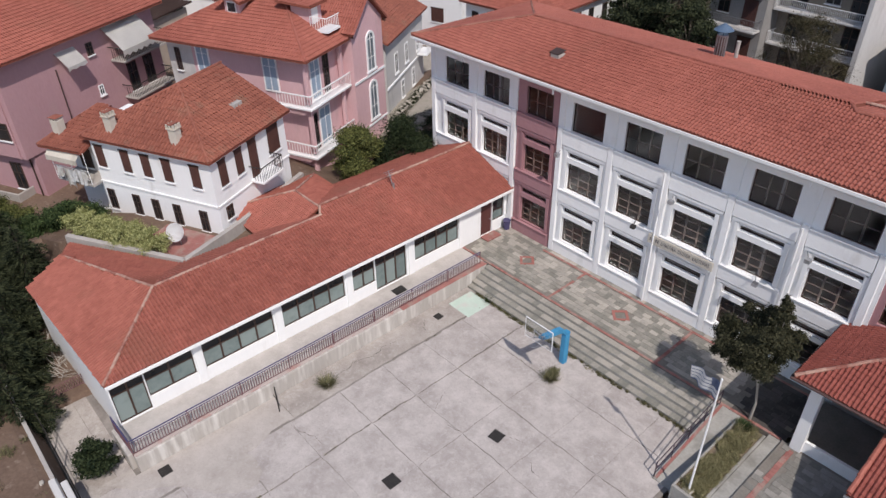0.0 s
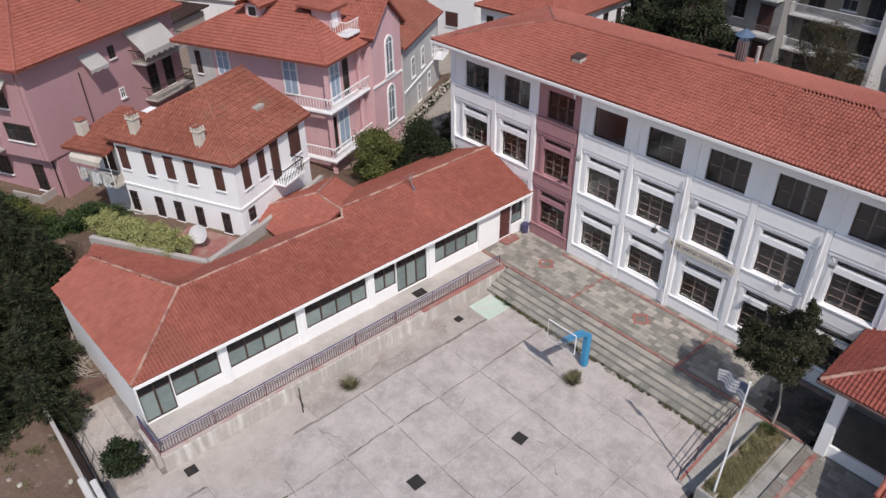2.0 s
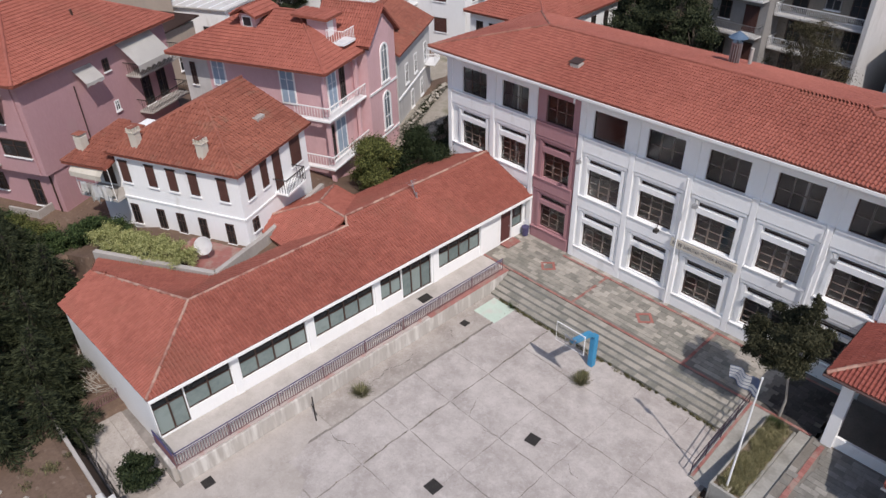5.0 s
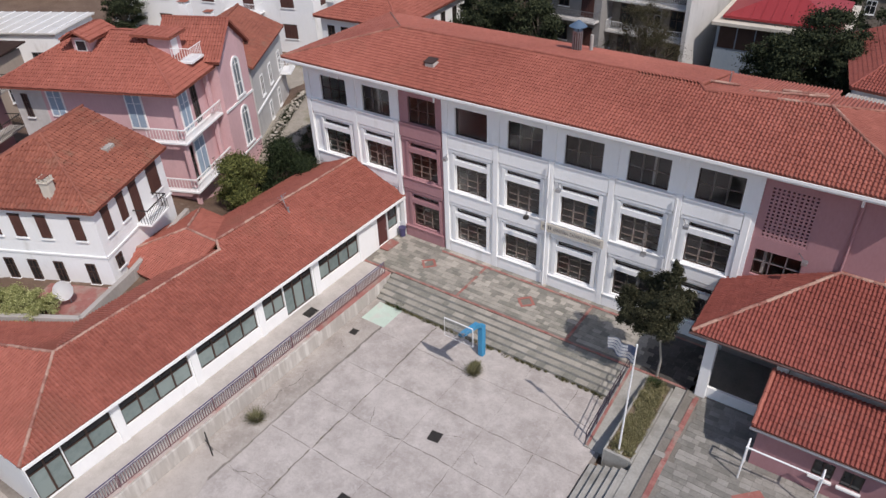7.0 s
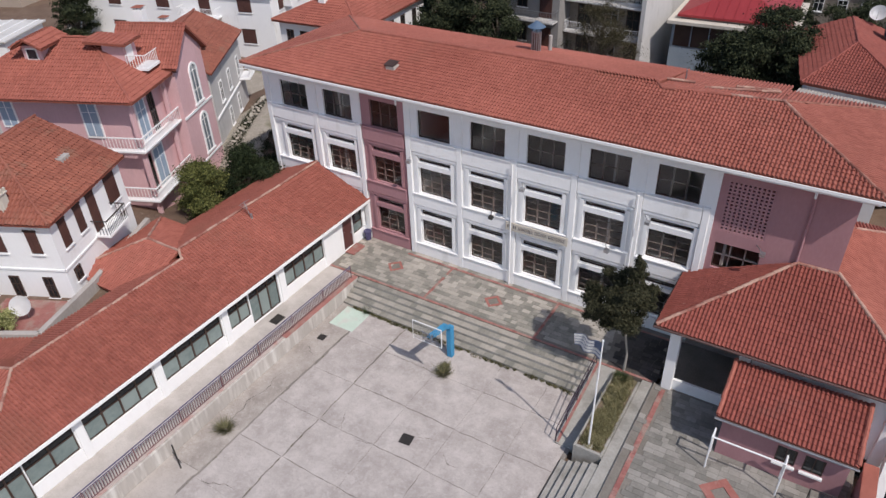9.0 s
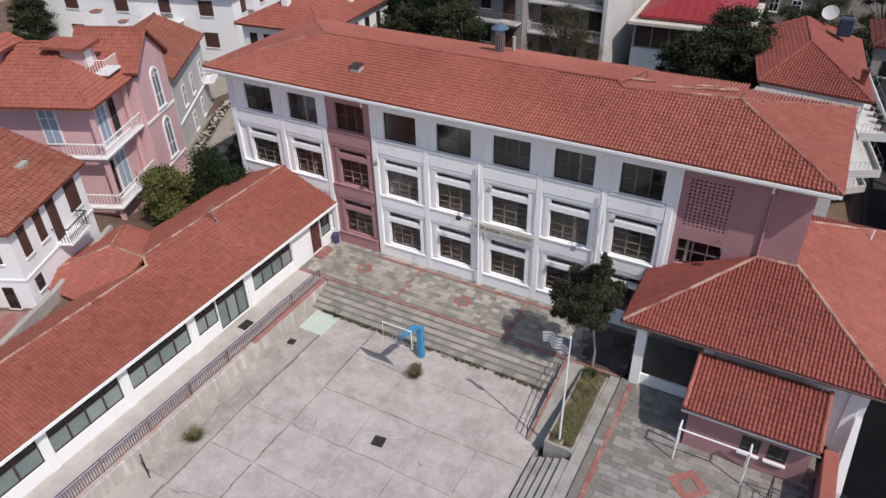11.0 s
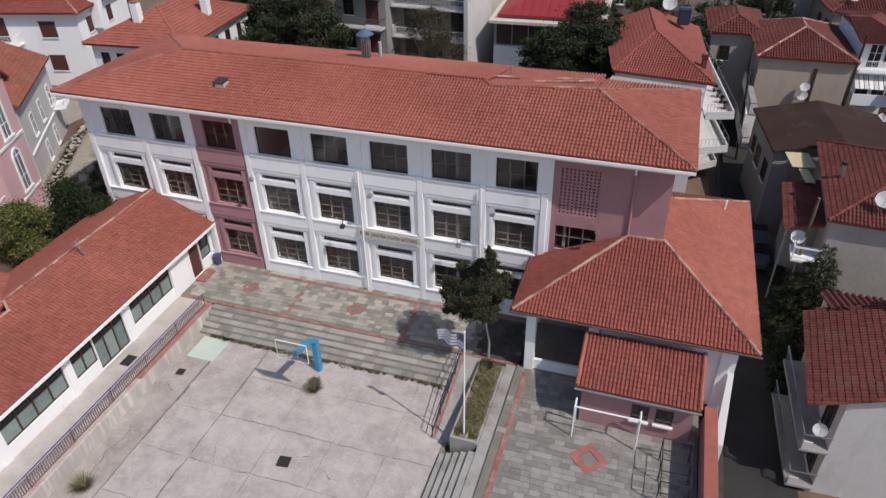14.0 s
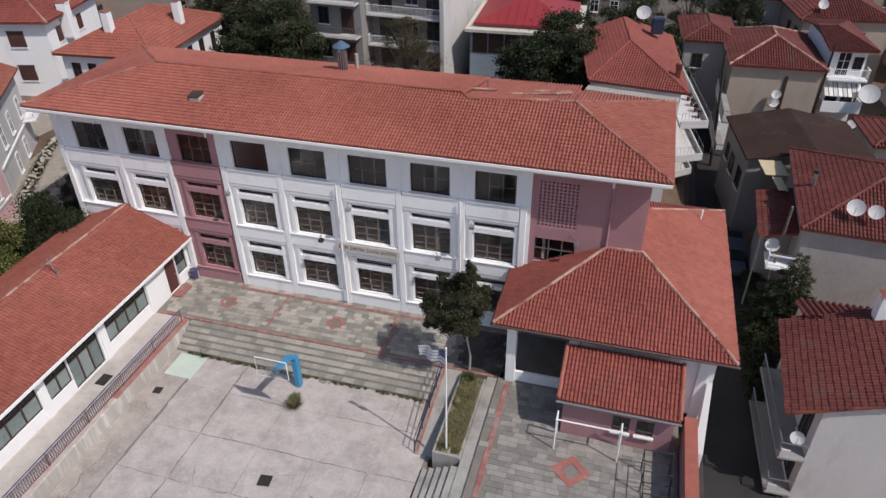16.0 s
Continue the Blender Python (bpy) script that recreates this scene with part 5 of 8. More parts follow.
yt = thing("yard_tree", "slender leafy tree with dark green crown by the steps", "tree", pose(15.03, -4.0, 0.0))
yr = random.Random(17)
bm = bmesh.new()
fork = Vector((-0.12, -0.2, 2.5))
tube(bm, (0, 0, 0), (0.06, -0.08, 1.2), 0.075, 0.06, 8)
tube(bm, (0.06, -0.08, 1.2), fork, 0.06, 0.05, 8)
clumps = []
for ex, ey, ez, cr in ((-1.5, -0.6, 3.9, 0.75), (-1.9, -0.3, 4.5, 0.6), (-0.9, -1.4, 4.2, 0.8), (0.1, -1.2, 3.9, 0.65), (0.45, -0.4, 4.3, 0.65), (-0.4, 0.6, 4.2, 0.75), (-1.2, 0.3, 5.2, 0.75), (-0.5, -0.9, 5.3, 0.85), (0.3, -0.6, 5.4, 0.65), (0.55, 0.3, 5.2, 0.5), (-0.2, 0.1, 6.1, 0.6), (-0.4, -0.5, 6.4, 0.45), (0.2, -0.4, 6.75, 0.42), (0.02, -0.4, 7.1, 0.33), (0.05, -0.4, 7.45, 0.24), (-1.6, -1.1, 3.3, 0.45), (0.1, -0.5, 3.2, 0.5), (-2.05, 0.1, 3.7, 0.4), (-1.3, -1.5, 4.6, 0.6), (-0.6, -1.7, 5.0, 0.55), (0.0, -1.3, 5.9, 0.5)):
    e = Vector((ex, ey, ez if ez > 5.0 else 5.0 - 0.68 * (5.0 - ez)))
    mid = fork.lerp(e, 0.5) + Vector((yr.uniform(-0.15, 0.15), yr.uniform(-0.15, 0.15), 0.25))
    tube(bm, fork, mid, 0.035, 0.025, 6)
    tube(bm, mid, e, 0.025, 0.01, 6)
    for _ in range(7):
        d = Vector((yr.gauss(0, 1), yr.gauss(0, 1), yr.gauss(0, 0.7))).normalized() * cr * yr.uniform(0.35, 0.95)
        clumps.append((tuple(e + d), cr * yr.uniform(0.3, 0.55)))
part("trunk", bm, PALEBARK, yt, "thin pale forked trunk")
part("crown", leaf_cloud("crown", clumps, YARDLEAF, 170000, 0.054, 4, 0.75), None, yt)


def bush(name, label, x, y, z, rx, rz, mat, seed, count=4000, leaf=0.09, category="bush", long=0.0):
    r = random.Random(seed)
    b = thing(name, label, category, pose(x, y, z))
    clumps = []
    bm = bmesh.new()
    for k in range(18):
        a, d, h = r.uniform(0, 6.283), rx * math.sqrt(r.random()) * 0.8, r.uniform(0.25, 0.85)
        c = (d * math.cos(a) + long * r.uniform(-1, 1), d * math.sin(a), rz * h * (1 - 0.4 * d / rx))
        clumps.append((c, rx * r.uniform(0.25, 0.42)))
        tube(bm, (c[0] * 0.2, c[1] * 0.2, 0), c, 0.03, 0.01, 5)
    part("stem", bm, DARKBARK, b)["kind"] = "stuff"
    part("leaves", leaf_cloud("leaves", clumps, mat, count, leaf, seed), None, b)
    return b


def tuft(x, y, z, r0, h, seed, mat=None, count=420, label="tuft of dry weeds growing from a court joint"):
    r = np.random.RandomState(seed)
    a, d = r.uniform(0, 6.283, count), r0 * 0.3 * np.sqrt(r.uniform(0, 1, count))
    lean = r.uniform(0.1, 0.9, count) * r0
    V = np.empty((count * 3, 3))
    ca, sa = np.cos(a), np.sin(a)
    hh_ = h * r.uniform(0.4, 1.0, count)
    V[0::3] = np.stack([x + d * ca - 0.012 * sa, y + d * sa + 0.012 * ca, np.full(count, z)], 1)
    V[1::3] = np.stack([x + d * ca + 0.012 * sa, y + d * sa - 0.012 * ca, np.full(count, z)], 1)
    V[2::3] = np.stack([x + (d + lean) * ca, y + (d + lean) * sa, z + hh_], 1)
    me = raw_mesh("weeds", V.tolist(), np.arange(count * 3).reshape(-1, 3).tolist(), mat or GRASS)
    return tagged(new("weeds", me), label, "weeds", kind="stuff")


tuft(-1.1, -17.0, -0.9, 0.75, 0.42, 1, WEED)
tuft(6.45, -8.2, -0.9, 0.7, 0.5, 2, WEED)
tuft(6.3, -7.7, -0.9, 0.4, 0.3, 5, WEED)
tuft(15.15, -4.85, 0.05, 0.5, 0.5, 7, LEAF, 500, "small green shrub in the planter")
tuft(-0.3, -5.95, -0.9, 0.4, 0.25, 3, LEAF)


def blades(name, label, places, mat, seed):
    """Many grass blades at (x, y, z, spread, height, count)."""
    r = np.random.RandomState(seed)
    out = []
    for x, y, z, spread, h, count in places:
        a, d, lean = r.uniform(0, 6.283, count), spread * np.sqrt(r.uniform(0, 1, count)), r.uniform(0.1, 0.7, count) * h
        b, ca, sa = r.uniform(0, 6.283, count), np.cos(a), np.sin(a)
        V = np.empty((count * 3, 3))
        px, py = x + d * ca, y + d * sa
        V[0::3] = np.stack([px - 0.012 * sa, py + 0.012 * ca, np.full(count, z)], 1)
        V[1::3] = np.stack([px + 0.012 * sa, py - 0.012 * ca, np.full(count, z)], 1)
        V[2::3] = np.stack([px + lean * np.cos(b), py + lean * np.sin(b), z + h * r.uniform(0.4, 1.0, count)], 1)
        out.append(V)
    V = np.concatenate(out)
    me = raw_mesh(name, V.tolist(), np.arange(len(V)).reshape(-1, 3).tolist(), mat)
    return tagged(new(name, me), label, "grass", kind="stuff")


r_ = random.Random(100)
blades("step_weeds", "low weeds along the foot of the steps", [(r_.uniform(-1.5, 13.4), -5.98 + r_.uniform(-0.08, 0.03), -0.9, r_.uniform(0.08, 0.25), r_.uniform(0.06, 0.2), r_.randint(40, 160)) for _ in range(110)], WEED, 31)
blades("planter_grass", "long dry grass in the planter", [(r_.uniform(14.92, 15.85), r_.uniform(-9.7, -4.6), 0.05, 0.2, r_.uniform(0.15, 0.4), 150) for _ in range(150)], DRYGRASS, 32)
jl = [(x, r_.uniform(-24, -6.2)) for x in (-0.22, 2.58, 2.58) for _ in range(34)] + [(r_.uniform(3.0, 6.0), y) for y in (-8.3, -11.2) for _ in range(8)]
blades("joint_weeds", "small weeds in the joints of the court", [(x + (wander(min(range(len(jx)), key=lambda k: abs(jx[k] - x)), y) if x in jx else 0.0), y, -0.91, r_.uniform(0.02, 0.07), r_.uniform(0.02, 0.05), r_.randint(10, 36)) for x, y in jl], WEED, 33)


# ---- houses round the school ----
WINDOWS = {}


def louvres(x0, x1, h, step):
    """A shutter leaf folded into louvres, as one closed sheet."""
    bm = bmesh.new()
    prof = [(-0.031, 0.02)]
    for k in range(int((h - 0.1) / step)):
        prof += [(-0.075, 0.06 + step * k), (-0.05, 0.06 + step * (k + 0.85))]
    prof += [(-0.06, h - 0.02), (-0.031, h - 0.02)]
    rows = [[bm.verts.new((x, y, z)) for y, z in prof] for x in (x0, x1)]
    for i in range(len(prof)):
        j = (i + 1) % len(prof)
        bm.faces.new((rows[0][i], rows[0][j], rows[1][j], rows[1][i]))
    bm.faces.new(rows[0][::-1])
    bm.faces.new(rows[1])
    return bm


def window_meshes(style, w, h):
    """Shared meshes of a house window, its foot at z 0, centred, in a wall that faces -y."""
    key = (style, round(w, 2), round(h, 2))
    if key in WINDOWS:
        return WINDOWS[key]
    a = w / 2
    ring = lambda t, y0, y1, g: boxes((-a - g, -a - g + t, y0, y1, -g, h + g), (a + g - t, a + g, y0, y1, -g, h + g), (-a - g + t, a + g - t, y0, y1, h + g - t, h + g), (-a - g + t, a + g - t, y0, y1, -g, -g + t))
    parts = []
    if style == "shutter":
        parts.append(("window", boxes((-a - 0.05, a + 0.05, -0.07, 0.0, h, h + 0.09), (-a, a, -0.03, 0.0, 0, h)), FRAME, ""))
        for s in (-1, 1):
            bm = louvres(min(0, s * a) + 0.01, max(0, s * a) - 0.01, h, 0.09)
            parts.append(("shutter", bm, SHUTTER, "closed dark brown louvred shutter"))
        parts.append(("sill", boxes((-a - 0.08, a + 0.08, -0.1, 0.0, -0.12, -0.05)), PAINT, ""))
    elif style == "blue":
        parts.append(("window", ring(0.1, -0.08, 0.0, 0.1), PAINT, ""))
        parts.append(("glazing_bar", boxes((-0.03, 0.03, -0.075, -0.002, 0, h), (-a, -0.03, -0.07, -0.051, h * 0.72, h * 0.72 + 0.05), (0.03, a, -0.07, -0.051, h * 0.72, h * 0.72 + 0.05)), PAINT, ""))
        for s in (-1, 1):
            bm = louvres(min(0, s * a) + 0.01, max(0, s * a) - 0.01, h, 0.12)
            parts.append(("shutter", bm, BLUESHUT, "pale blue louvred shutter"))
    elif style == "arch":
        bm = bmesh.new()
        n = 10
        for r0, r1, y0, y1 in ((a, a + 0.16, -0.09, 0.0),):
            pr = [(-r0, 0.0)] + [(-r0 * math.cos(math.pi * k / n), h - a + r0 * math.sin(math.pi * k / n)) for k in range(n + 1)] + [(r0, 0.0)]
            po = [(-r1, 0.0)] + [(-r1 * math.cos(math.pi * k / n), h - a + r1 * math.sin(math.pi * k / n)) for k in range(n + 1)] + [(r1, 0.0)]
            for k in range(len(pr) - 1):
                vs = [bm.verts.new((p[0], y, p[1])) for y in (y0, y1) for p in (pr[k], pr[k + 1], po[k + 1], po[k])]
                for f in ((0, 1, 2, 3), (7, 6, 5, 4), (0, 4, 5, 1), (2, 6, 7, 3), (1, 5, 6, 2), (3, 7, 4, 0)):
                    bm.faces.new([vs[i] for i in f])
        box(bm, -a - 0.25, a + 0.25, -0.14, 0.0, -0.14, 0.0)
        parts.append(("window", bm, PAINT, "white arched window surround"))
        bm = bmesh.new()
        top = [bm.verts.new((p[0], -0.02, p[1])) for p in pr]
        bm.faces.new(top)
        bmesh.ops.solidify(bm, geom=bm.faces[:], thickness=0.012)
        parts.append(("pane", bm, PALEGLASS, ""))
        parts.append(("glazing_bar", boxes((-0.025, 0.025, -0.05, -0.021, 0, h), (-a, a, -0.05, -0.021, h * 0.33, h * 0.33 + 0.05), (-a, a, -0.05, -0.021, h - a, h - a + 0.05)), PAINT, ""))
    else:
        fm = {"white": PAINT, "dark": FRAME, "grey": METAL}[style]
        parts.append(("window", ring(0.07, -0.06, 0.0, 0.04), fm, ""))
        parts.append(("pane", boxes((-a, a, -0.025, -0.003, 0, h)), DARKGLASS, ""))
        parts.append(("glazing_bar", boxes((-0.025, 0.025, -0.05, -0.026, 0.03, h - 0.03), (-a + 0.03, -0.025, -0.05, -0.026, h * 0.62, h * 0.62 + 0.04), (0.025, a - 0.03, -0.05, -0.026, h * 0.62, h * 0.62 + 0.04)), fm, ""))
        parts.append(("sill", boxes((-a - 0.1, a + 0.1, -0.13, 0.0, -0.13, -0.045)), PAINT, ""))
    WINDOWS[key] = [(n, mesh_of(bm, n, m), lab) for n, bm, m, lab in parts]
    return WINDOWS[key]


class House:
    """A house in its own frame: a box of walls x0..x1, y0..y1, and methods that put parts on its faces."""

    def __init__(self, name, label, ox, oy, rot, x0, x1, y0, y1, z0, z1, wall, category="house"):
        self.ob = thing(name, label, category, pose(ox, oy, 0, 0, 0, rot))
        self.r = (x0, x1, y0, y1)
        self.wall = wall
        part("wall", boxes((x0, x1, y0, y1, z0, z1)), wall, self.ob)

    def on(self, face, u, z):
        x0, x1, y0, y1 = self.r
        return {"S": pose(u, y0, z), "E": pose(x1, u, z, 0, 0, 90), "N": pose(u, y1, z, 0, 0, 180), "W": pose(x0, u, z, 0, 0, -90)}[face]

    def window(self, face, u, z, w, h, style="dark", lift=0.0):
        m = self.on(face, u, z) @ pose(0, -lift, 0)
        first = None
        for n, me, lab in window_meshes(style, w, h):
            ob = new(n, me)
            if first is None:
                first = ob
                ob.parent, ob.matrix_basis = self.ob, m
            else:
                ob.parent = first
            if lab:
                ob["label"] = lab
        return first

    def windows(self, face, us, z, w, h, style="dark"):
        for u in us:
            self.window(face, u, z, w, h, style)

    def put(self, name, bm, mat, face, u, z, label="", bevel=0.0):
        ob = part(name, bm, mat, self.ob, label, bevel)
        ob.matrix_basis = self.on(face, u, z)
        return ob

    def balcony(self, face, u0, u1, z, depth=1.1, mat=None, solid=False, rail_mat=None):
        w = u1 - u0
        b = self.put("balcony", boxes((0, w, -depth, -0.005, -0.16, 0.0)), mat or PAINT, face, u0, z, bevel=0.02)
        if solid:
            part("parapet", boxes((0, w, -depth, -depth + 0.1, 0.003, 0.85), (0, 0.1, -depth + 0.1, -0.005, 0.003, 0.85), (w - 0.1, w, -depth + 0.1, -0.005, 0.003, 0.85)), mat or PAINT, b)
        else:
            part("handrail", boxes((0, w, -depth, -depth + 0.05, 0.88, 0.93), (0, 0.05, -depth + 0.05, -0.005, 0.88, 0.93), (w - 0.05, w, -depth + 0.05, -0.005, 0.88, 0.93)), rail_mat or PAINT, b)
            n = max(3, int(w / 0.16))
            bar = mesh_of(boxes((-0.012, 0.012, -0.012, 0.012, 0.0, 0.88)), "baluster", rail_mat or PAINT)
            for k in range(n + 1):
                shared("baluster", bar, b, pose(0.025 + (w - 0.05) * k / n, -depth + 0.025, 0))
            for k in range(1, int(depth / 0.2)):
                for x in (0.025, w - 0.025):
                    shared("baluster", bar, b, pose(x, -depth + 0.2 * k, 0))
        return b

    def roof(self, over, z, slope, axis, ends=("hip", "hip"), tile=None, scale=1.0, cap=None):
        x0, x1, y0, y1 = self.r
        polys, caps = hip_polys(x0 - over, x1 + over, y0 - over, y1 + over, z, slope, axis, ends)
        for face, end in zip(("W", "E") if axis == "x" else ("S", "N"), ends):
            if end == "gable":
                h = ((y1 - y0) if axis == "x" else (x1 - x0)) / 2
                bm = bmesh.new()
                if axis == "x":
                    xx = x0 if face == "W" else x1 - 0.2
                    a, b2, c = (xx, y0, z - 0.1), (xx, y1, z - 0.1), (xx, (y0 + y1) / 2, z - 0.16 + slope * h)
                    vs = [[bm.verts.new((p[0] + dx, p[1], p[2])) for p in (a, b2, c)] for dx in (0, 0.2)]
                else:
                    yy = y0 if face == "S" else y1 - 0.2
                    a, b2, c = (x0, yy, z - 0.1), (x1, yy, z - 0.1), ((x0 + x1) / 2, yy, z - 0.16 + slope * h)
                    vs = [[bm.verts.new((p[0], p[1] + dx, p[2])) for p in (a, b2, c)] for dx in (0, 0.2)]
                bm.faces.new(vs[0])
                bm.faces.new(vs[1][::-1])
                for i in range(3):
                    bm.faces.new((vs[0][i], vs[1][i], vs[1][(i + 1) % 3], vs[0][(i + 1) % 3]))
                part("gable", bm, self.wall, self.ob)
        return roof(self.ob, polys, caps, tile, cap, scale=scale)

    def chimney(self, x, y, z0, z1, s=0.32, mat=None, label="rendered chimney with a tiled cap"):
        c = part("chimney", boxes((x - s, x + s, y - s, y + s, z0, z1)), mat or CEMENT, self.ob, label, bevel=0.02)
        if s <= 0.26:
            crown = [(x + i - 0.05, x + i + 0.05, y + j - 0.05, y + j + 0.05, z1 + 0.05, z1 + 0.27) for i in (-s + 0.02, 0, s - 0.02) for j in (-s + 0.02, 0, s - 0.02) if i or j]
            part("chimney_crown", boxes((x - s - 0.06, x + s + 0.06, y - s - 0.06, y + s + 0.06, z1 + 0.002, z1 + 0.048), *crown), mat or CEMENT, c)
            part("chimney_cap", boxes((x - s + 0.1, x + s - 0.1, y - s - 0.03, y + s + 0.03, z1 + 0.272, z1 + 0.31)), TILE_OLD, c)
            return
        part("chimney_crown", boxes(*[(x - s + 0.04 + 0.2 * k, x - s + 0.14 + 0.2 * k, y - s, y + s, z1 + 0.002, z1 + 0.18) for k in range(int(2 * s / 0.2 + 0.5))]), mat or CEMENT, c)
        bm = bmesh.new()
        v = [bm.verts.new(p) for p in ((x - s - 0.06, y - s - 0.06, z1 + 0.18), (x + s + 0.06, y - s - 0.06, z1 + 0.18), (x + s + 0.06, y + s + 0.06, z1 + 0.18), (x - s - 0.06, y + s + 0.06, z1 + 0.18), (x, y, z1 + 0.3))]
        for f in ((3, 2, 1, 0), (0, 1, 4), (1, 2, 4), (2, 3, 4), (3, 0, 4)):
            bm.faces.new([v[i] for i in f])
        part("chimney_cap", bm, TILE_OLD if s > 0.26 else CEMENT, c)


def dish(parent, x, y, z, r=0.45, az=-12.0, name="satellite_dish"):
    """A satellite dish on a short mast; az: where it looks, in degrees."""
    d = part(name, bmesh_dish(r), PAINT, parent, "white satellite dish")
    d.matrix_basis = pose(x, y, z, 50, 0, az)
    part("mast", tubes(0.025, ((0, 0, -0.02), (0, -0.35, -0.6 * r - 0.4))), METAL, d)
    part("feed_arm", tubes(0.012, ((0, -r * 0.9, 0.1), (0, 0, r * 0.8))), METAL, d)


def bmesh_dish(r):
    bm = bmesh.new()
    rings = []
    for k in range(5):
        q = r * k / 4
        rings.append([bm.verts.new((q * math.cos(a * math.pi / 9), q * math.sin(a * math.pi / 9), 0.35 * q * q / r)) for a in range(18)] if k else [bm.verts.new((0, 0, 0))])
    for k in range(4):
        for a in range(18):
            if k == 0:
                bm.faces.new((rings[0][0], rings[1][a], rings[1][(a + 1) % 18]))
            else:
                bm.faces.new((rings[k][a], rings[k + 1][a], rings[k + 1][(a + 1) % 18], rings[k][(a + 1) % 18]))
    bmesh.ops.solidify(bm, geom=bm.faces[:], thickness=0.02)
    return bm


# white house behind the classroom wing
wh = House("white_house", "two-storey white house with brown shutters and weathered tile roof", -11.5, -16.6, 25, -9.2, -0.35, 0.35, 7.5, 0.5, 7.75, WHITE)
polys = [[(-9.5, 0, 7.85), (0, 0, 7.85), (-4.75, 3.9, 10.3)], [(0, 0, 7.85), (0, 7.85, 7.85), (-4.75, 7.85, 10.3), (-4.75, 3.9, 10.3)], [(-9.5, 7.85, 7.85), (-9.5, 0, 7.85), (-4.75, 3.9, 10.3), (-4.75, 7.85, 10.3)]]
roof(wh.ob, polys, [((0, 0, 7.9), (-4.75, 3.9, 10.33)), ((-9.5, 0, 7.9), (-4.75, 3.9, 10.33)), ((-4.75, 3.9, 10.33), (-4.75, 7.85, 10.33))], TILE_OLD, TILE_OLD, scale=0.95, cap_r=0.09)
part("gable", boxes((-9.0, -0.5, 7.3, 7.48, 7.6, 7.9)), WHITE, wh.ob)
wh.windows("S", (-8.63, -6.65, -5.1, -3.55, -1.5), 5.85, 0.62, 1.38, "shutter")
wh.windows("S", (-8.7, -6.7, -5.2, -3.57, -1.6), 2.95, 0.5, 1.3, "dark")
wh.windows("E", (1.3, 2.78), 5.8, 0.62, 1.55, "shutter")
wh.window("E", 4.1, 5.0, 0.75, 2.4, "shutter")
wh.window("E", 6.2, 5.7, 1.1, 1.75, "shutter")
wh.window("E", 1.2, 3.7, 0.5, 0.75, "dark")
wh.balcony("E", 3.5, 5.6, 5.0, 0.95, WHITE, rail_mat=BLACK)
part("cornice", boxes((-9.24, -0.31, 0.29, 0.35, 4.72, 4.84), (-0.35, -0.29, 0.29, 7.54, 4.72, 4.84)), PAINT, wh.ob)
wh.chimney(-7.5, 0.75, 7.9, 9.15, 0.25, CREAM)
wh.chimney(-2.75, 0.8, 7.9, 9.15, 0.25, CREAM)
part("roof_hatch", boxes((-2.6, -1.8, 4.9, 5.7, 8.7, 9.05)), CEMENT, wh.ob, "small cement roof hatch", bevel=0.02)
roof(wh.ob, [[(-12.7, -0.55, 6.95), (-9.3, -0.4, 6.95), (-9.3, 3.4, 8.2), (-11.4, 3.4, 8.2)], [(-12.7, 5.6, 6.95), (-12.7, -0.55, 6.95), (-11.4, 3.4, 8.2)]], [((-12.7, -0.55, 7.0), (-11.4, 3.4, 8.24))], TILE_OLD, TILE_OLD, scale=0.95, cap_r=0.08)
part("annexe_wall", boxes((-12.2, -9.22, 1.2, 6.5, 0.5, 6.95)), WHITE, wh.ob)
wh.chimney(-12.0, 0.75, 7.1, 8.2, 0.28, CREAM)
bm = bmesh.new()
prism(bm, [(-12.2, -0.62, 6.45), (-9.7, -0.62, 6.45), (-9.7, -0.2, 6.8), (-12.2, -0.2, 6.8)], 0.03)
part("porch_awning", bm, CREAM, wh.ob, "pale cloth awning under the porch eave")
part("porch_valance", boxes(*[(-12.2 + 0.25 * k, -11.97 + 0.25 * k, -0.63, -0.615, 6.1 + 0.02 * (k % 2), 6.43) for k in range(10)]), CREAM, wh.ob)
part("porch_balcony", boxes((-12.2, -9.25, -0.3, 1.19, 4.6, 4.75)), CEMENT, wh.ob)
part("porch_window", boxes((-11.6, -10.6, 1.17, 1.195, 4.9, 6.7)), FRAME, wh.ob)
rng = random.Random(8)
for k, (lx, lw, lh_, dy) in enumerate(((-11.9, 0.55, 0.9, 0.0), (-11.3, 0.8, 1.25, -0.06), (-10.5, 0.35, 0.7, 0.02), (-10.2, 0.6, 1.05, -0.04), (-9.75, 0.4, 0.6, -0.1), (-11.6, 0.5, 0.6, -0.22), (-10.7, 0.7, 0.8, -0.2))):
    bm = bmesh.new()
    vs = [[bm.verts.new((lx + lw * i / 5, -0.36 + dy + 0.07 * math.sin(2.1 * i + k) * (0.3 + j / 5), 5.66 - lh_ * j / 5 * (1 + 0.12 * math.sin(1.7 * i + k)))) for i in range(6)] for j in range(6)]
    for j in range(5):
        for i in range(5):
            bm.faces.new((vs[j][i], vs[j + 1][i], vs[j + 1][i + 1], vs[j][i + 1]))
    bmesh.ops.solidify(bm, geom=bm.faces[:], thickness=0.015)
    ob = tagged(part("laundry", bm, CLOTH if k % 3 else PAINT), "white laundry hung from the porch rail", "laundry", group="laundry on the porch")
    ob.matrix_basis = pose(-11.5, -16.6, 0, 0, 0, 25)
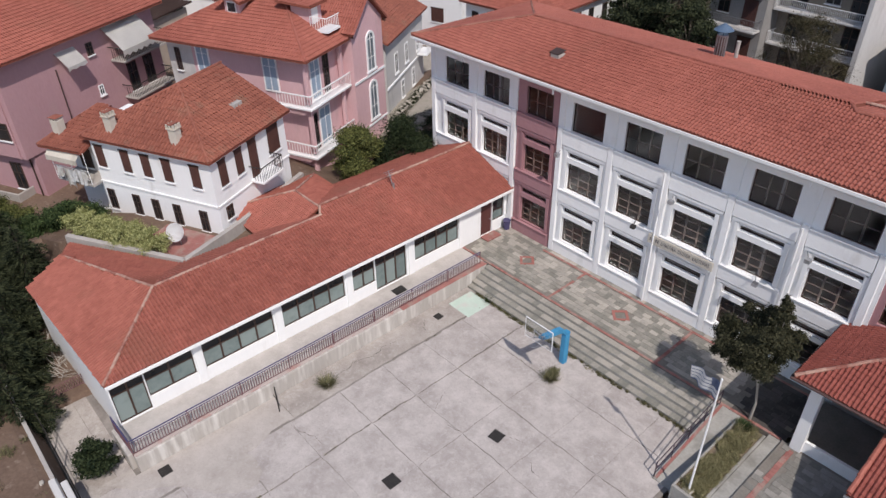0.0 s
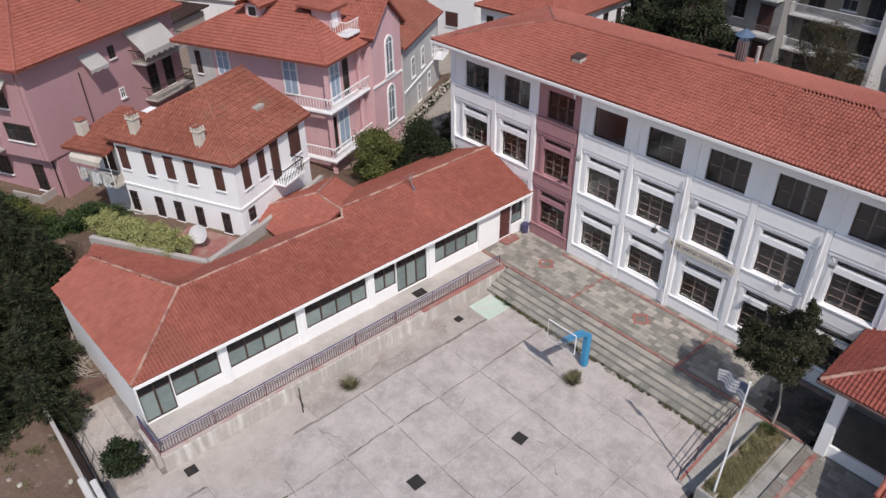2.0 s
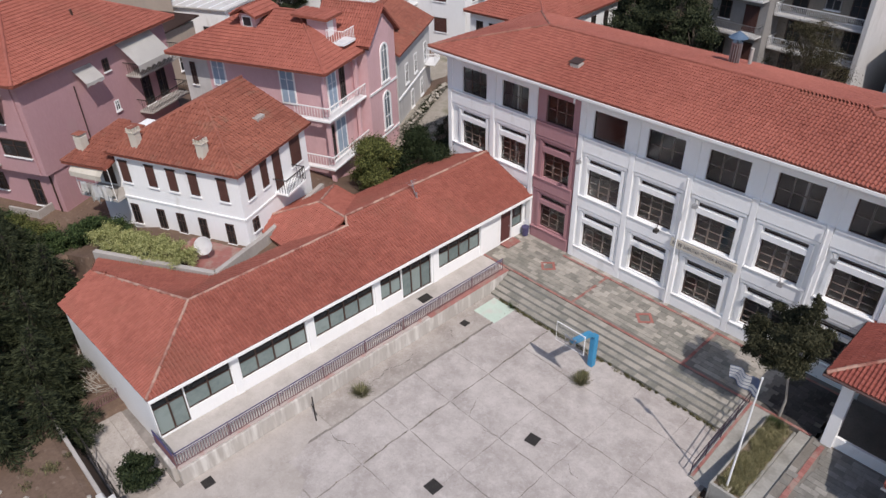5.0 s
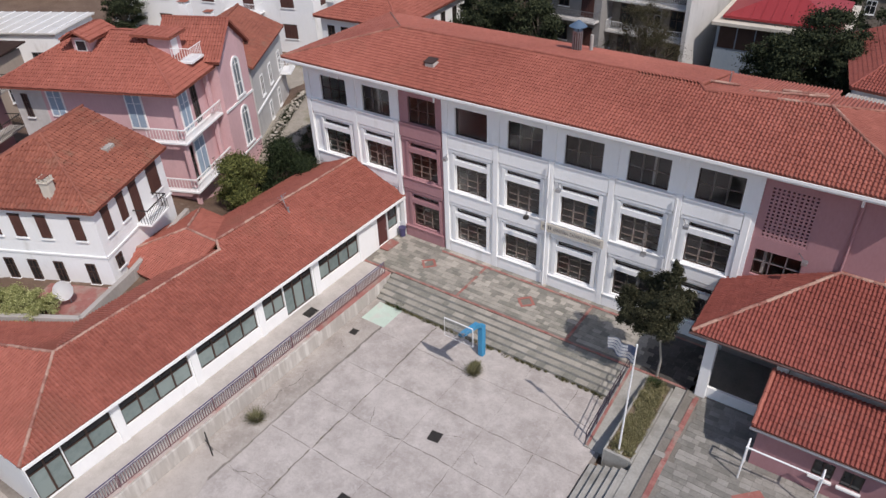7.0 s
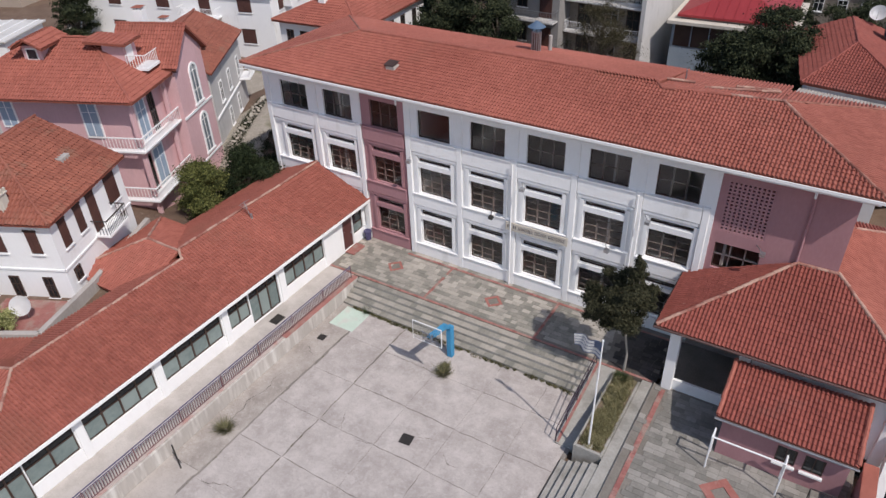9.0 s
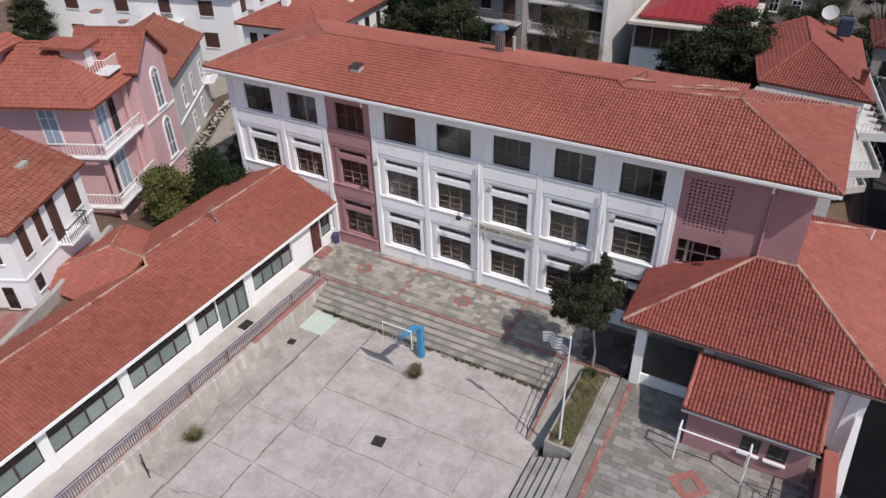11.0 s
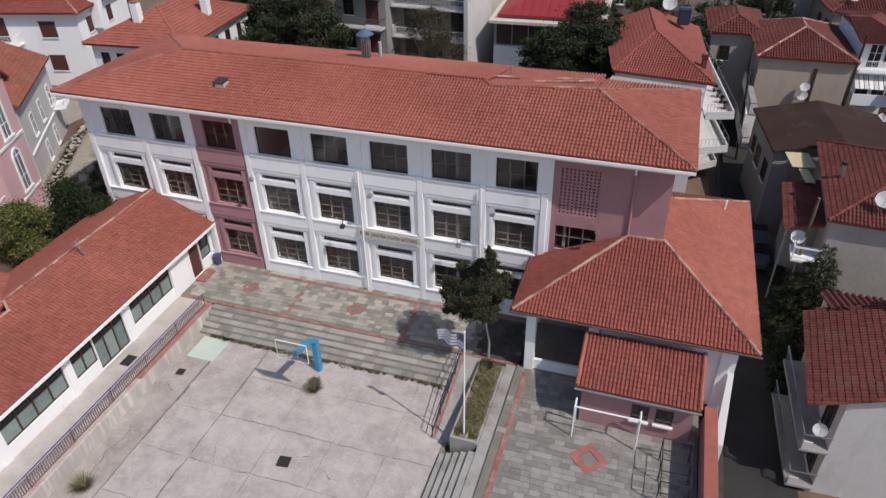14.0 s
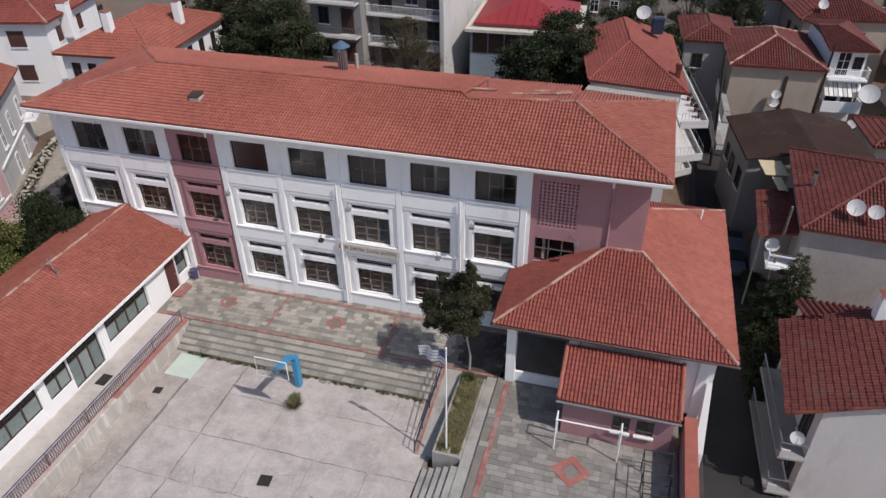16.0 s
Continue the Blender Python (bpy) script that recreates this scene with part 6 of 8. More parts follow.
part("porch_rail", tubes(0.02, ((-12.15, -0.32, 5.66), (-9.3, -0.32, 5.66)), ((-12.15, -0.32, 4.76), (-12.15, -0.32, 6.2)), ((-9.3, -0.32, 4.76), (-9.3, -0.32, 6.9)), ((-10.6, -0.32, 4.76), (-10.6, -0.32, 6.4))), PAINT, wh.ob)

# pink villa with balconies and a gabled bay
vi = House("pink_villa", "pale pink villa with white balconies and arched windows", -16.4, -7.0, 23, -13.0, -0.9, 1.05, 9.5, -0.5, 9.85, VILLA)
vp, vc = hip_polys(-13.5, 0.0, 0.0, 9.8, 9.9, 0.5)
roof(vi.ob, vp, vc, TILE, TILE, scale=0.85, cap_r=0.08)
part("side_panel", boxes((-13.0, -10.7, 1.03, 1.046, 2.0, 9.8)), GREYWHITE, vi.ob, "pale grey stretch of wall")
vi.window("S", -12.1, 7.4, 0.4, 1.6, "dark", 0.02)
vi.window("S", -9.75, 7.6, 1.0, 1.75, "blue")
vi.window("S", -3.85, 7.05, 1.05, 2.35, "blue")
vi.window("E", 2.0, 6.65, 1.0, 2.6, "blue")
vi.window("E", 3.4, 6.65, 0.6, 2.6, "dark")
vi.window("E", 2.6, 3.0, 1.2, 2.7, "blue")
vi.window("E", 1.4, 3.0, 0.5, 2.6, "dark")
for z0, z1 in ((3.05, 6.4), (6.7, 9.8), (-0.5, 2.8)):
    for x, y in ((-0.55, 0.55), (-0.55, 4.75)):
        if z0 > 0 or y < 1:
            part("pillar", boxes((x - 0.14, x + 0.14, y - 0.14, y + 0.14, z0, z1)), VILLA, vi.ob, bevel=0.02)
for z in (2.9, 6.55):
    part("balcony", boxes((-0.89, -0.1, 0.1, 5.3, z - 0.16, z), (-3.0, -0.9, 0.1, 0.49, z - 0.16, z)), PAINT, vi.ob, bevel=0.02)
    part("handrail", boxes((-0.2, -0.12, 0.12, 5.3, z + 0.85, z + 0.92), (-3.0, -0.2, 0.12, 0.2, z + 0.85, z + 0.92)), PAINT, vi.ob)
    bar = mesh_of(tubes(0.018, ((0, 0, 0.0), (0, 0, 0.85)), n=6), "baluster", PAINT)
    for k in range(24):
        shared("baluster", bar, vi.ob, pose(-0.16, 0.2 + 0.22 * k, z))
    for k in range(12):
        shared("baluster", bar, vi.ob, pose(-2.9 + 0.23 * k, 0.16, z))
part("bay_wall", boxes((-3.5, 0.12, 5.4, 9.7, -0.5, 10.4)), VILLA, vi.ob)
bm = bmesh.new()
a = [(0.12, 5.4, 10.4), (0.12, 9.7, 10.4), (0.12, 7.55, 12.3)]
b_ = [(-3.5, p[1], p[2]) for p in a]
vs = [[bm.verts.new(p) for p in q] for q in (a, b_)]
bm.faces.new(vs[0]); bm.faces.new(vs[1][::-1])
for i in range(3):
    bm.faces.new((vs[0][i], vs[1][i], vs[1][(i + 1) % 3], vs[0][(i + 1) % 3]))
part("bay_gable", bm, VILLA, vi.ob)
roof(vi.ob, [[(-4.5, 5.1, 10.25), (0.5, 5.1, 10.25), (0.5, 7.55, 12.5), (-4.5, 7.55, 12.5)], [(0.5, 10.0, 10.25), (-4.5, 10.0, 10.25), (-4.5, 7.55, 12.5), (0.5, 7.55, 12.5)]], [((-4.5, 7.55, 12.55), (0.5, 7.55, 12.55))], TILE, TILE, scale=0.85, cap_r=0.08)
part("roof_brace", boxes((0.12, 0.42, 5.2, 5.28, 9.95, 10.15), (0.12, 0.42, 9.82, 9.9, 9.95, 10.15)), SHUTTER, vi.ob)
vi.window("E", 7.85, 6.85, 0.9, 2.75, "arch", 1.02)
vi.window("E", 7.85, 3.0, 0.9, 2.9, "arch", 1.02)
part("string_course", boxes((0.12, 0.2, 5.36, 9.74, 6.4, 6.56)), PAINT, vi.ob)
part("string_course", boxes((0.12, 0.2, 5.36, 9.74, 2.5, 2.64)), PAINT, vi.ob)
dm = part("dormer", boxes((-8.65, -7.35, 3.0, 5.0, 11.1, 12.35)), VILLA, vi.ob)
part("dormer_window", boxes((-8.4, -7.6, 2.94, 2.99, 11.45, 12.2)), PAINT, dm)
part("dormer_pane", boxes((-8.32, -7.68, 2.92, 2.939, 11.52, 12.12)), DARKGLASS, dm)
roof(vi.ob, [[(-9.1, 5.4, 12.3), (-9.1, 2.5, 12.3), (-8.0, 2.5, 12.9), (-8.0, 5.4, 12.9)], [(-6.9, 2.5, 12.3), (-6.9, 5.4, 12.3), (-8.0, 5.4, 12.9), (-8.0, 2.5, 12.9)]], [], TILE, scale=1.0)
rd = part("roof_loggia", boxes((-3.6, -2.1, 3.9, 5.3, 10.6, 12.3)), VILLA, vi.ob)
part("loggia_door", boxes((-2.09, -2.03, 4.1, 4.8, 10.9, 12.15)), PAINT, rd)
part("loggia_balcony", boxes((-2.1, -0.6, 3.7, 5.3, 10.6, 10.75)), PAINT, rd)
part("loggia_handrail", tubes(0.03, ((-0.65, 3.75, 11.6), (-0.65, 5.3, 11.6)), ((-2.0, 3.75, 11.6), (-0.65, 3.75, 11.6))), PAINT, rd)
bar = mesh_of(tubes(0.02, ((0, 0, 10.752), (0, 0, 11.59)), n=6), "baluster", PAINT)
for k in range(8):
    shared("baluster", bar, rd, pose(-0.65, 3.75 + 0.2 * k, 0))
for k in range(7):
    shared("baluster", bar, rd, pose(-2.0 + 0.2 * k, 3.75, 0))
roof(vi.ob, [[(-1.7, 3.5, 12.35), (-1.7, 5.6, 12.35), (-4.6, 5.6, 12.5), (-4.6, 3.5, 12.5)]], [], TILE, scale=1.0)
vi.chimney(-3.4, 8.9, 11.0, 13.1, 0.33, WHITE)
vi.chimney(-1.9, 9.3, 10.6, 12.3, 0.28, WHITE)

# tall rose-coloured house
lp = House("rose_house", "tall rose-pink house with white awnings and tile roof", -27.1, -22.05, 28, -11.0, -0.4, -0.45, 14.0, 4.3, 10.75, PINKHOUSE)
part("lower_wall", boxes((-10.4, -0.5, 0.15, 13.8, 0.95, 4.297)), PINKHOUSE, lp.ob)
part("stone_base", boxes((-10.5, -0.42, 0.05, 13.9, -0.6, 0.948)), RUBBLE, lp.ob, "grey rubble stone base")
lp.window("S", -5.85, 2.3, 1.2, 1.3, "dark", -0.6)
lp.window("S", -2.55, 1.5, 0.9, 1.95, "dark", -0.6)
lp.window("S", -8.3, 2.3, 1.2, 1.3, "dark", -0.6)
lp.put("door_parapet", boxes((-1.6, 1.0, -0.75, -0.6, 0.0, 0.9), (0.85, 1.0, -0.6, 0.6, 0.0, 0.9)), CEMENT, "S", -2.6, 0.9, bevel=0.02)
lp.put("corner_downpipe", tubes(0.05, ((0, 0.53, 0), (0, 0.53, 3.3))), FRAME, "S", -0.9, 0.95)
lp.roof(0.7, 10.85, 0.5, "y", tile=TILE, scale=0.85, cap=TILE)
lp.window("E", 7.2, 9.0, 0.5, 0.8, "dark")
lp.window("E", 7.2, 6.0, 0.4, 0.7, "white")
lp.window("S", -2.25, 5.6, 2.2, 1.15, "dark")
lp.window("S", -7.0, 5.0, 1.0, 2.1, "dark")
lp.window("S", -3.0, 7.9, 1.2, 1.5, "dark")
lp.balcony("S", -8.4, -4.2, 4.75, 1.1, CEMENT, rail_mat=PAINT)
lp.window("E", 10.6, 5.2, 0.9, 2.1, "dark")
lp.window("E", 12.4, 5.2, 0.9, 2.1, "dark")
lp.balcony("E", 9.2, 13.8, 5.1, 1.2, CEMENT, rail_mat=BLACK)
lp.balcony("E", 8.8, 13.9, 8.1, 1.3, CEMENT, rail_mat=BLACK)
for face, u0, u1, z, out, dz in (("E", 4.15, 5.85, 10.0, 0.95, 1.1), ("E", 8.6, 12.3, 10.45, 1.6, 1.9), ("S", -4.3, -1.7, 9.9, 0.95, 1.1)):
    bm = bmesh.new()
    w = u1 - u0
    n = int(w / 0.3)
    prof = [(-0.02, 0.0), (-out * 0.35, -dz * 0.25), (-out * 0.7, -dz * 0.52), (-out, -dz * 0.78)]
    grid = [[bm.verts.new((w * i / n, p[0], p[1])) for i in range(n + 1)] for p in prof]
    grid.append([bm.verts.new((w * i / n, -out, -dz * (0.95 if i % 2 else 1.04))) for i in range(n + 1)])
    for j in range(len(grid) - 1):
        for i in range(n):
            bm.faces.new((grid[j][i], grid[j + 1][i], grid[j + 1][i + 1], grid[j][i + 1]))
    bmesh.ops.solidify(bm, geom=bm.faces[:], thickness=0.02)
    lp.put("awning", bm, CLOTH, face, u0, z, "cream cloth awning with a scalloped edge")
lp.put("downpipe", tubes(0.04, ((0, -0.06, 0), (0, -0.06, 4.6))), FRAME, "E", 3.9, 4.4)
lp.put("downpipe", tubes(0.05, ((0, -0.07, 0), (0, -0.07, 6.3))), PINKHOUSE, "S", -0.85, 4.35)
lp.put("pipe_vent", tubes(0.08, ((0, 2.5, 11.6), (0, 2.5, 12.9))), FRAME, "E", 8.0, 0.0)

# grey house beyond the villa
gh = House("grey_house", "grey rendered house with white windows and tile roof", -20.0, 1.8, 33, -7.0, -0.3, 1.5, 11.6, -0.5, 7.75, GREYWHITE)
gh.roof(0.4, 7.85, 0.5, "y", ("gable", "gable"), TILE_OLD, 0.85, TILE_OLD)
gh.windows("E", (4.0, 6.7, 9.9), 4.6, 0.75, 1.6, "white")
gh.windows("E", (5.4, 8.4), 1.9, 0.7, 1.5, "white")
part("string_course", boxes((-0.3, -0.2, 1.5, 11.6, 3.9, 4.05)), PAINT, gh.ob)
gh.balcony("E", 9.6, 11.6, 4.3, 1.0, PAINT)

# white apartment house with brown shutters, to the north-west
wa = House("white_apartments", "white apartment house with brown shutters and balconies", -44.0, 17.5, 14, -12.0, 13.1, 0.0, 10.0, -1.0, 8.7, WHITE, "apartment house")
wa.roof(0.6, 8.8, 0.36, "x", tile=TILE_RED)
for z in (0.0, 3.2, 6.4):
    wa.windows("S", (-6.0, 0.15, 10.05), z, 1.55, 1.4, "shutter")
    wa.window("S", 5.3, z - 0.45, 1.3, 2.15, "shutter")
    wa.balcony("S", 2.6, 7.2, z - 0.5, 1.2, PAINT)
    wa.windows("E", (2.0, 6.0), z, 0.9, 1.3, "shutter")
wa.chimney(13.6, 3.0, 6.5, 9.6, 0.45, WHITE)
wa2 = House("brown_roofed_house", "house with a flat dark brown roof behind the villa", -41.6, -9.6, 25, -9.0, 1.0, 0.0, 6.5, 0.0, 7.4, BEIGE)
bm = bmesh.new()
prism(bm, [(-9.4, -0.5, 7.5), (1.4, -0.5, 7.5), (1.4, 7.0, 7.9), (-9.4, 7.0, 7.9)], 0.14)
part("roof", bm, BROWNROOF, wa2.ob, "dark brown sheet roof")
wa2.windows("E", (1.5, 4.0), 3.6, 0.9, 1.3, "white")
wa2.windows("S", (-5.5, -2.0), 3.6, 0.9, 1.3, "white")
wa5 = House("brown_house", "tall house with a reddish brown blank wall", -53.5, -6.0, 25, -10.0, 0.0, 0.0, 8.0, 0.0, 9.3, BROWNWALL)
part("parapet", boxes((-10.1, 0.1, -0.1, 8.1, 9.303, 9.6)), WHITE, wa5.ob)
wa5.windows("S", (-7.5, -3.0), 5.6, 1.0, 1.4, "white")
wa4 = House("white_workshop", "low white building with a ribbed white sheet roof", -48.6, 2.6, 27, -10.5, 0.0, 0.0, 6.5, 0.0, 6.2, WHITE, "building")
part("roof", boxes((-10.8, 0.3, -0.3, 6.8, 6.25, 6.42)), GREYWHITE, wa4.ob, "white sheet roof", bevel=0.02)
rib = mesh_of(boxes((-0.05, 0.05, -0.28, 6.78, 0, 0.06)), "roof_rib", PAINT)
for k in range(8):
    shared("roof_rib", rib, wa4.ob, pose(-10.2 + 1.4 * k, 0, 6.423))
wa4.windows("S", (-8.5, -5.5, -2.5), 3.2, 1.2, 1.2, "grey")

# white house with a hip roof north of the school
nh = House("white_house", "white house with tall dark windows and red hip roof", -28.3, 17.7, 5, 0.4, 9.4, 0.4, 13.2, -1.5, 6.9, WHITE)
nh.roof(0.5, 7.0, 0.42, "y", tile=TILE, cap=TILE)
nh.windows("S", (1.6, 3.2, 5.0, 6.8, 8.4), 4.2, 0.75, 1.9, "dark")
nh.windows("E", (2.0, 4.2, 6.4, 8.6, 11.0), 4.4, 0.75, 1.7, "dark")
nh.chimney(4.0, 3.0, 7.8, 9.9, 0.35, WHITE)
nh.chimney(8.0, 8.0, 7.6, 9.7, 0.35, WHITE)

# apartment block with balconies
ap = House("apartment_block", "grey and beige apartment block with long balconies", -9.6, 31.0, -3, 0.0, 5.3, 0.0, 12.0, -2.0, 15.0, DULLGREY, "apartment house")
for z in (0.2, 3.3, 6.5, 9.6):
    ap.window("S", 1.4, z + 0.9, 1.0, 1.5, "dark")
    ap.window("S", 3.9, z + 0.1, 1.3, 2.2, "shutter")
    ap.balcony("S", 0.2, 5.2, z, 1.1, GREYWHITE, rail_mat=METAL)
ap2 = House("apartment_block", "beige apartment block with white balcony edges", -4.2, 33.0, -3, 0.0, 7.6, 0.0, 12.0, -2.0, 16.0, DULLBEIGE, "apartment house")
for z in (-0.6, 2.4, 5.4, 8.3, 11.3):
    ap2.window("S", 1.6, z + 0.1, 1.3, 2.2, "dark")
    ap2.window("S", 4.3, z + 0.9, 1.2, 1.3, "grey")
    ap2.window("S", 6.4, z + 0.1, 1.2, 2.2, "dark")
    ap2.balcony("S", 0.1, 7.5, z, 1.3, GREYWHITE, rail_mat=PAINT)
part("side_wall", boxes((7.62, 8.0, -1.6, 12.0, -2.0, 16.0)), GREYWHITE, ap2.ob)
tagged(ap2.ob, "beige apartment block with long white-edged balconies")
ap3 = House("tall_building", "pale beige blank-walled building", 1.0, 50.0, -3, 0.0, 6.0, 0, 10, -2, 11, BEIGE, "building")
part("parapet", boxes((-0.1, 6.1, -0.1, 10.1, 11.0, 11.5)), CEMENT, ap3.ob)

# blue-grey building with a red sheet roof
bb = House("blue_grey_house", "blue-grey flat building with a bright red sheet roof", 5.6, 33.5, 3, 0, 10.0, 0, 9, -2, 7.0, BLUEGREY)
part("eave_slab", boxes((-0.4, 10.4, -0.8, 9.5, 7.0, 7.3)), CREAM, bb.ob, bevel=0.02)
part("upper_band", boxes((0.25, 9.7, -0.05, -0.003, 4.9, 6.8)), FRAME, bb.ob, "dark glazed upper band")
for k in range(6):
    part("band_mullion", boxes((1.7 + 1.55 * k, 1.8 + 1.55 * k, -0.09, -0.053, 4.9, 6.8)), BLUEGREY, bb.ob)
part("roof_curb", boxes((0.5, 9.6, 0.3, 8.7, 7.303, 7.5)), CEMENT, bb.ob)
polys, _c = hip_polys(0.3, 9.8, 0.0, 9.0, 7.7, 0.36)
for p in polys:
    bm = bmesh.new()
    prism(bm, p, 0.2)
    part("roof", bm, REDSHEET, bb.ob, "bright red sheet-metal roof")
seam = mesh_of(boxes((-0.02, 0.02, 0, 4.4, 0, 0.05)), "roof_seam", REDSHEET)
for k in range(11):
    x_ = 0.9 + 0.83 * k
    ln = min(x_ - 0.3, 9.8 - x_, 4.5) / 4.5
    ob = shared("roof_seam", seam, bb.ob, pose(x_, 0.05, 7.72, math.degrees(math.atan(0.36))) @ Matrix.Diagonal((1, ln, 1, 1)))
bb.windows("S", (1.5, 4.0, 7.5), 1.2, 1.5, 1.3, "dark")

# brown-tiled house with white balconies on the street
bh = House("corner_house", "house with weathered red tile roof and white stepped balconies", 17.4, 17.75, 7, 1.3, 7.4, 2.1, 12.8, -2.5, 8.15, WHITE)
bm = bmesh.new()
prism(bm, [(1.3, 2.097, 8.15), (1.3, 1.9, 8.15), (7.4, 0.3, 8.15), (7.4, 2.097, 8.15)], 10.6)
part("front_wall", bm, WHITE, bh.ob)
BSW, BSE, BNE, BNW, BA, BB = (0.9, 1.63, 8.25), (7.8, -0.15, 8.25), (8.16, 13.3, 8.25), (0.3, 13.3, 8.25), (4.0, 5.98, 9.95), (3.8, 12.2, 9.95)
roof(bh.ob, [[BSW, BSE, BA], [BSE, BNE, BB, BA], [BNE, BNW, BB], [BNW, BSW, BA, BB]], [((*BSW[:2], 8.3), (*BA[:2], 10.0)), ((*BSE[:2], 8.3), (*BA[:2], 10.0)), ((*BA[:2], 10.0), (*BB[:2], 10.0))], TILE_RED, TILE_RED, scale=0.78, cap_r=0.08)
aw = part("awning_sheet", boxes((0, 6.6, -1.0, -0.1, -0.06, 0.0)), CEMENT, bh.ob, "corrugated grey sheet awning")
aw.matrix_basis = pose(0.9, 1.7, 7.85, 0, 0, -14.5)
rib = mesh_of(boxes((-0.05, 0.05, -1.02, -0.09, 0.002, 0.06)), "awning_rib", CEMENT)
for k in range(33):
    shared("awning_rib", rib, aw, pose(0.1 + 0.2 * k, 0, 0))
for z, pts in ((6.3, [(7.41, -1.4), (9.4, -1.0), (8.9, 14.0), (7.41, 13.2)]), (3.2, [(7.41, -0.6), (9.75, 0.2), (8.9, 12.8), (7.41, 12.8)]), (0.3, [(7.41, 2.0), (9.95, 3.6), (9.0, 12.8), (7.41, 12.8)])):
    bm = bmesh.new()
    prism(bm, [(px_, py_, z) for px_, py_ in pts], 0.18)
    bal = part("balcony", bm, GREYWHITE, bh.ob)
    for (ax, ay), (bx_, by_) in zip(pts, pts[1:3]):
        d = Vector((bx_ - ax, by_ - ay, 0))
        pp = part("parapet", boxes((0.02, d.length - 0.02, 0.02, 0.12, 0.003, 0.36)), GREYWHITE, bal)
        pp.matrix_basis = pose(ax, ay, z, 0, 0, math.degrees(math.atan2(d.y, d.x)))
        rl = part("balcony_rail", tubes(0.012, ((0.05, 0.07, 0.95), (d.length - 0.05, 0.07, 0.95)), *[((0.05 + (d.length - 0.1) * k / 8, 0.07, 0.42), (0.05 + (d.length - 0.1) * k / 8, 0.07, 0.95)) for k in range(9)]), METAL, bal)
        rl.matrix_basis = pose(ax, ay, z, 0, 0, math.degrees(math.atan2(d.y, d.x)))
    bh.windows("E", (2.5, 5.5, 9.0), z + 0.15, 1.1, 1.75 if z > 6 else 2.1, "dark")
    for k in range(4):
        pot = part("flower_pot", tubes(0.12, ((8.9 - 0.1 * k, 0.3 + 1.1 * k, z + 0.004), (8.9 - 0.1 * k, 0.3 + 1.1 * k, z + 0.25))), TILE_DARK, bal) if z > 6 else None
        if pot:
            part("plant", leaf_cloud("plant", [((8.9 - 0.1 * k, 0.3 + 1.1 * k, z + 0.45), 0.22)], LEAF_DARK, 260, 0.06, 300 + k), None, pot)
bh.chimney(7.25, 2.2, 8.2, 9.3, 0.17, TILE_DARK, "narrow dark brick chimney")
dish(bh.ob, 5.4, 12.2, 10.35, 0.6)
part("water_tank", boxes((5.9, 6.85, 9.6, 10.3, 9.4, 10.75)), NAVY, bh.ob, "blue solar water tank", bevel=0.1)
part("solar_panel", boxes((5.95, 6.8, 9.54, 9.59, 9.5, 10.65)), NAVY, bh.ob)

# houses across the street
be = House("beige_house", "blank beige house with a dark red hip roof", 29.2, 32.6, 2, 0.2, 7.5, 0.2, 10.0, -3, 5.9, BEIGE)
be.roof(0.35, 6.0, 0.4, "y", tile=TILE_DARK, scale=0.85)
part("wall_slot", boxes((4.6, 4.9, 0.12, 0.19, 1.5, 5.2)), FRAME, be.ob)
be.windows("W", (2.5, 6.0), 2.4, 1.0, 1.4, "grey")
bm = bmesh.new()
prism(bm, [(-0.1, -0.9, 1.1), (0.75, -0.9, 1.1), (0.75, 0.19, 1.45), (-0.1, 0.19, 1.45)], 4.4)
part("porch_wall", bm, WHITE, be.ob, "low white lean-to wall", bevel=0.02)
for z in (0.2, 3.2):
    be.balcony("W", 1.2, 8.5, z, 0.9, DULLGREY, rail_mat=METAL)
dish(be.ob, 4.2, -0.25, 3.66, 0.4)
dish(be.ob, 4.15, -0.25, 2.92, 0.45)
wb = House("white_house", "white house with balconies under a broad dark red roof", 37.6, 34.5, 5, -0.3, 2.6, 0.2, 8, -3, 7.3, WHITE)
roof(wb.ob, [[(-0.7, -0.4, 7.4), (3.2, -0.4, 7.4), (0.9, 4.6, 8.1), (-0.7, 4.6, 8.1)], [(3.2, -0.4, 7.4), (3.2, 9.0, 7.4), (0.9, 4.6, 8.1)], [(3.2, 9.0, 7.4), (-0.7, 9.0, 7.4), (-0.7, 4.6, 8.1), (0.9, 4.6, 8.1)]], [((3.2, -0.4, 7.45), (0.9, 4.6, 8.15)), ((0.9, 4.6, 8.15), (-0.7, 4.6, 8.15))], TILE_DARK, TILE_DARK, scale=0.9, cap_r=0.09)
wb.balcony("S", -0.3, 2.9, 5.0, 0.9, PAINT, rail_mat=PAINT)
wb.window("S", 0.85, 5.1, 1.0, 2.0, "white")
wb.window("S", 2.0, 5.6, 0.7, 1.1, "dark")
wb.balcony("S", -0.3, 2.9, 2.3, 1.3, PAINT, solid=True)
wb.windows("S", (0.7, 2.0), 2.4, 0.9, 2.0, "dark")
for k in range(8):
    bm = bmesh.new()
    prism(bm, [(-0.3 + 0.38 * k, -1.2, 3.7), (0.02 + 0.38 * k, -1.2, 3.7), (0.02 + 0.38 * k, 0.1, 4.5), (-0.3 + 0.38 * k, 0.1, 4.5)], 0.03)
    part("awning_stripe", bm, CLOTH if k % 2 else GREYWHITE, wb.ob)
dish(wb.ob, 3.1, -1.3, 4.0, 0.85)
dish(wb.ob, 2.2, -2.2, 1.6, 0.4)
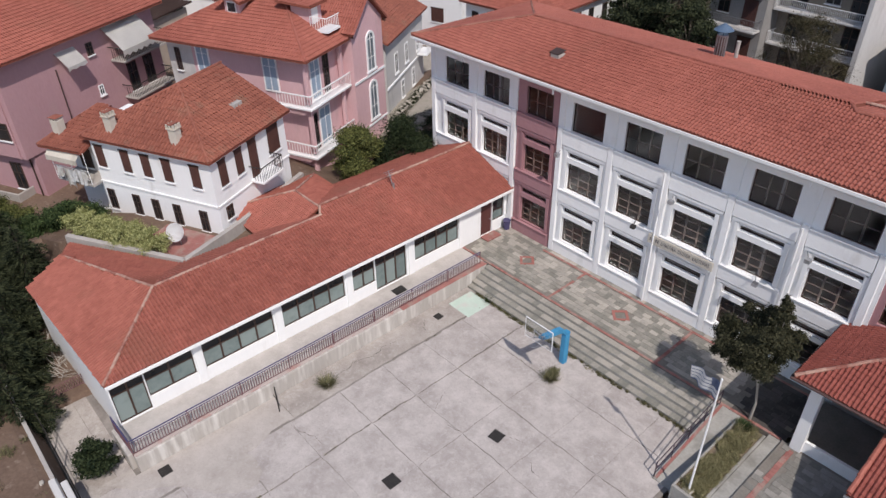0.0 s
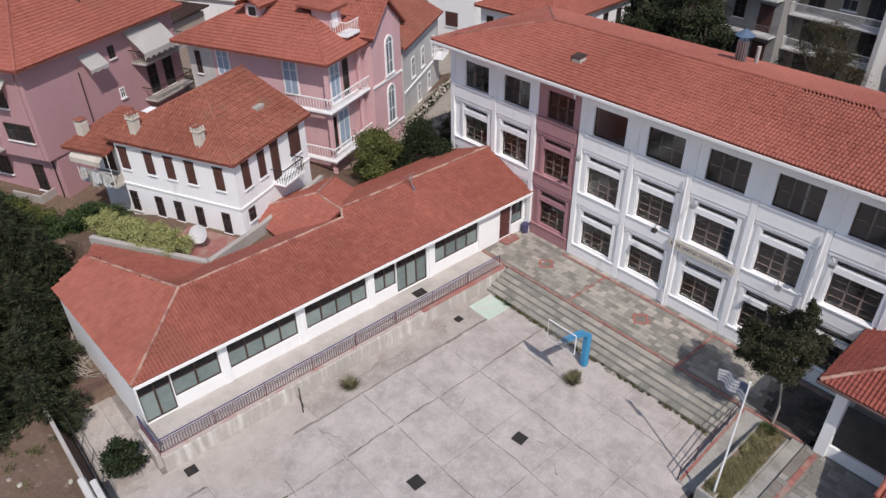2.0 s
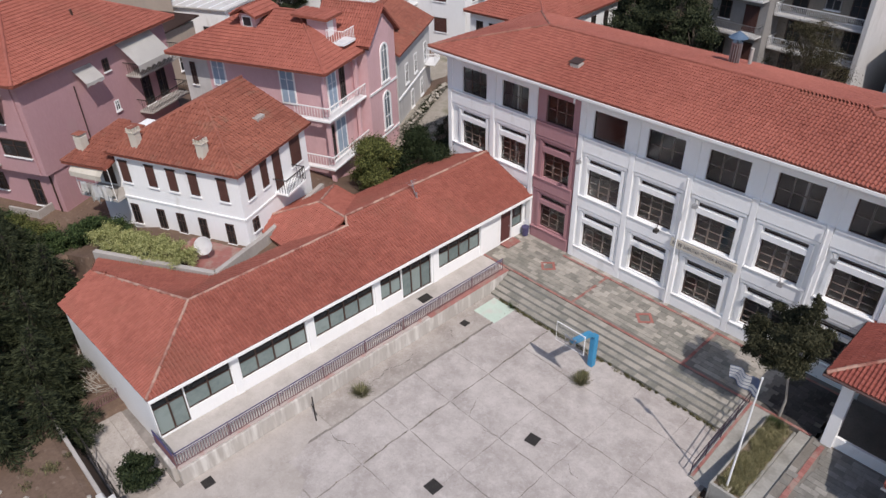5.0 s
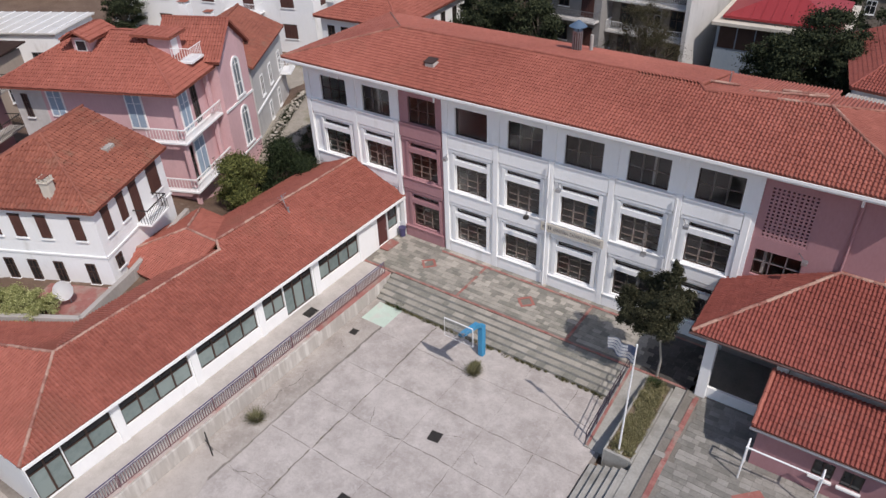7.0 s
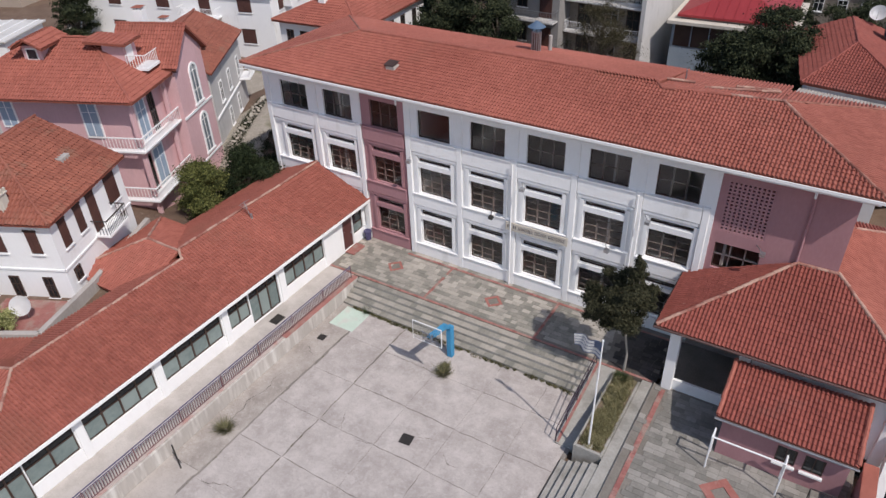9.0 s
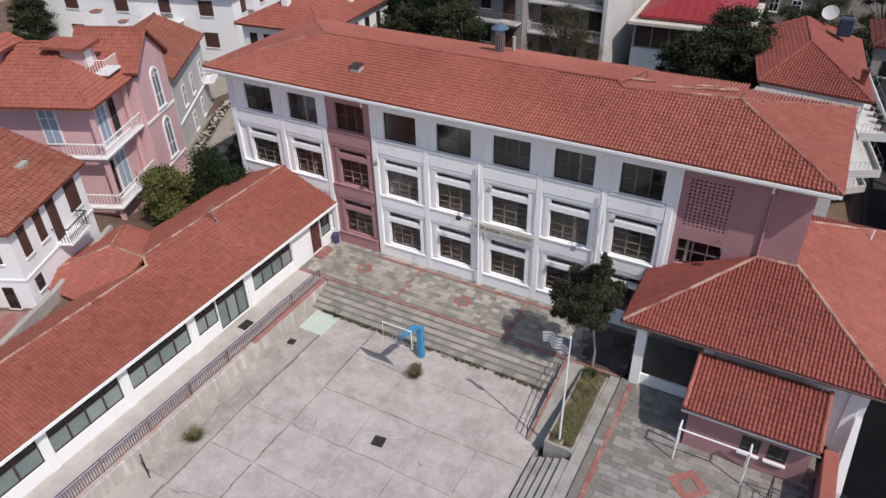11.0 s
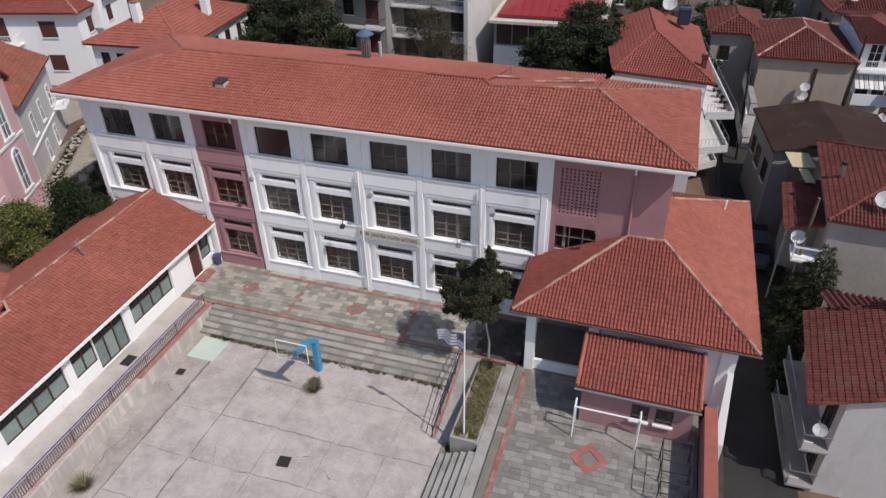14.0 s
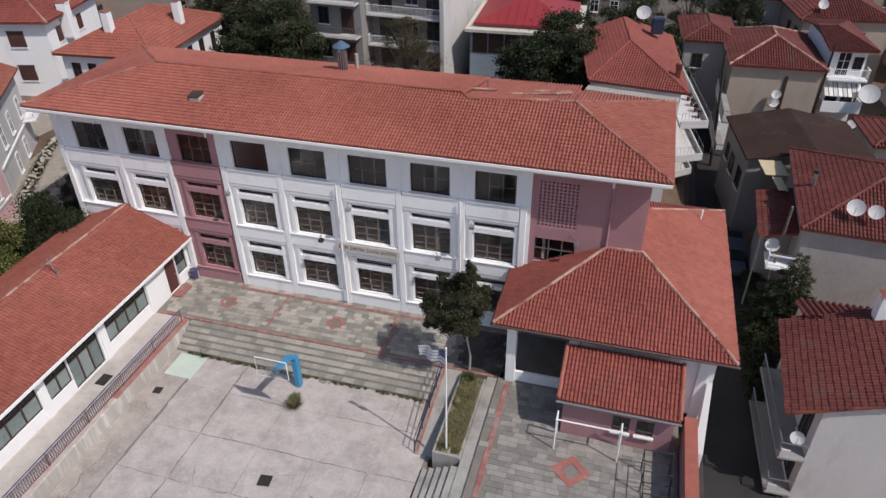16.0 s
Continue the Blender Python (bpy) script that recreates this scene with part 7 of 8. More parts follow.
br = House("brown_roofed_house", "low house with a broad brown sheet roof", 29.93, 18.01, 7.7, 0.25, 8.8, 0.45, 7.4, -3, 3.9, DULLGREY)
br_g = bmesh.new()
polys, _c = hip_polys(0.0, 9.1, 0.0, 7.7, 4.05, 0.2, "y", ("gable", "gable"))
bm = bmesh.new()
for p in polys:
    prism(bm, p, 0.15)
part("roof", bm, BROWNROOF, br.ob, "dark brown sheet roof")
vs = [[br_g.verts.new((x, yy, z)) for x, z in ((0.25, 3.8), (8.8, 3.8), (8.8, 3.95), (4.55, 4.78), (0.25, 3.95))] for yy in (0.45, 7.4)]
br_g.faces.new(vs[0])
br_g.faces.new(vs[1][::-1])
for k in range(5):
    br_g.faces.new((vs[0][k], vs[1][k], vs[1][(k + 1) % 5], vs[0][(k + 1) % 5]))
part("gable", br_g, DULLGREY, br.ob)
br.windows("W", (1.8, 4.2), 0.9, 1.1, 1.5, "dark")
br.window("W", 6.0, 1.2, 0.8, 1.2, "dark")
part("yellow_awning", boxes((0.75, 2.3, -2.3, -0.05, 4.0, 4.06), (1.2, 1.8, -4.2, -2.303, 3.86, 3.92)), YELLOW, br.ob, "pale yellow sheet awning")
rh = House("red_roofed_house", "house with a dark red hip roof and raw cement wall", 32.0, 7.4, -3, 0.3, 10.5, 0.3, 10.6, -3, 4.9, STUCCO)
rh.roof(0.35, 5.0, 0.38, "y", tile=TILE_DARK, scale=0.8, cap=TILE_DARK)
fl = part("chimney", tubes(0.13, ((0.9, 4.9, 5.2), (0.84, 4.84, 6.3))), METAL, rh.ob, "grey metal flue")
part("flue_cap", tubes(0.17, ((0.84, 4.84, 6.38), (0.84, 4.84, 6.5)), ((0.84, 4.84, 6.3), (0.84, 4.84, 6.38))), BLACK, fl, "sooty flue cap")
dish(rh.ob, 2.6, 1.1, 6.2, 0.5)
dish(rh.ob, 3.6, 0.9, 6.2, 0.42)
part("lean_to", boxes((-1.3, 0.28, 3.2, 7.3, -3, 3.1), (-1.75, -1.65, 1.7, 1.8, -3, 3.1)), DULLGREY, rh.ob)
roof(rh.ob, [[(-1.9, 7.5, 3.15), (-1.9, 1.6, 3.15), (0.25, 1.6, 3.7), (0.25, 7.5, 3.7)]], [], TILE_DARK, scale=0.9)
part("terrace_balcony", boxes((-1.3, 0.29, -0.1, 1.65, 1.9, 2.05), (-1.3, 0.29, -0.1, -0.04, 2.85, 2.95), (-1.3, -1.24, -0.04, 1.65, 2.85, 2.95), (-1.3, -1.24, -0.1, -0.04, 2.05, 2.85)), PAINT, rh.ob)
dish(rh.ob, -1.15, 0.6, 3.2, 0.42)
nb = House("street_house", "house with dark red tiled roof and pale gable wall", 30.1, -6.4, 2, 1.45, 11.0, 0.25, 6.4, -3, 3.4, GREYWHITE)
roof(nb.ob, [[(0.52, 6.7, 3.5), (-0.14, -0.05, 3.5), (5.66, -0.05, 5.6), (6.32, 6.7, 5.6)], [(11.6, -0.05, 3.5), (11.6, 6.7, 3.5), (6.32, 6.7, 5.6), (5.66, -0.05, 5.6)]], [((5.66, 0, 5.65), (6.32, 6.7, 5.65))], TILE_DARK, TILE_DARK, scale=0.8)
bm = bmesh.new()
for yy in (0.25, 6.2):
    vs = [[bm.verts.new((x, yy + dy, z)) for x, z in ((1.45, 3.4), (11.0, 3.4), (11.0, 3.6), (5.8, 5.42), (1.45, 3.85))] for dy in (0, 0.2)]
    bm.faces.new(vs[0])
    bm.faces.new(vs[1][::-1])
    for k in range(5):
        bm.faces.new((vs[0][k], vs[1][k], vs[1][(k + 1) % 5], vs[0][(k + 1) % 5]))
part("gable", bm, GREYWHITE, nb.ob)
for z in (-1.9, 0.6):
    bal = part("balcony", boxes((0.22, 1.44, 0.05, 6.2, z - 0.14, z)), DULLGREY, nb.ob, bevel=0.02)
    part("handrail", boxes((0.22, 0.28, 0.05, 6.2, z + 0.9, z + 0.95), (0.28, 1.44, 0.05, 0.1, z + 0.9, z + 0.95)), METAL, bal)
    part("end_parapet", boxes((0.3, 0.7, 0.06, 0.12, z, z + 0.5)), GREYWHITE, bal)
    bar = mesh_of(boxes((-0.01, 0.01, -0.01, 0.01, 0.0, 0.9)), "baluster", METAL)
    for k in range(34):
        shared("baluster", bar, bal, pose(0.26, 0.1 + 0.18 * k, z))
    nb.windows("W", (1.5, 4.5), z + 0.1, 1.0, 2.1, "dark")
dish(nb.ob, 0.9, 0.45, 1.6, 0.32)
nb.chimney(4.6, 6.0, 4.6, 6.2, 0.3, WHITE)
part("back_lean_to", boxes((1.8, 7.0, 6.42, 8.4, -3, 3.4)), CEMENT, nb.ob)
roof(nb.ob, [[(7.2, 8.6, 3.5), (1.6, 8.6, 3.5), (1.6, 6.45, 4.2), (7.2, 6.45, 4.2)]], [], TILE_DARK, scale=1.3)

# more roofs of the town
for n_, (x, y, rot, w, d, ze, wm, tm, ax) in enumerate((
        (25.2, 38.5, 3, 5.0, 8, 6.0, CEMENT, TILE_DARK, "y"), (39.6, 24.0, 5, 4.4, 5.6, 3.4, CEMENT, TILE_DARK, "y"), (36.5, 46.5, 8, 9, 8, 6.5, BEIGE, TILE_DARK, "x"), (46.5, 38.0, 6, 9, 9, 5.5, GREYWHITE, TILE_DARK, "y"),
        (44.0, 22.5, 2, 9, 9, 4.0, WHITE, TILE_DARK, "y"), (49.0, 50.5, 4, 11, 9, 6.5, BEIGE, TILE_DARK, "x"), (27.5, 54.0, 0, 10, 9, 6.5, CEMENT, TILE_DARK, "x"),
        (14.0, 52.0, 0, 9, 9, 7, DULLBEIGE, TILE_DARK, "x"), (40.0, 62.0, 0, 12, 9, 7, BEIGE, TILE, "x"), (57.0, 30.0, 0, 9, 12, 5, BEIGE, TILE_DARK, "y"), (22.0, 66.0, 0, 12, 9, 8, CEMENT, TILE, "x"),
        (-20.0, 46.0, 0, 12, 10, 10, DULLBEIGE, TILE, "x"), (-42.0, 40.0, 0, 14, 10, 11, BEIGE, TILE, "x"), (-84.0, 14.0, 20, 12, 12, 9, BEIGE, TILE, "y"), (-60.0, -16.0, 20, 12, 12, 12, BEIGE, TILE, "y"), (60.0, 62.0, 0, 12, 10, 7, BEIGE, TILE_DARK, "x"))):
    hs = House("town_house", "rendered town house with a red tiled hip roof", x, y, rot, 0.3, w - 0.3, 0.3, d - 0.3, -3, ze - 0.1, wm)
    hs.ob["group"] = "houses of the town"
    hs.roof(0.4, ze, 0.4, ax, tile=tm, scale=1.05, cap=tm)
    hs.windows("S", [1.6 + 2.2 * k for k in range(int((w - 1.5) / 2.2))], ze - 2.6, 0.9, 1.3, ("dark", "white", "shutter")[n_ % 3])
    hs.windows("W", [1.8 + 2.4 * k for k in range(int((d - 1.5) / 2.4))], ze - 2.6, 0.9, 1.3, ("dark", "white", "shutter")[n_ % 3])
    if n_ in (2, 5, 6):
        dish(hs.ob, 2.0, 1.0, ze + 1.2, 0.5)

# ---- garden, walls and planting beside the wing ----
gw = thing("garden_wall", "weathered grey garden wall above the tiled wing", "wall", kind="structure")
for (ax, ay), (bx, by) in (((-17.2, -23.55), (-10.2, -19.6)), ((-10.2, -19.6), (-11.6, -15.6)), ((-11.6, -15.6), (-14.4, -9.5))):
    d = Vector((bx - ax, by - ay, 0))
    ob = part("wall", boxes((0, d.length, -0.15, 0.15, -1.0, 3.62)), CEMENT, gw, bevel=0.02)
    ob.matrix_basis = pose(ax, ay, 0, 0, 0, math.degrees(math.atan2(d.y, d.x)))
pt = tagged(part("patio", boxes((-3.6, 0.8, -2.2, 0.3, 2.7, 3.02)), REDLINE), "terracotta tiled garden patio by the white house", "patio", kind="structure")
pt.matrix_basis = pose(-11.9, -17.2, 0, 0, 0, 25)
for k in range(7):
    t_ = k / 6
    b_ = bush("hedge", "clipped yellow-green hedge on the garden wall", -18.0 + 5.0 * t_, -22.75 + 2.55 * t_, 2.9, 1.05, 2.0, HEDGE, 60 + k, 9000, 0.05, "hedge")
    b_["group"] = "garden hedge"
dishg = thing("satellite_dish", "large white satellite dish standing in the garden", "satellite dish", pose(-12.6, -18.9, 3.4))
part("reflector", bmesh_dish(0.55), PAINT, dishg).matrix_basis = pose(0, 0, 0.5, 60, 0, 40)
part("mast", tubes(0.04, ((0, 0.1, -0.4), (0, 0.1, 0.5))), METAL, dishg)
bush("bush", "dark green shrub in the garden", -18.9, -21.7, 2.9, 1.1, 1.5, LEAF, 71, 9000, 0.06)
bush("bush", "dark green shrub in the garden", -20.4, -23.0, 2.7, 1.2, 1.5, LEAF, 72, 9000, 0.06)
for k, (x, y, rz) in enumerate(((-20.9, -21.9, 2.4), (-22.0, -22.9, 2.2), (-21.6, -23.6, 2.4), (-19.6, -22.4, 2.0))):
    bush("bush", "dense dark shrub between the two houses", x, y, ground_height(x, y) - 0.1, 1.0, rz, (LEAF_DARK, LEAF)[k % 2], 190 + k, 9000, 0.06)["group"] = "shrubs between the houses"
bush("bush", "large yellow-green bush beside the villa", -14.3, -4.9, 0.9, 2.3, 6.0, BUSHLEAF, 73, 40000, 0.075)
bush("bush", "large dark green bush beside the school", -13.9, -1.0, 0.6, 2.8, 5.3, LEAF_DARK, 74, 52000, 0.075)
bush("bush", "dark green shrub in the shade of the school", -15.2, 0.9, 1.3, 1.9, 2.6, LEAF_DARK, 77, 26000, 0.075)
bush("bush", "round dark green bush at the corner of the railing", -3.7, -27.7, -0.95, 1.0, 2.1, LEAF_DARK, 75, 16000, 0.07)
for k, (x, y, z, h, cr) in enumerate(((-18.6, -25.9, 0.3, 4.4, 1.7), (-15.6, -28.0, -0.5, 4.6, 1.9), (-12.6, -28.6, -0.6, 4.2, 1.7), (-8.5, -29.6, -0.9, 4.0, 1.9), (-11.4, -29.2, -0.9, 4.6, 1.8), (-20.4, -27.2, 0.8, 4.8, 2.3), (-16.6, -29.8, -0.4, 5.8, 2.4), (-12.4, -31.2, 0.2, 5.8, 2.3), (-23.6, -26.9, 1.4, 4.0, 2.2), (-21.2, -30.6, 0.9, 6.0, 2.6), (-8.8, -32.0, 0.4, 4.6, 2.0))):
    fir("conifer", "dark green conifer at the edge of the yard", x, y, z, h, cr, NEEDLE, 80 + k)["group"] = "trees beside the wing"
for k, (x, y, rx, rz) in enumerate(((-22.4, -24.6, 1.3, 2.2), (-24.6, -24.9, 1.4, 2.0), (-23.6, -26.0, 1.4, 2.4), (-21.0, -24.2, 1.3, 2.4), (-26.8, -25.8, 1.5, 2.0), (-29.0, -26.6, 1.6, 2.0), (-25.8, -27.6, 1.5, 2.6))):
    bush("bush", "loose green shrub at the foot of the rose house", x, y, ground_height(x, y) - 0.1, rx, rz, (LEAF, BUSHLEAF, LEAF)[k % 3], 160 + k, 14000, 0.055)["group"] = "shrubs below the rose house"
for k, (x, y, h, cr) in enumerate(((-15.0, 26.5, 10.5, 2.2), (-11.0, 27.0, 12.0, 3.2), (-8.2, 26.0, 9.5, 2.4), (12.4, 26.0, 9.6, 2.8), (15.2, 26.6, 12.0, 3.4), (17.0, 25.4, 10.0, 2.4), (13.9, 25.2, 10.6, 2.6), (-13.0, 25.6, 9.5, 2.4), (-52.5, 12.5, 9.5, 2.2), (-19.0, 34.0, 11.0, 2.8), (-24.5, 37.0, 11.5, 3.0))):
    tree("pine_tree", "tall dark pine behind the school", x, y, -1.0, h, cr, NEEDLE, 100 + k, 0.22, 0.25, 44000, 0.1, boughs=110)["group"] = "pines behind the school"
tree("bare_tree", "sparse brownish tree before the apartment block", 1.6, 26.0, -1.0, 11.0, 3.0, BROWNLEAF, 120, 0.2, 0.25, 42000, 0.05, boughs=120)
fir("street_tree", "dark evergreen tree on the street", 32.0, 5.6, -2.2, 6.6, 2.3, NEEDLE, 121)
for k, (x, y, rx, rz) in enumerate(((42.4, 33.2, 1.7, 3.4), (44.8, 35.6, 2.0, 4.2), (42.6, 30.9, 1.4, 2.4), (47.0, 33.4, 1.9, 3.2))):
    bush("bush", "dark green garden bush between the houses", x, y, -1.2, rx, rz, LEAF_DARK, 140 + k, 7000, 0.13)["group"] = "bushes between the houses"
for k, (x, y, h, cr) in enumerate(((17.5, 42.5, 9.5, 2.8), (21.0, 43.5, 10.0, 3.0), (26.0, 49.5, 10.5, 3.2), (31.5, 52.0, 9.5, 3.2), (13.0, 45.5, 10.5, 3.0), (24.0, 42.5, 8.0, 2.4))):
    tree("pine_tree", "tall dark pine between the houses", x, y, -2.0, h, cr, NEEDLE, 170 + k, 0.2, 0.2, 26000, 0.09)["group"] = "pines between the houses"
tree("tree", "dark leafy tree behind the corner house", 24.0, 35.6, -2.0, 9.0, 2.2, LEAF_DARK, 150, 0.18, 0.2, 16000, 0.12)
for k, (x, y, rx, rz) in enumerate(((30.7, 2.8, 1.1, 2.6), (30.6, 0.8, 1.0, 2.2), (31.2, 8.4, 1.1, 3.0), (31.0, 10.6, 0.9, 2.6))):
    bush("bush", "dark shrub at the edge of the street", x, y, -2.3, rx, rz, NEEDLE, 123 + k, 12000, 0.06)["group"] = "shrubs along the street"
bm = bmesh.new()
tube(bm, (31.2, 8.0, -2.3), (31.3, 8.0, 6.0), 0.11, 0.08)
tagged(part("utility_pole", bm, BARK), "wooden utility pole on the street", "utility pole", "utility poles")
for p, q in (((29.0, 29.4, -2.3), (28.2, 29.4, 8.2)), ((36.95, 33.6, -2.3), (37.1, 33.6, 8.1))):
    bm = bmesh.new()
    tube(bm, p, q, 0.13, 0.09)
    tagged(part("utility_pole", bm, DARKBARK), "dark wooden utility pole leaning over the street", "utility pole", "utility poles")
# fence and bank at the near corner
fw = thing("corner_wall", "low concrete wall with white pillars at the yard corner", "wall", kind="structure")
part("wall", boxes((-12.0, -2.95, -29.62, -29.44, -1.2, 0.8)), CEMENT, fw, bevel=0.02)
part("wall", boxes((-2.95, 0.5, -29.75, -29.4, -1.2, 0.62)), CEMENT, fw, bevel=0.02)
for x0, x1, y0 in ((-2.95, -1.5, -29.72), (-2.5, -1.0, -29.36)):
    part("coping_slab", boxes((x0, x1, y0, y0 + 0.27, 0.55, 0.74)), GREYWHITE, fw, bevel=0.03)
# Not a dug channel: a dark strip put in as the wall's shadow.
tagged(part("ditch", boxes((-12.0, -1.2, -29.43, -29.0, -1.2, -0.88)), JOINT_SHADE), "narrow dark strip for the wall's shadow, between the wall and the fence", "ditch", kind="structure")
wf = thing("wire_fence", "dark wire fence along the yard corner", "fence")
for k in range(8):
    part("post", tubes(0.03, ((-11.8 + 1.4 * k, -28.95, -0.9), (-11.8 + 1.4 * k, -28.95, 0.55))), BLACK, wf)
for k in range(7):
    for z0, z1 in ((-0.45, -0.4), (0.02, 0.06), (0.5, 0.45)):
        part("wire", tubes(0.016, ((-11.8 + 1.4 * k, -28.95, z0), (-11.1 + 1.4 * k, -28.95, z1 - 0.05)), ((-11.1 + 1.4 * k, -28.95, z1 - 0.05), (-10.4 + 1.4 * k, -28.95, z0))), BLACK, wf)

# pale slope with a rubble wall between the villa, the grey house and the school
def draped(name, line, width, mat, label, lift=0.04):
    """A strip laid over the ground along a line."""
    V, F = [], []
    pts = [Vector(p) for p in line]
    rows = []
    for a, b in zip(pts, pts[1:]):
        for k in range(8):
            rows.append((a.lerp(b, k / 8), (b - a).normalized()))
    r = random.Random(len(rows))
    for p, d in rows:
        for s in (-1, -0.5, 0, 0.5, 1):
            q = p + Vector((-d.y, d.x)) * (s * width / 2 * r.uniform(0.9, 1.1))
            V.append((q.x, q.y, ground_height(q.x, q.y) + lift))
    for i in range(len(rows) - 1):
        for j in range(4):
            F.append((5 * i + j, 5 * i + j + 1, 5 * i + j + 6, 5 * i + j + 5))
    return tagged(new(name, raw_mesh(name, V, F, mat)), label, "path", kind="structure")


draped("lane", ((-47.0, 12.0), (-54.0, 16.0), (-60.0, 21.0), (-66.0, 28.0)), 8.0, KERB, "pale concrete lane behind the villa")
draped("dirt_path", ((-18.2, 0.4), (-21.2, 4.6), (-25.6, 12.0), (-31.0, 19.6), (-38.0, 27.0)), 5.0, RUBBLE, "pale stony slope beside the grey house")
rb = thing("rubble_wall", "low overgrown dry-stone wall on the slope behind the school", "wall", kind="structure")
rr = random.Random(61)
stones = []
for k in range(4):
    bm = bmesh.new()
    bmesh.ops.create_icosphere(bm, subdivisions=1, radius=0.13)
    for v in bm.verts:
        v.co = Vector((v.co.x * 1.25, v.co.y, v.co.z * 0.75)) * rr.uniform(0.75, 1.15)
    stones.append(mesh_of(bm, "stone", RUBBLE))
for k in range(170):
    t_ = rr.random()
    x, y = -19.6 - 5.0 * t_ + rr.uniform(-0.25, 0.25), 2.4 + 9.3 * t_ + rr.uniform(-0.3, 0.3)
    shared("stone", stones[k % 4], rb, pose(x, y, ground_height(x, y) + rr.choice((0.1, 0.3, 0.5)), rr.uniform(0, 40), 0, rr.uniform(0, 360)))
blades("slope_weeds", "dark scrub along the rubble wall", [(-19.8 - 5.0 * t_ / 40, 2.5 + 9.3 * t_ / 40, ground_height(-19.8 - 5.0 * t_ / 40, 2.5 + 9.3 * t_ / 40), 0.5, rr.uniform(0.3, 0.7), 120) for t_ in range(40)], LEAF_DARK, 62)
# Dark weeds spread over the school's shadow area to deepen it by colour.
wr = random.Random(66)
shade = [(wr.uniform(-19.6, -12.6), wr.uniform(0.5, 8.5)) for _ in range(260)]
blades("shade_weeds", "dark weeds added to deepen the shade at the end of the school", [(x, y, ground_height(x, y), 0.4, wr.uniform(0.15, 0.35), 60) for x, y in shade if x > -19.4 - 0.45 * (y - 2.0)], LEAF_DARK, 67)
pile = thing("brushwood", "heap of grey cut branches beside the wing", "brushwood", pose(-12.6, -26.9, -1.0), kind="stuff")
bm = bmesh.new()
for k in range(60):
    a, b = rr.uniform(0, 6.28), rr.uniform(0.1, 0.7)
    p = Vector((rr.uniform(-1.8, 1.8), rr.uniform(-0.5, 0.5), rr.uniform(0.05, 0.5)))
    tube(bm, p, p + Vector((math.cos(a) * 1.3, math.sin(a) * 0.7, b)), 0.025, 0.008, 5)
part("branches", bm, PALEBARK, pile)["kind"] = "stuff"
lg = thing("low_fence", "low rusty iron fence beside the end of the wing", "fence")
for k in range(12):
    part("upright", tubes(0.018, ((-9.6, -26.4 - 0.13 * k, -0.9), (-9.6, -26.4 - 0.13 * k, 0.0))), RUST, lg)
for z in (-0.65, -0.1):
    part("bar", tubes(0.02, ((-9.6, -26.35, z), (-9.6, -27.9, z))), RUST, lg)

# stones and dry weeds on the bank at the corner
blades("bank_weeds", "sparse dry weeds on the earth bank", [(rr.uniform(-12.0, 0.5), rr.uniform(-33.5, -29.8), ground_height(-6.0, -31.0), rr.uniform(0.1, 0.4), rr.uniform(0.1, 0.3), rr.randint(30, 120)) for _ in range(60)], WEED, 64)
bs_ = thing("stones", "loose pale stones on the earth bank", "stones", kind="stuff")
for k in range(14):
    x, y = rr.uniform(-11.0, 0.5), rr.uniform(-33.5, -29.9)
    shared("stone", stones[k % 4], bs_, pose(x, y, ground_height(x, y) + 0.02, rr.uniform(0, 40), 0, rr.uniform(0, 360)))


# ---- pieces: paving slabs, red bands, roof tiles of the outbuilding ----
def in_any(x, y, zones):
    return any(a - 0.1 < x < b + 0.1 and c - 0.1 < y < d + 0.1 for a, b, c, d in zones)


def paving(parent, x0, x1, y0, y1, z, seed, zones, limit, single=PAVE_PIECE, joined=PAVE):
    """Rows of oblong slate slabs; the first ones single objects, the rest joined."""
    r = random.Random(seed)
    meshes = [mesh_of(boxes((-w / 2, w / 2, -0.149, 0.149, 0, 0.03)), "slab", single, 0.006) for w in (0.3, 0.46, 0.62)]
    widths = (0.3, 0.46, 0.62)
    rest, n = bmesh.new(), 0
    y = y0 + 0.155
    while y < y1 - 0.13:
        x = x0 - r.uniform(0, 0.3)
        while x < x1:
            k = r.choice((0, 1, 1, 2))
            w = widths[k]
            cx = x + w / 2
            if cx - w / 2 > x0 - 0.02 and cx + w / 2 < x1 + 0.02 and not in_any(cx, y, zones):
                dz = r.uniform(-0.004, 0.004)
                if n < limit:
                    shared("slab", meshes[k], parent, pose(cx, y, z - 0.03 + dz, 0, 0, r.uniform(-0.5, 0.5)))
                    n += 1
                else:
                    box(rest, cx - w / 2, cx + w / 2, y - 0.149, y + 0.149, z - 0.03 + dz, z + dz)
            x += w + 0.012
        y += 0.309
    ob = part("slabs", rest, joined, parent)
    ob["kind"] = "stuff"


def band(parent, x0, x1, y0, y1, z):
    """A red band of small bricks laid flush with the paving."""
    bm = bmesh.new()
    if x1 - x0 > y1 - y0:
        n = max(1, int((x1 - x0) / 0.21))
        for k in range(n):
            box(bm, x0 + (x1 - x0) * k / n + 0.004, x0 + (x1 - x0) * (k + 1) / n - 0.004, y0, y1, z - 0.03, z + 0.003)
    else:
        n = max(1, int((y1 - y0) / 0.21))
        for k in range(n):
            box(bm, x0, x1, y0 + (y1 - y0) * k / n + 0.004, y0 + (y1 - y0) * (k + 1) / n - 0.004, z - 0.03, z + 0.003)
    part("red_band", bm, REDLINE, parent, "red brick band")["kind"] = "stuff"


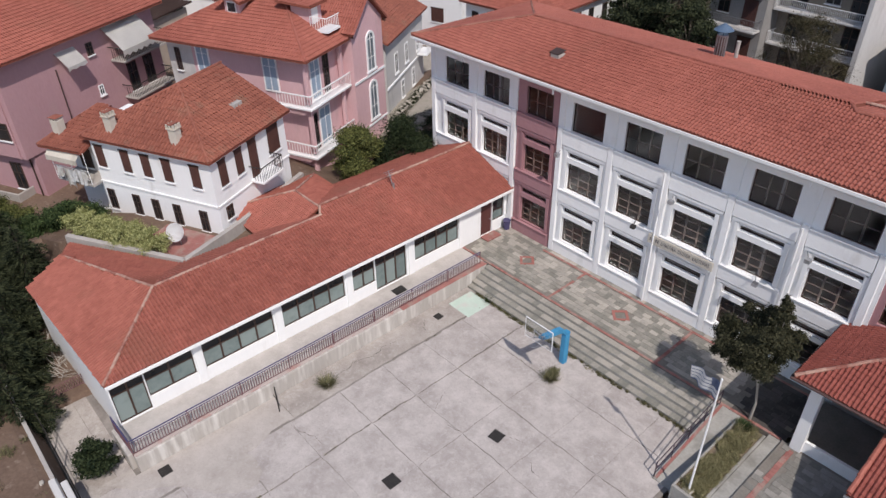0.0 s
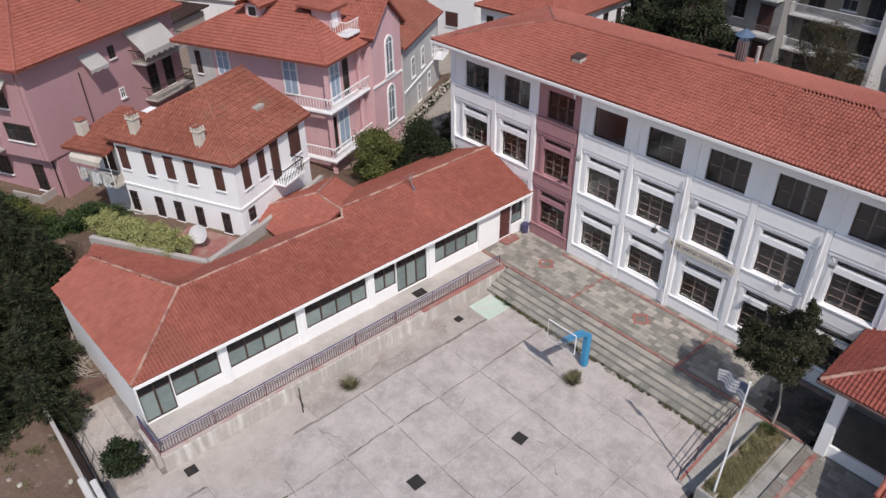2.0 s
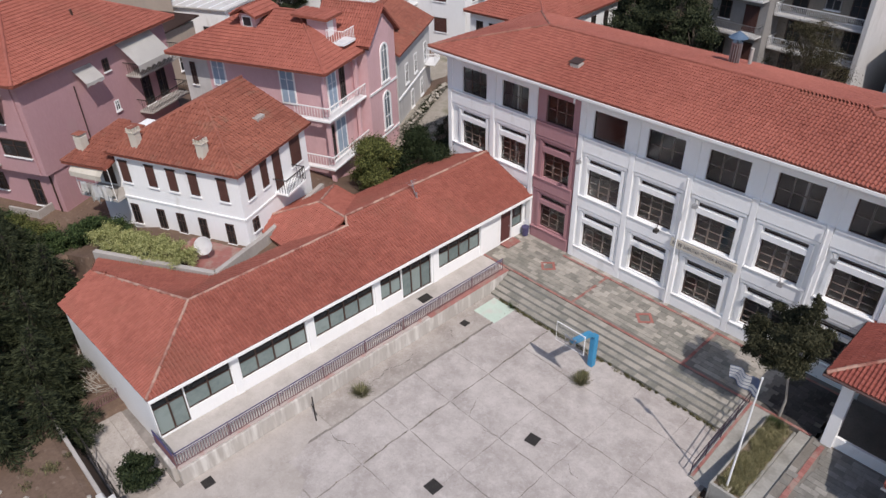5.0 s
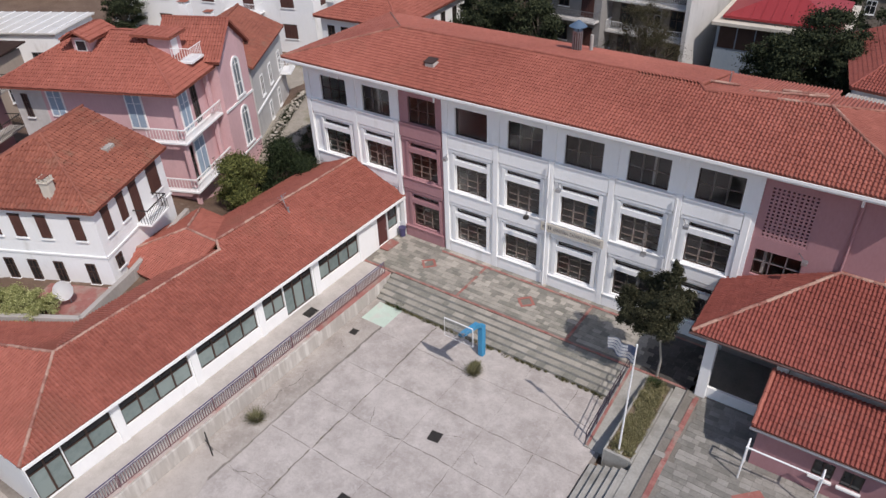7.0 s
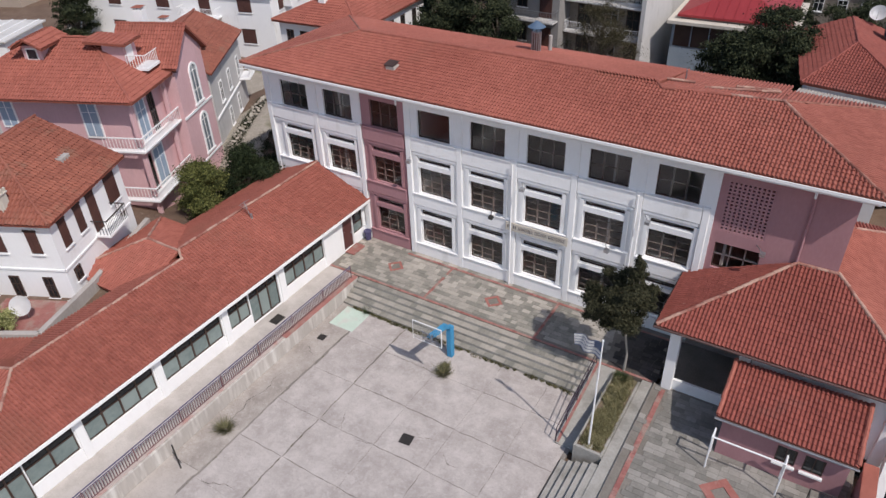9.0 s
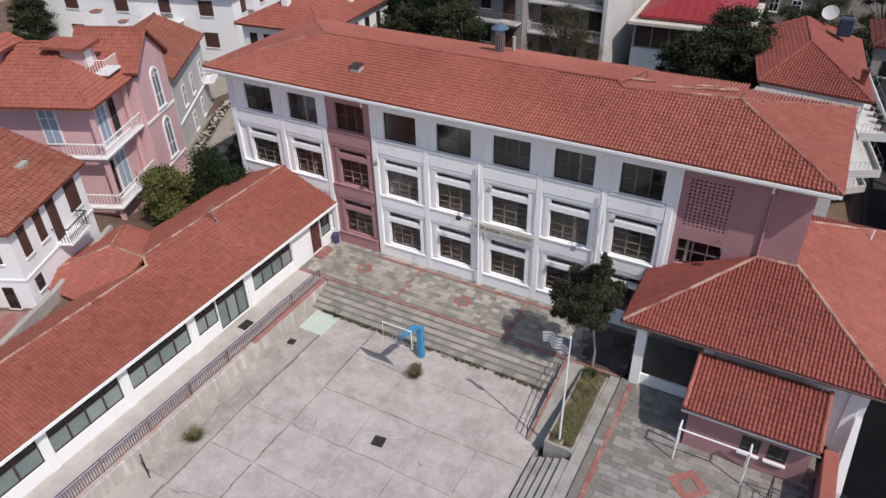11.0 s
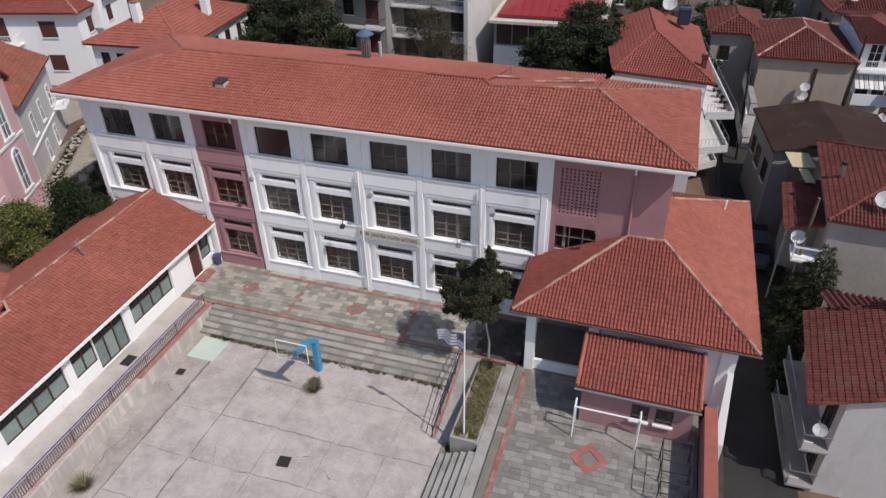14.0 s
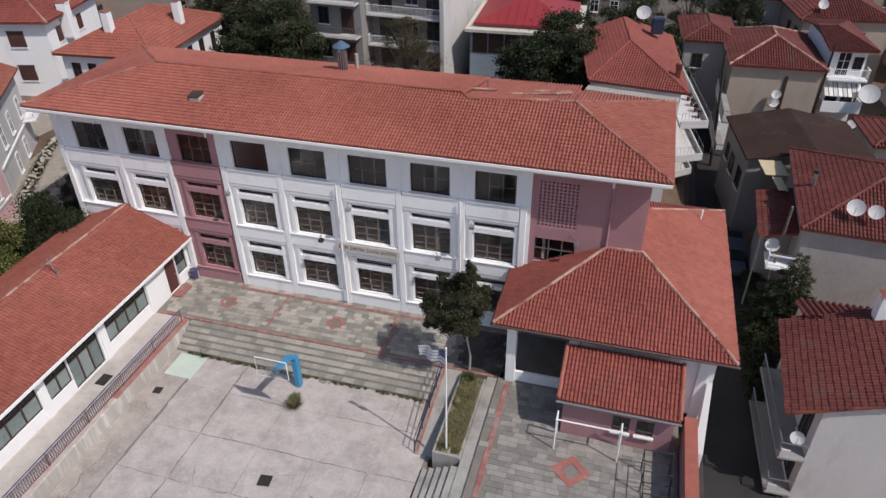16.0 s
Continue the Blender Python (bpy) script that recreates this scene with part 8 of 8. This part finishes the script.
def diamond(parent, x, y, z, s, t):
    bm = bmesh.new()
    for k in range(4):
        a0, a1 = math.pi / 2 * k, math.pi / 2 * (k + 1)
        q = [(x + c * math.cos(a), y + c * math.sin(a), z + 0.005) for a, c in ((a0, s), (a1, s), (a1, s - t), (a0, s - t))]
        prism(bm, q, 0.03)
    part("red_diamond", bm, REDBRICK, parent, "red brick diamond in the paving")


pv = thing("stone_paving", "grey-green slate paving with red brick bands and diamonds", "paving", kind="structure")
b1 = [(-4.6, 16.6, -4.14, -4.0), (-0.9, 16.6, -0.6, -0.44), (2.47, 2.63, -4.0, -0.6), (9.77, 9.93, -4.0, -0.6)]
for b_ in b1:
    band(pv, *b_, 0.0)
diamond(pv, -0.8, -2.15, 0.0, 0.62, 0.22)
diamond(pv, 6.37, -2.25, 0.0, 0.62, 0.22)
paving(pv, -4.6, 13.9, -4.14, -0.04, 0.0, 21, b1 + [(-1.15, -0.45, -2.5, -1.8), (6.0, 6.7, -2.6, -1.9)], 150)
# Passage slabs coloured darker than the terrace to deepen the annex's shade.
paving(thing("shade_toned_paving", "stone paving of the annex passage, its shade put into the colour", "paving", kind="structure"), 13.9, 16.95, -4.0, -0.04, 0.0, 23, b1, 0, PAVE_PIECE, SHADEPAVE)
pv2 = thing("stone_paving", "grey slate paving of the upper terrace with red bands", "paving", kind="structure")
b2 = [(17.12, 17.36, -21.0, -4.5)]
for b_ in b2:
    band(pv2, *b_, 0.14)
diamond(pv2, 21.22, -9.34, 0.14, 0.95, 0.5)
paving(pv2, 16.74, 25.95, -12.4, -4.3, 0.14, 22, b2 + [(20.7, 21.75, -9.9, -8.8)], 150, PAVE_GREY_PIECE, PAVE_GREY)
sr = random.Random(77)
treads = [mesh_of(boxes((-w / 2, w / 2, -0.19, 0.17, 0, 0.03)), "tread_slab", PAVE_PIECE, 0.006) for w in (0.4, 0.56, 0.7)]
for k in range(5):
    x, y = -2.17, -4.15 - 0.36 * k - 0.175
    while x < 13.55:
        j = sr.choice((0, 1, 1, 2))
        w = (0.4, 0.56, 0.7)[j]
        if x + w > 13.6:
            break
        shared("tread_slab", treads[j], steps, pose(x + w / 2, y + sr.uniform(-0.004, 0.004), -0.09 - 0.172 * k + sr.uniform(0, 0.004)))
        x += w + 0.01
tile_vs, tile_fs = tile_mesh_data()
piece = raw_mesh("roof_tile", [(a * 0.72, b_ * 0.72, c * 0.72) for a, b_, c in tile_vs], tile_fs, TILE_PIECE)
bm = bmesh.new()
prism(bm, HUT_ROOF, 0.14)
hr = part("roof", bm, DECK, hut)
p0, u, v, n, places = tile_places(HUT_ROOF, 0.72)
turn = Matrix((u, v, n)).transposed().to_4x4()
for a, b_ in places:
    shared("roof_tile", piece, hr, Matrix.Translation(p0 + u * a + v * b_) @ turn)
for x in (20.15, 25.65):
    part("verge_tiles", cap_mesh("verge_tiles", [((x, -7.4, 2.72), (x, -4.75, 3.78))], TILE, 0.1), None, hr)["kind"] = "stuff"
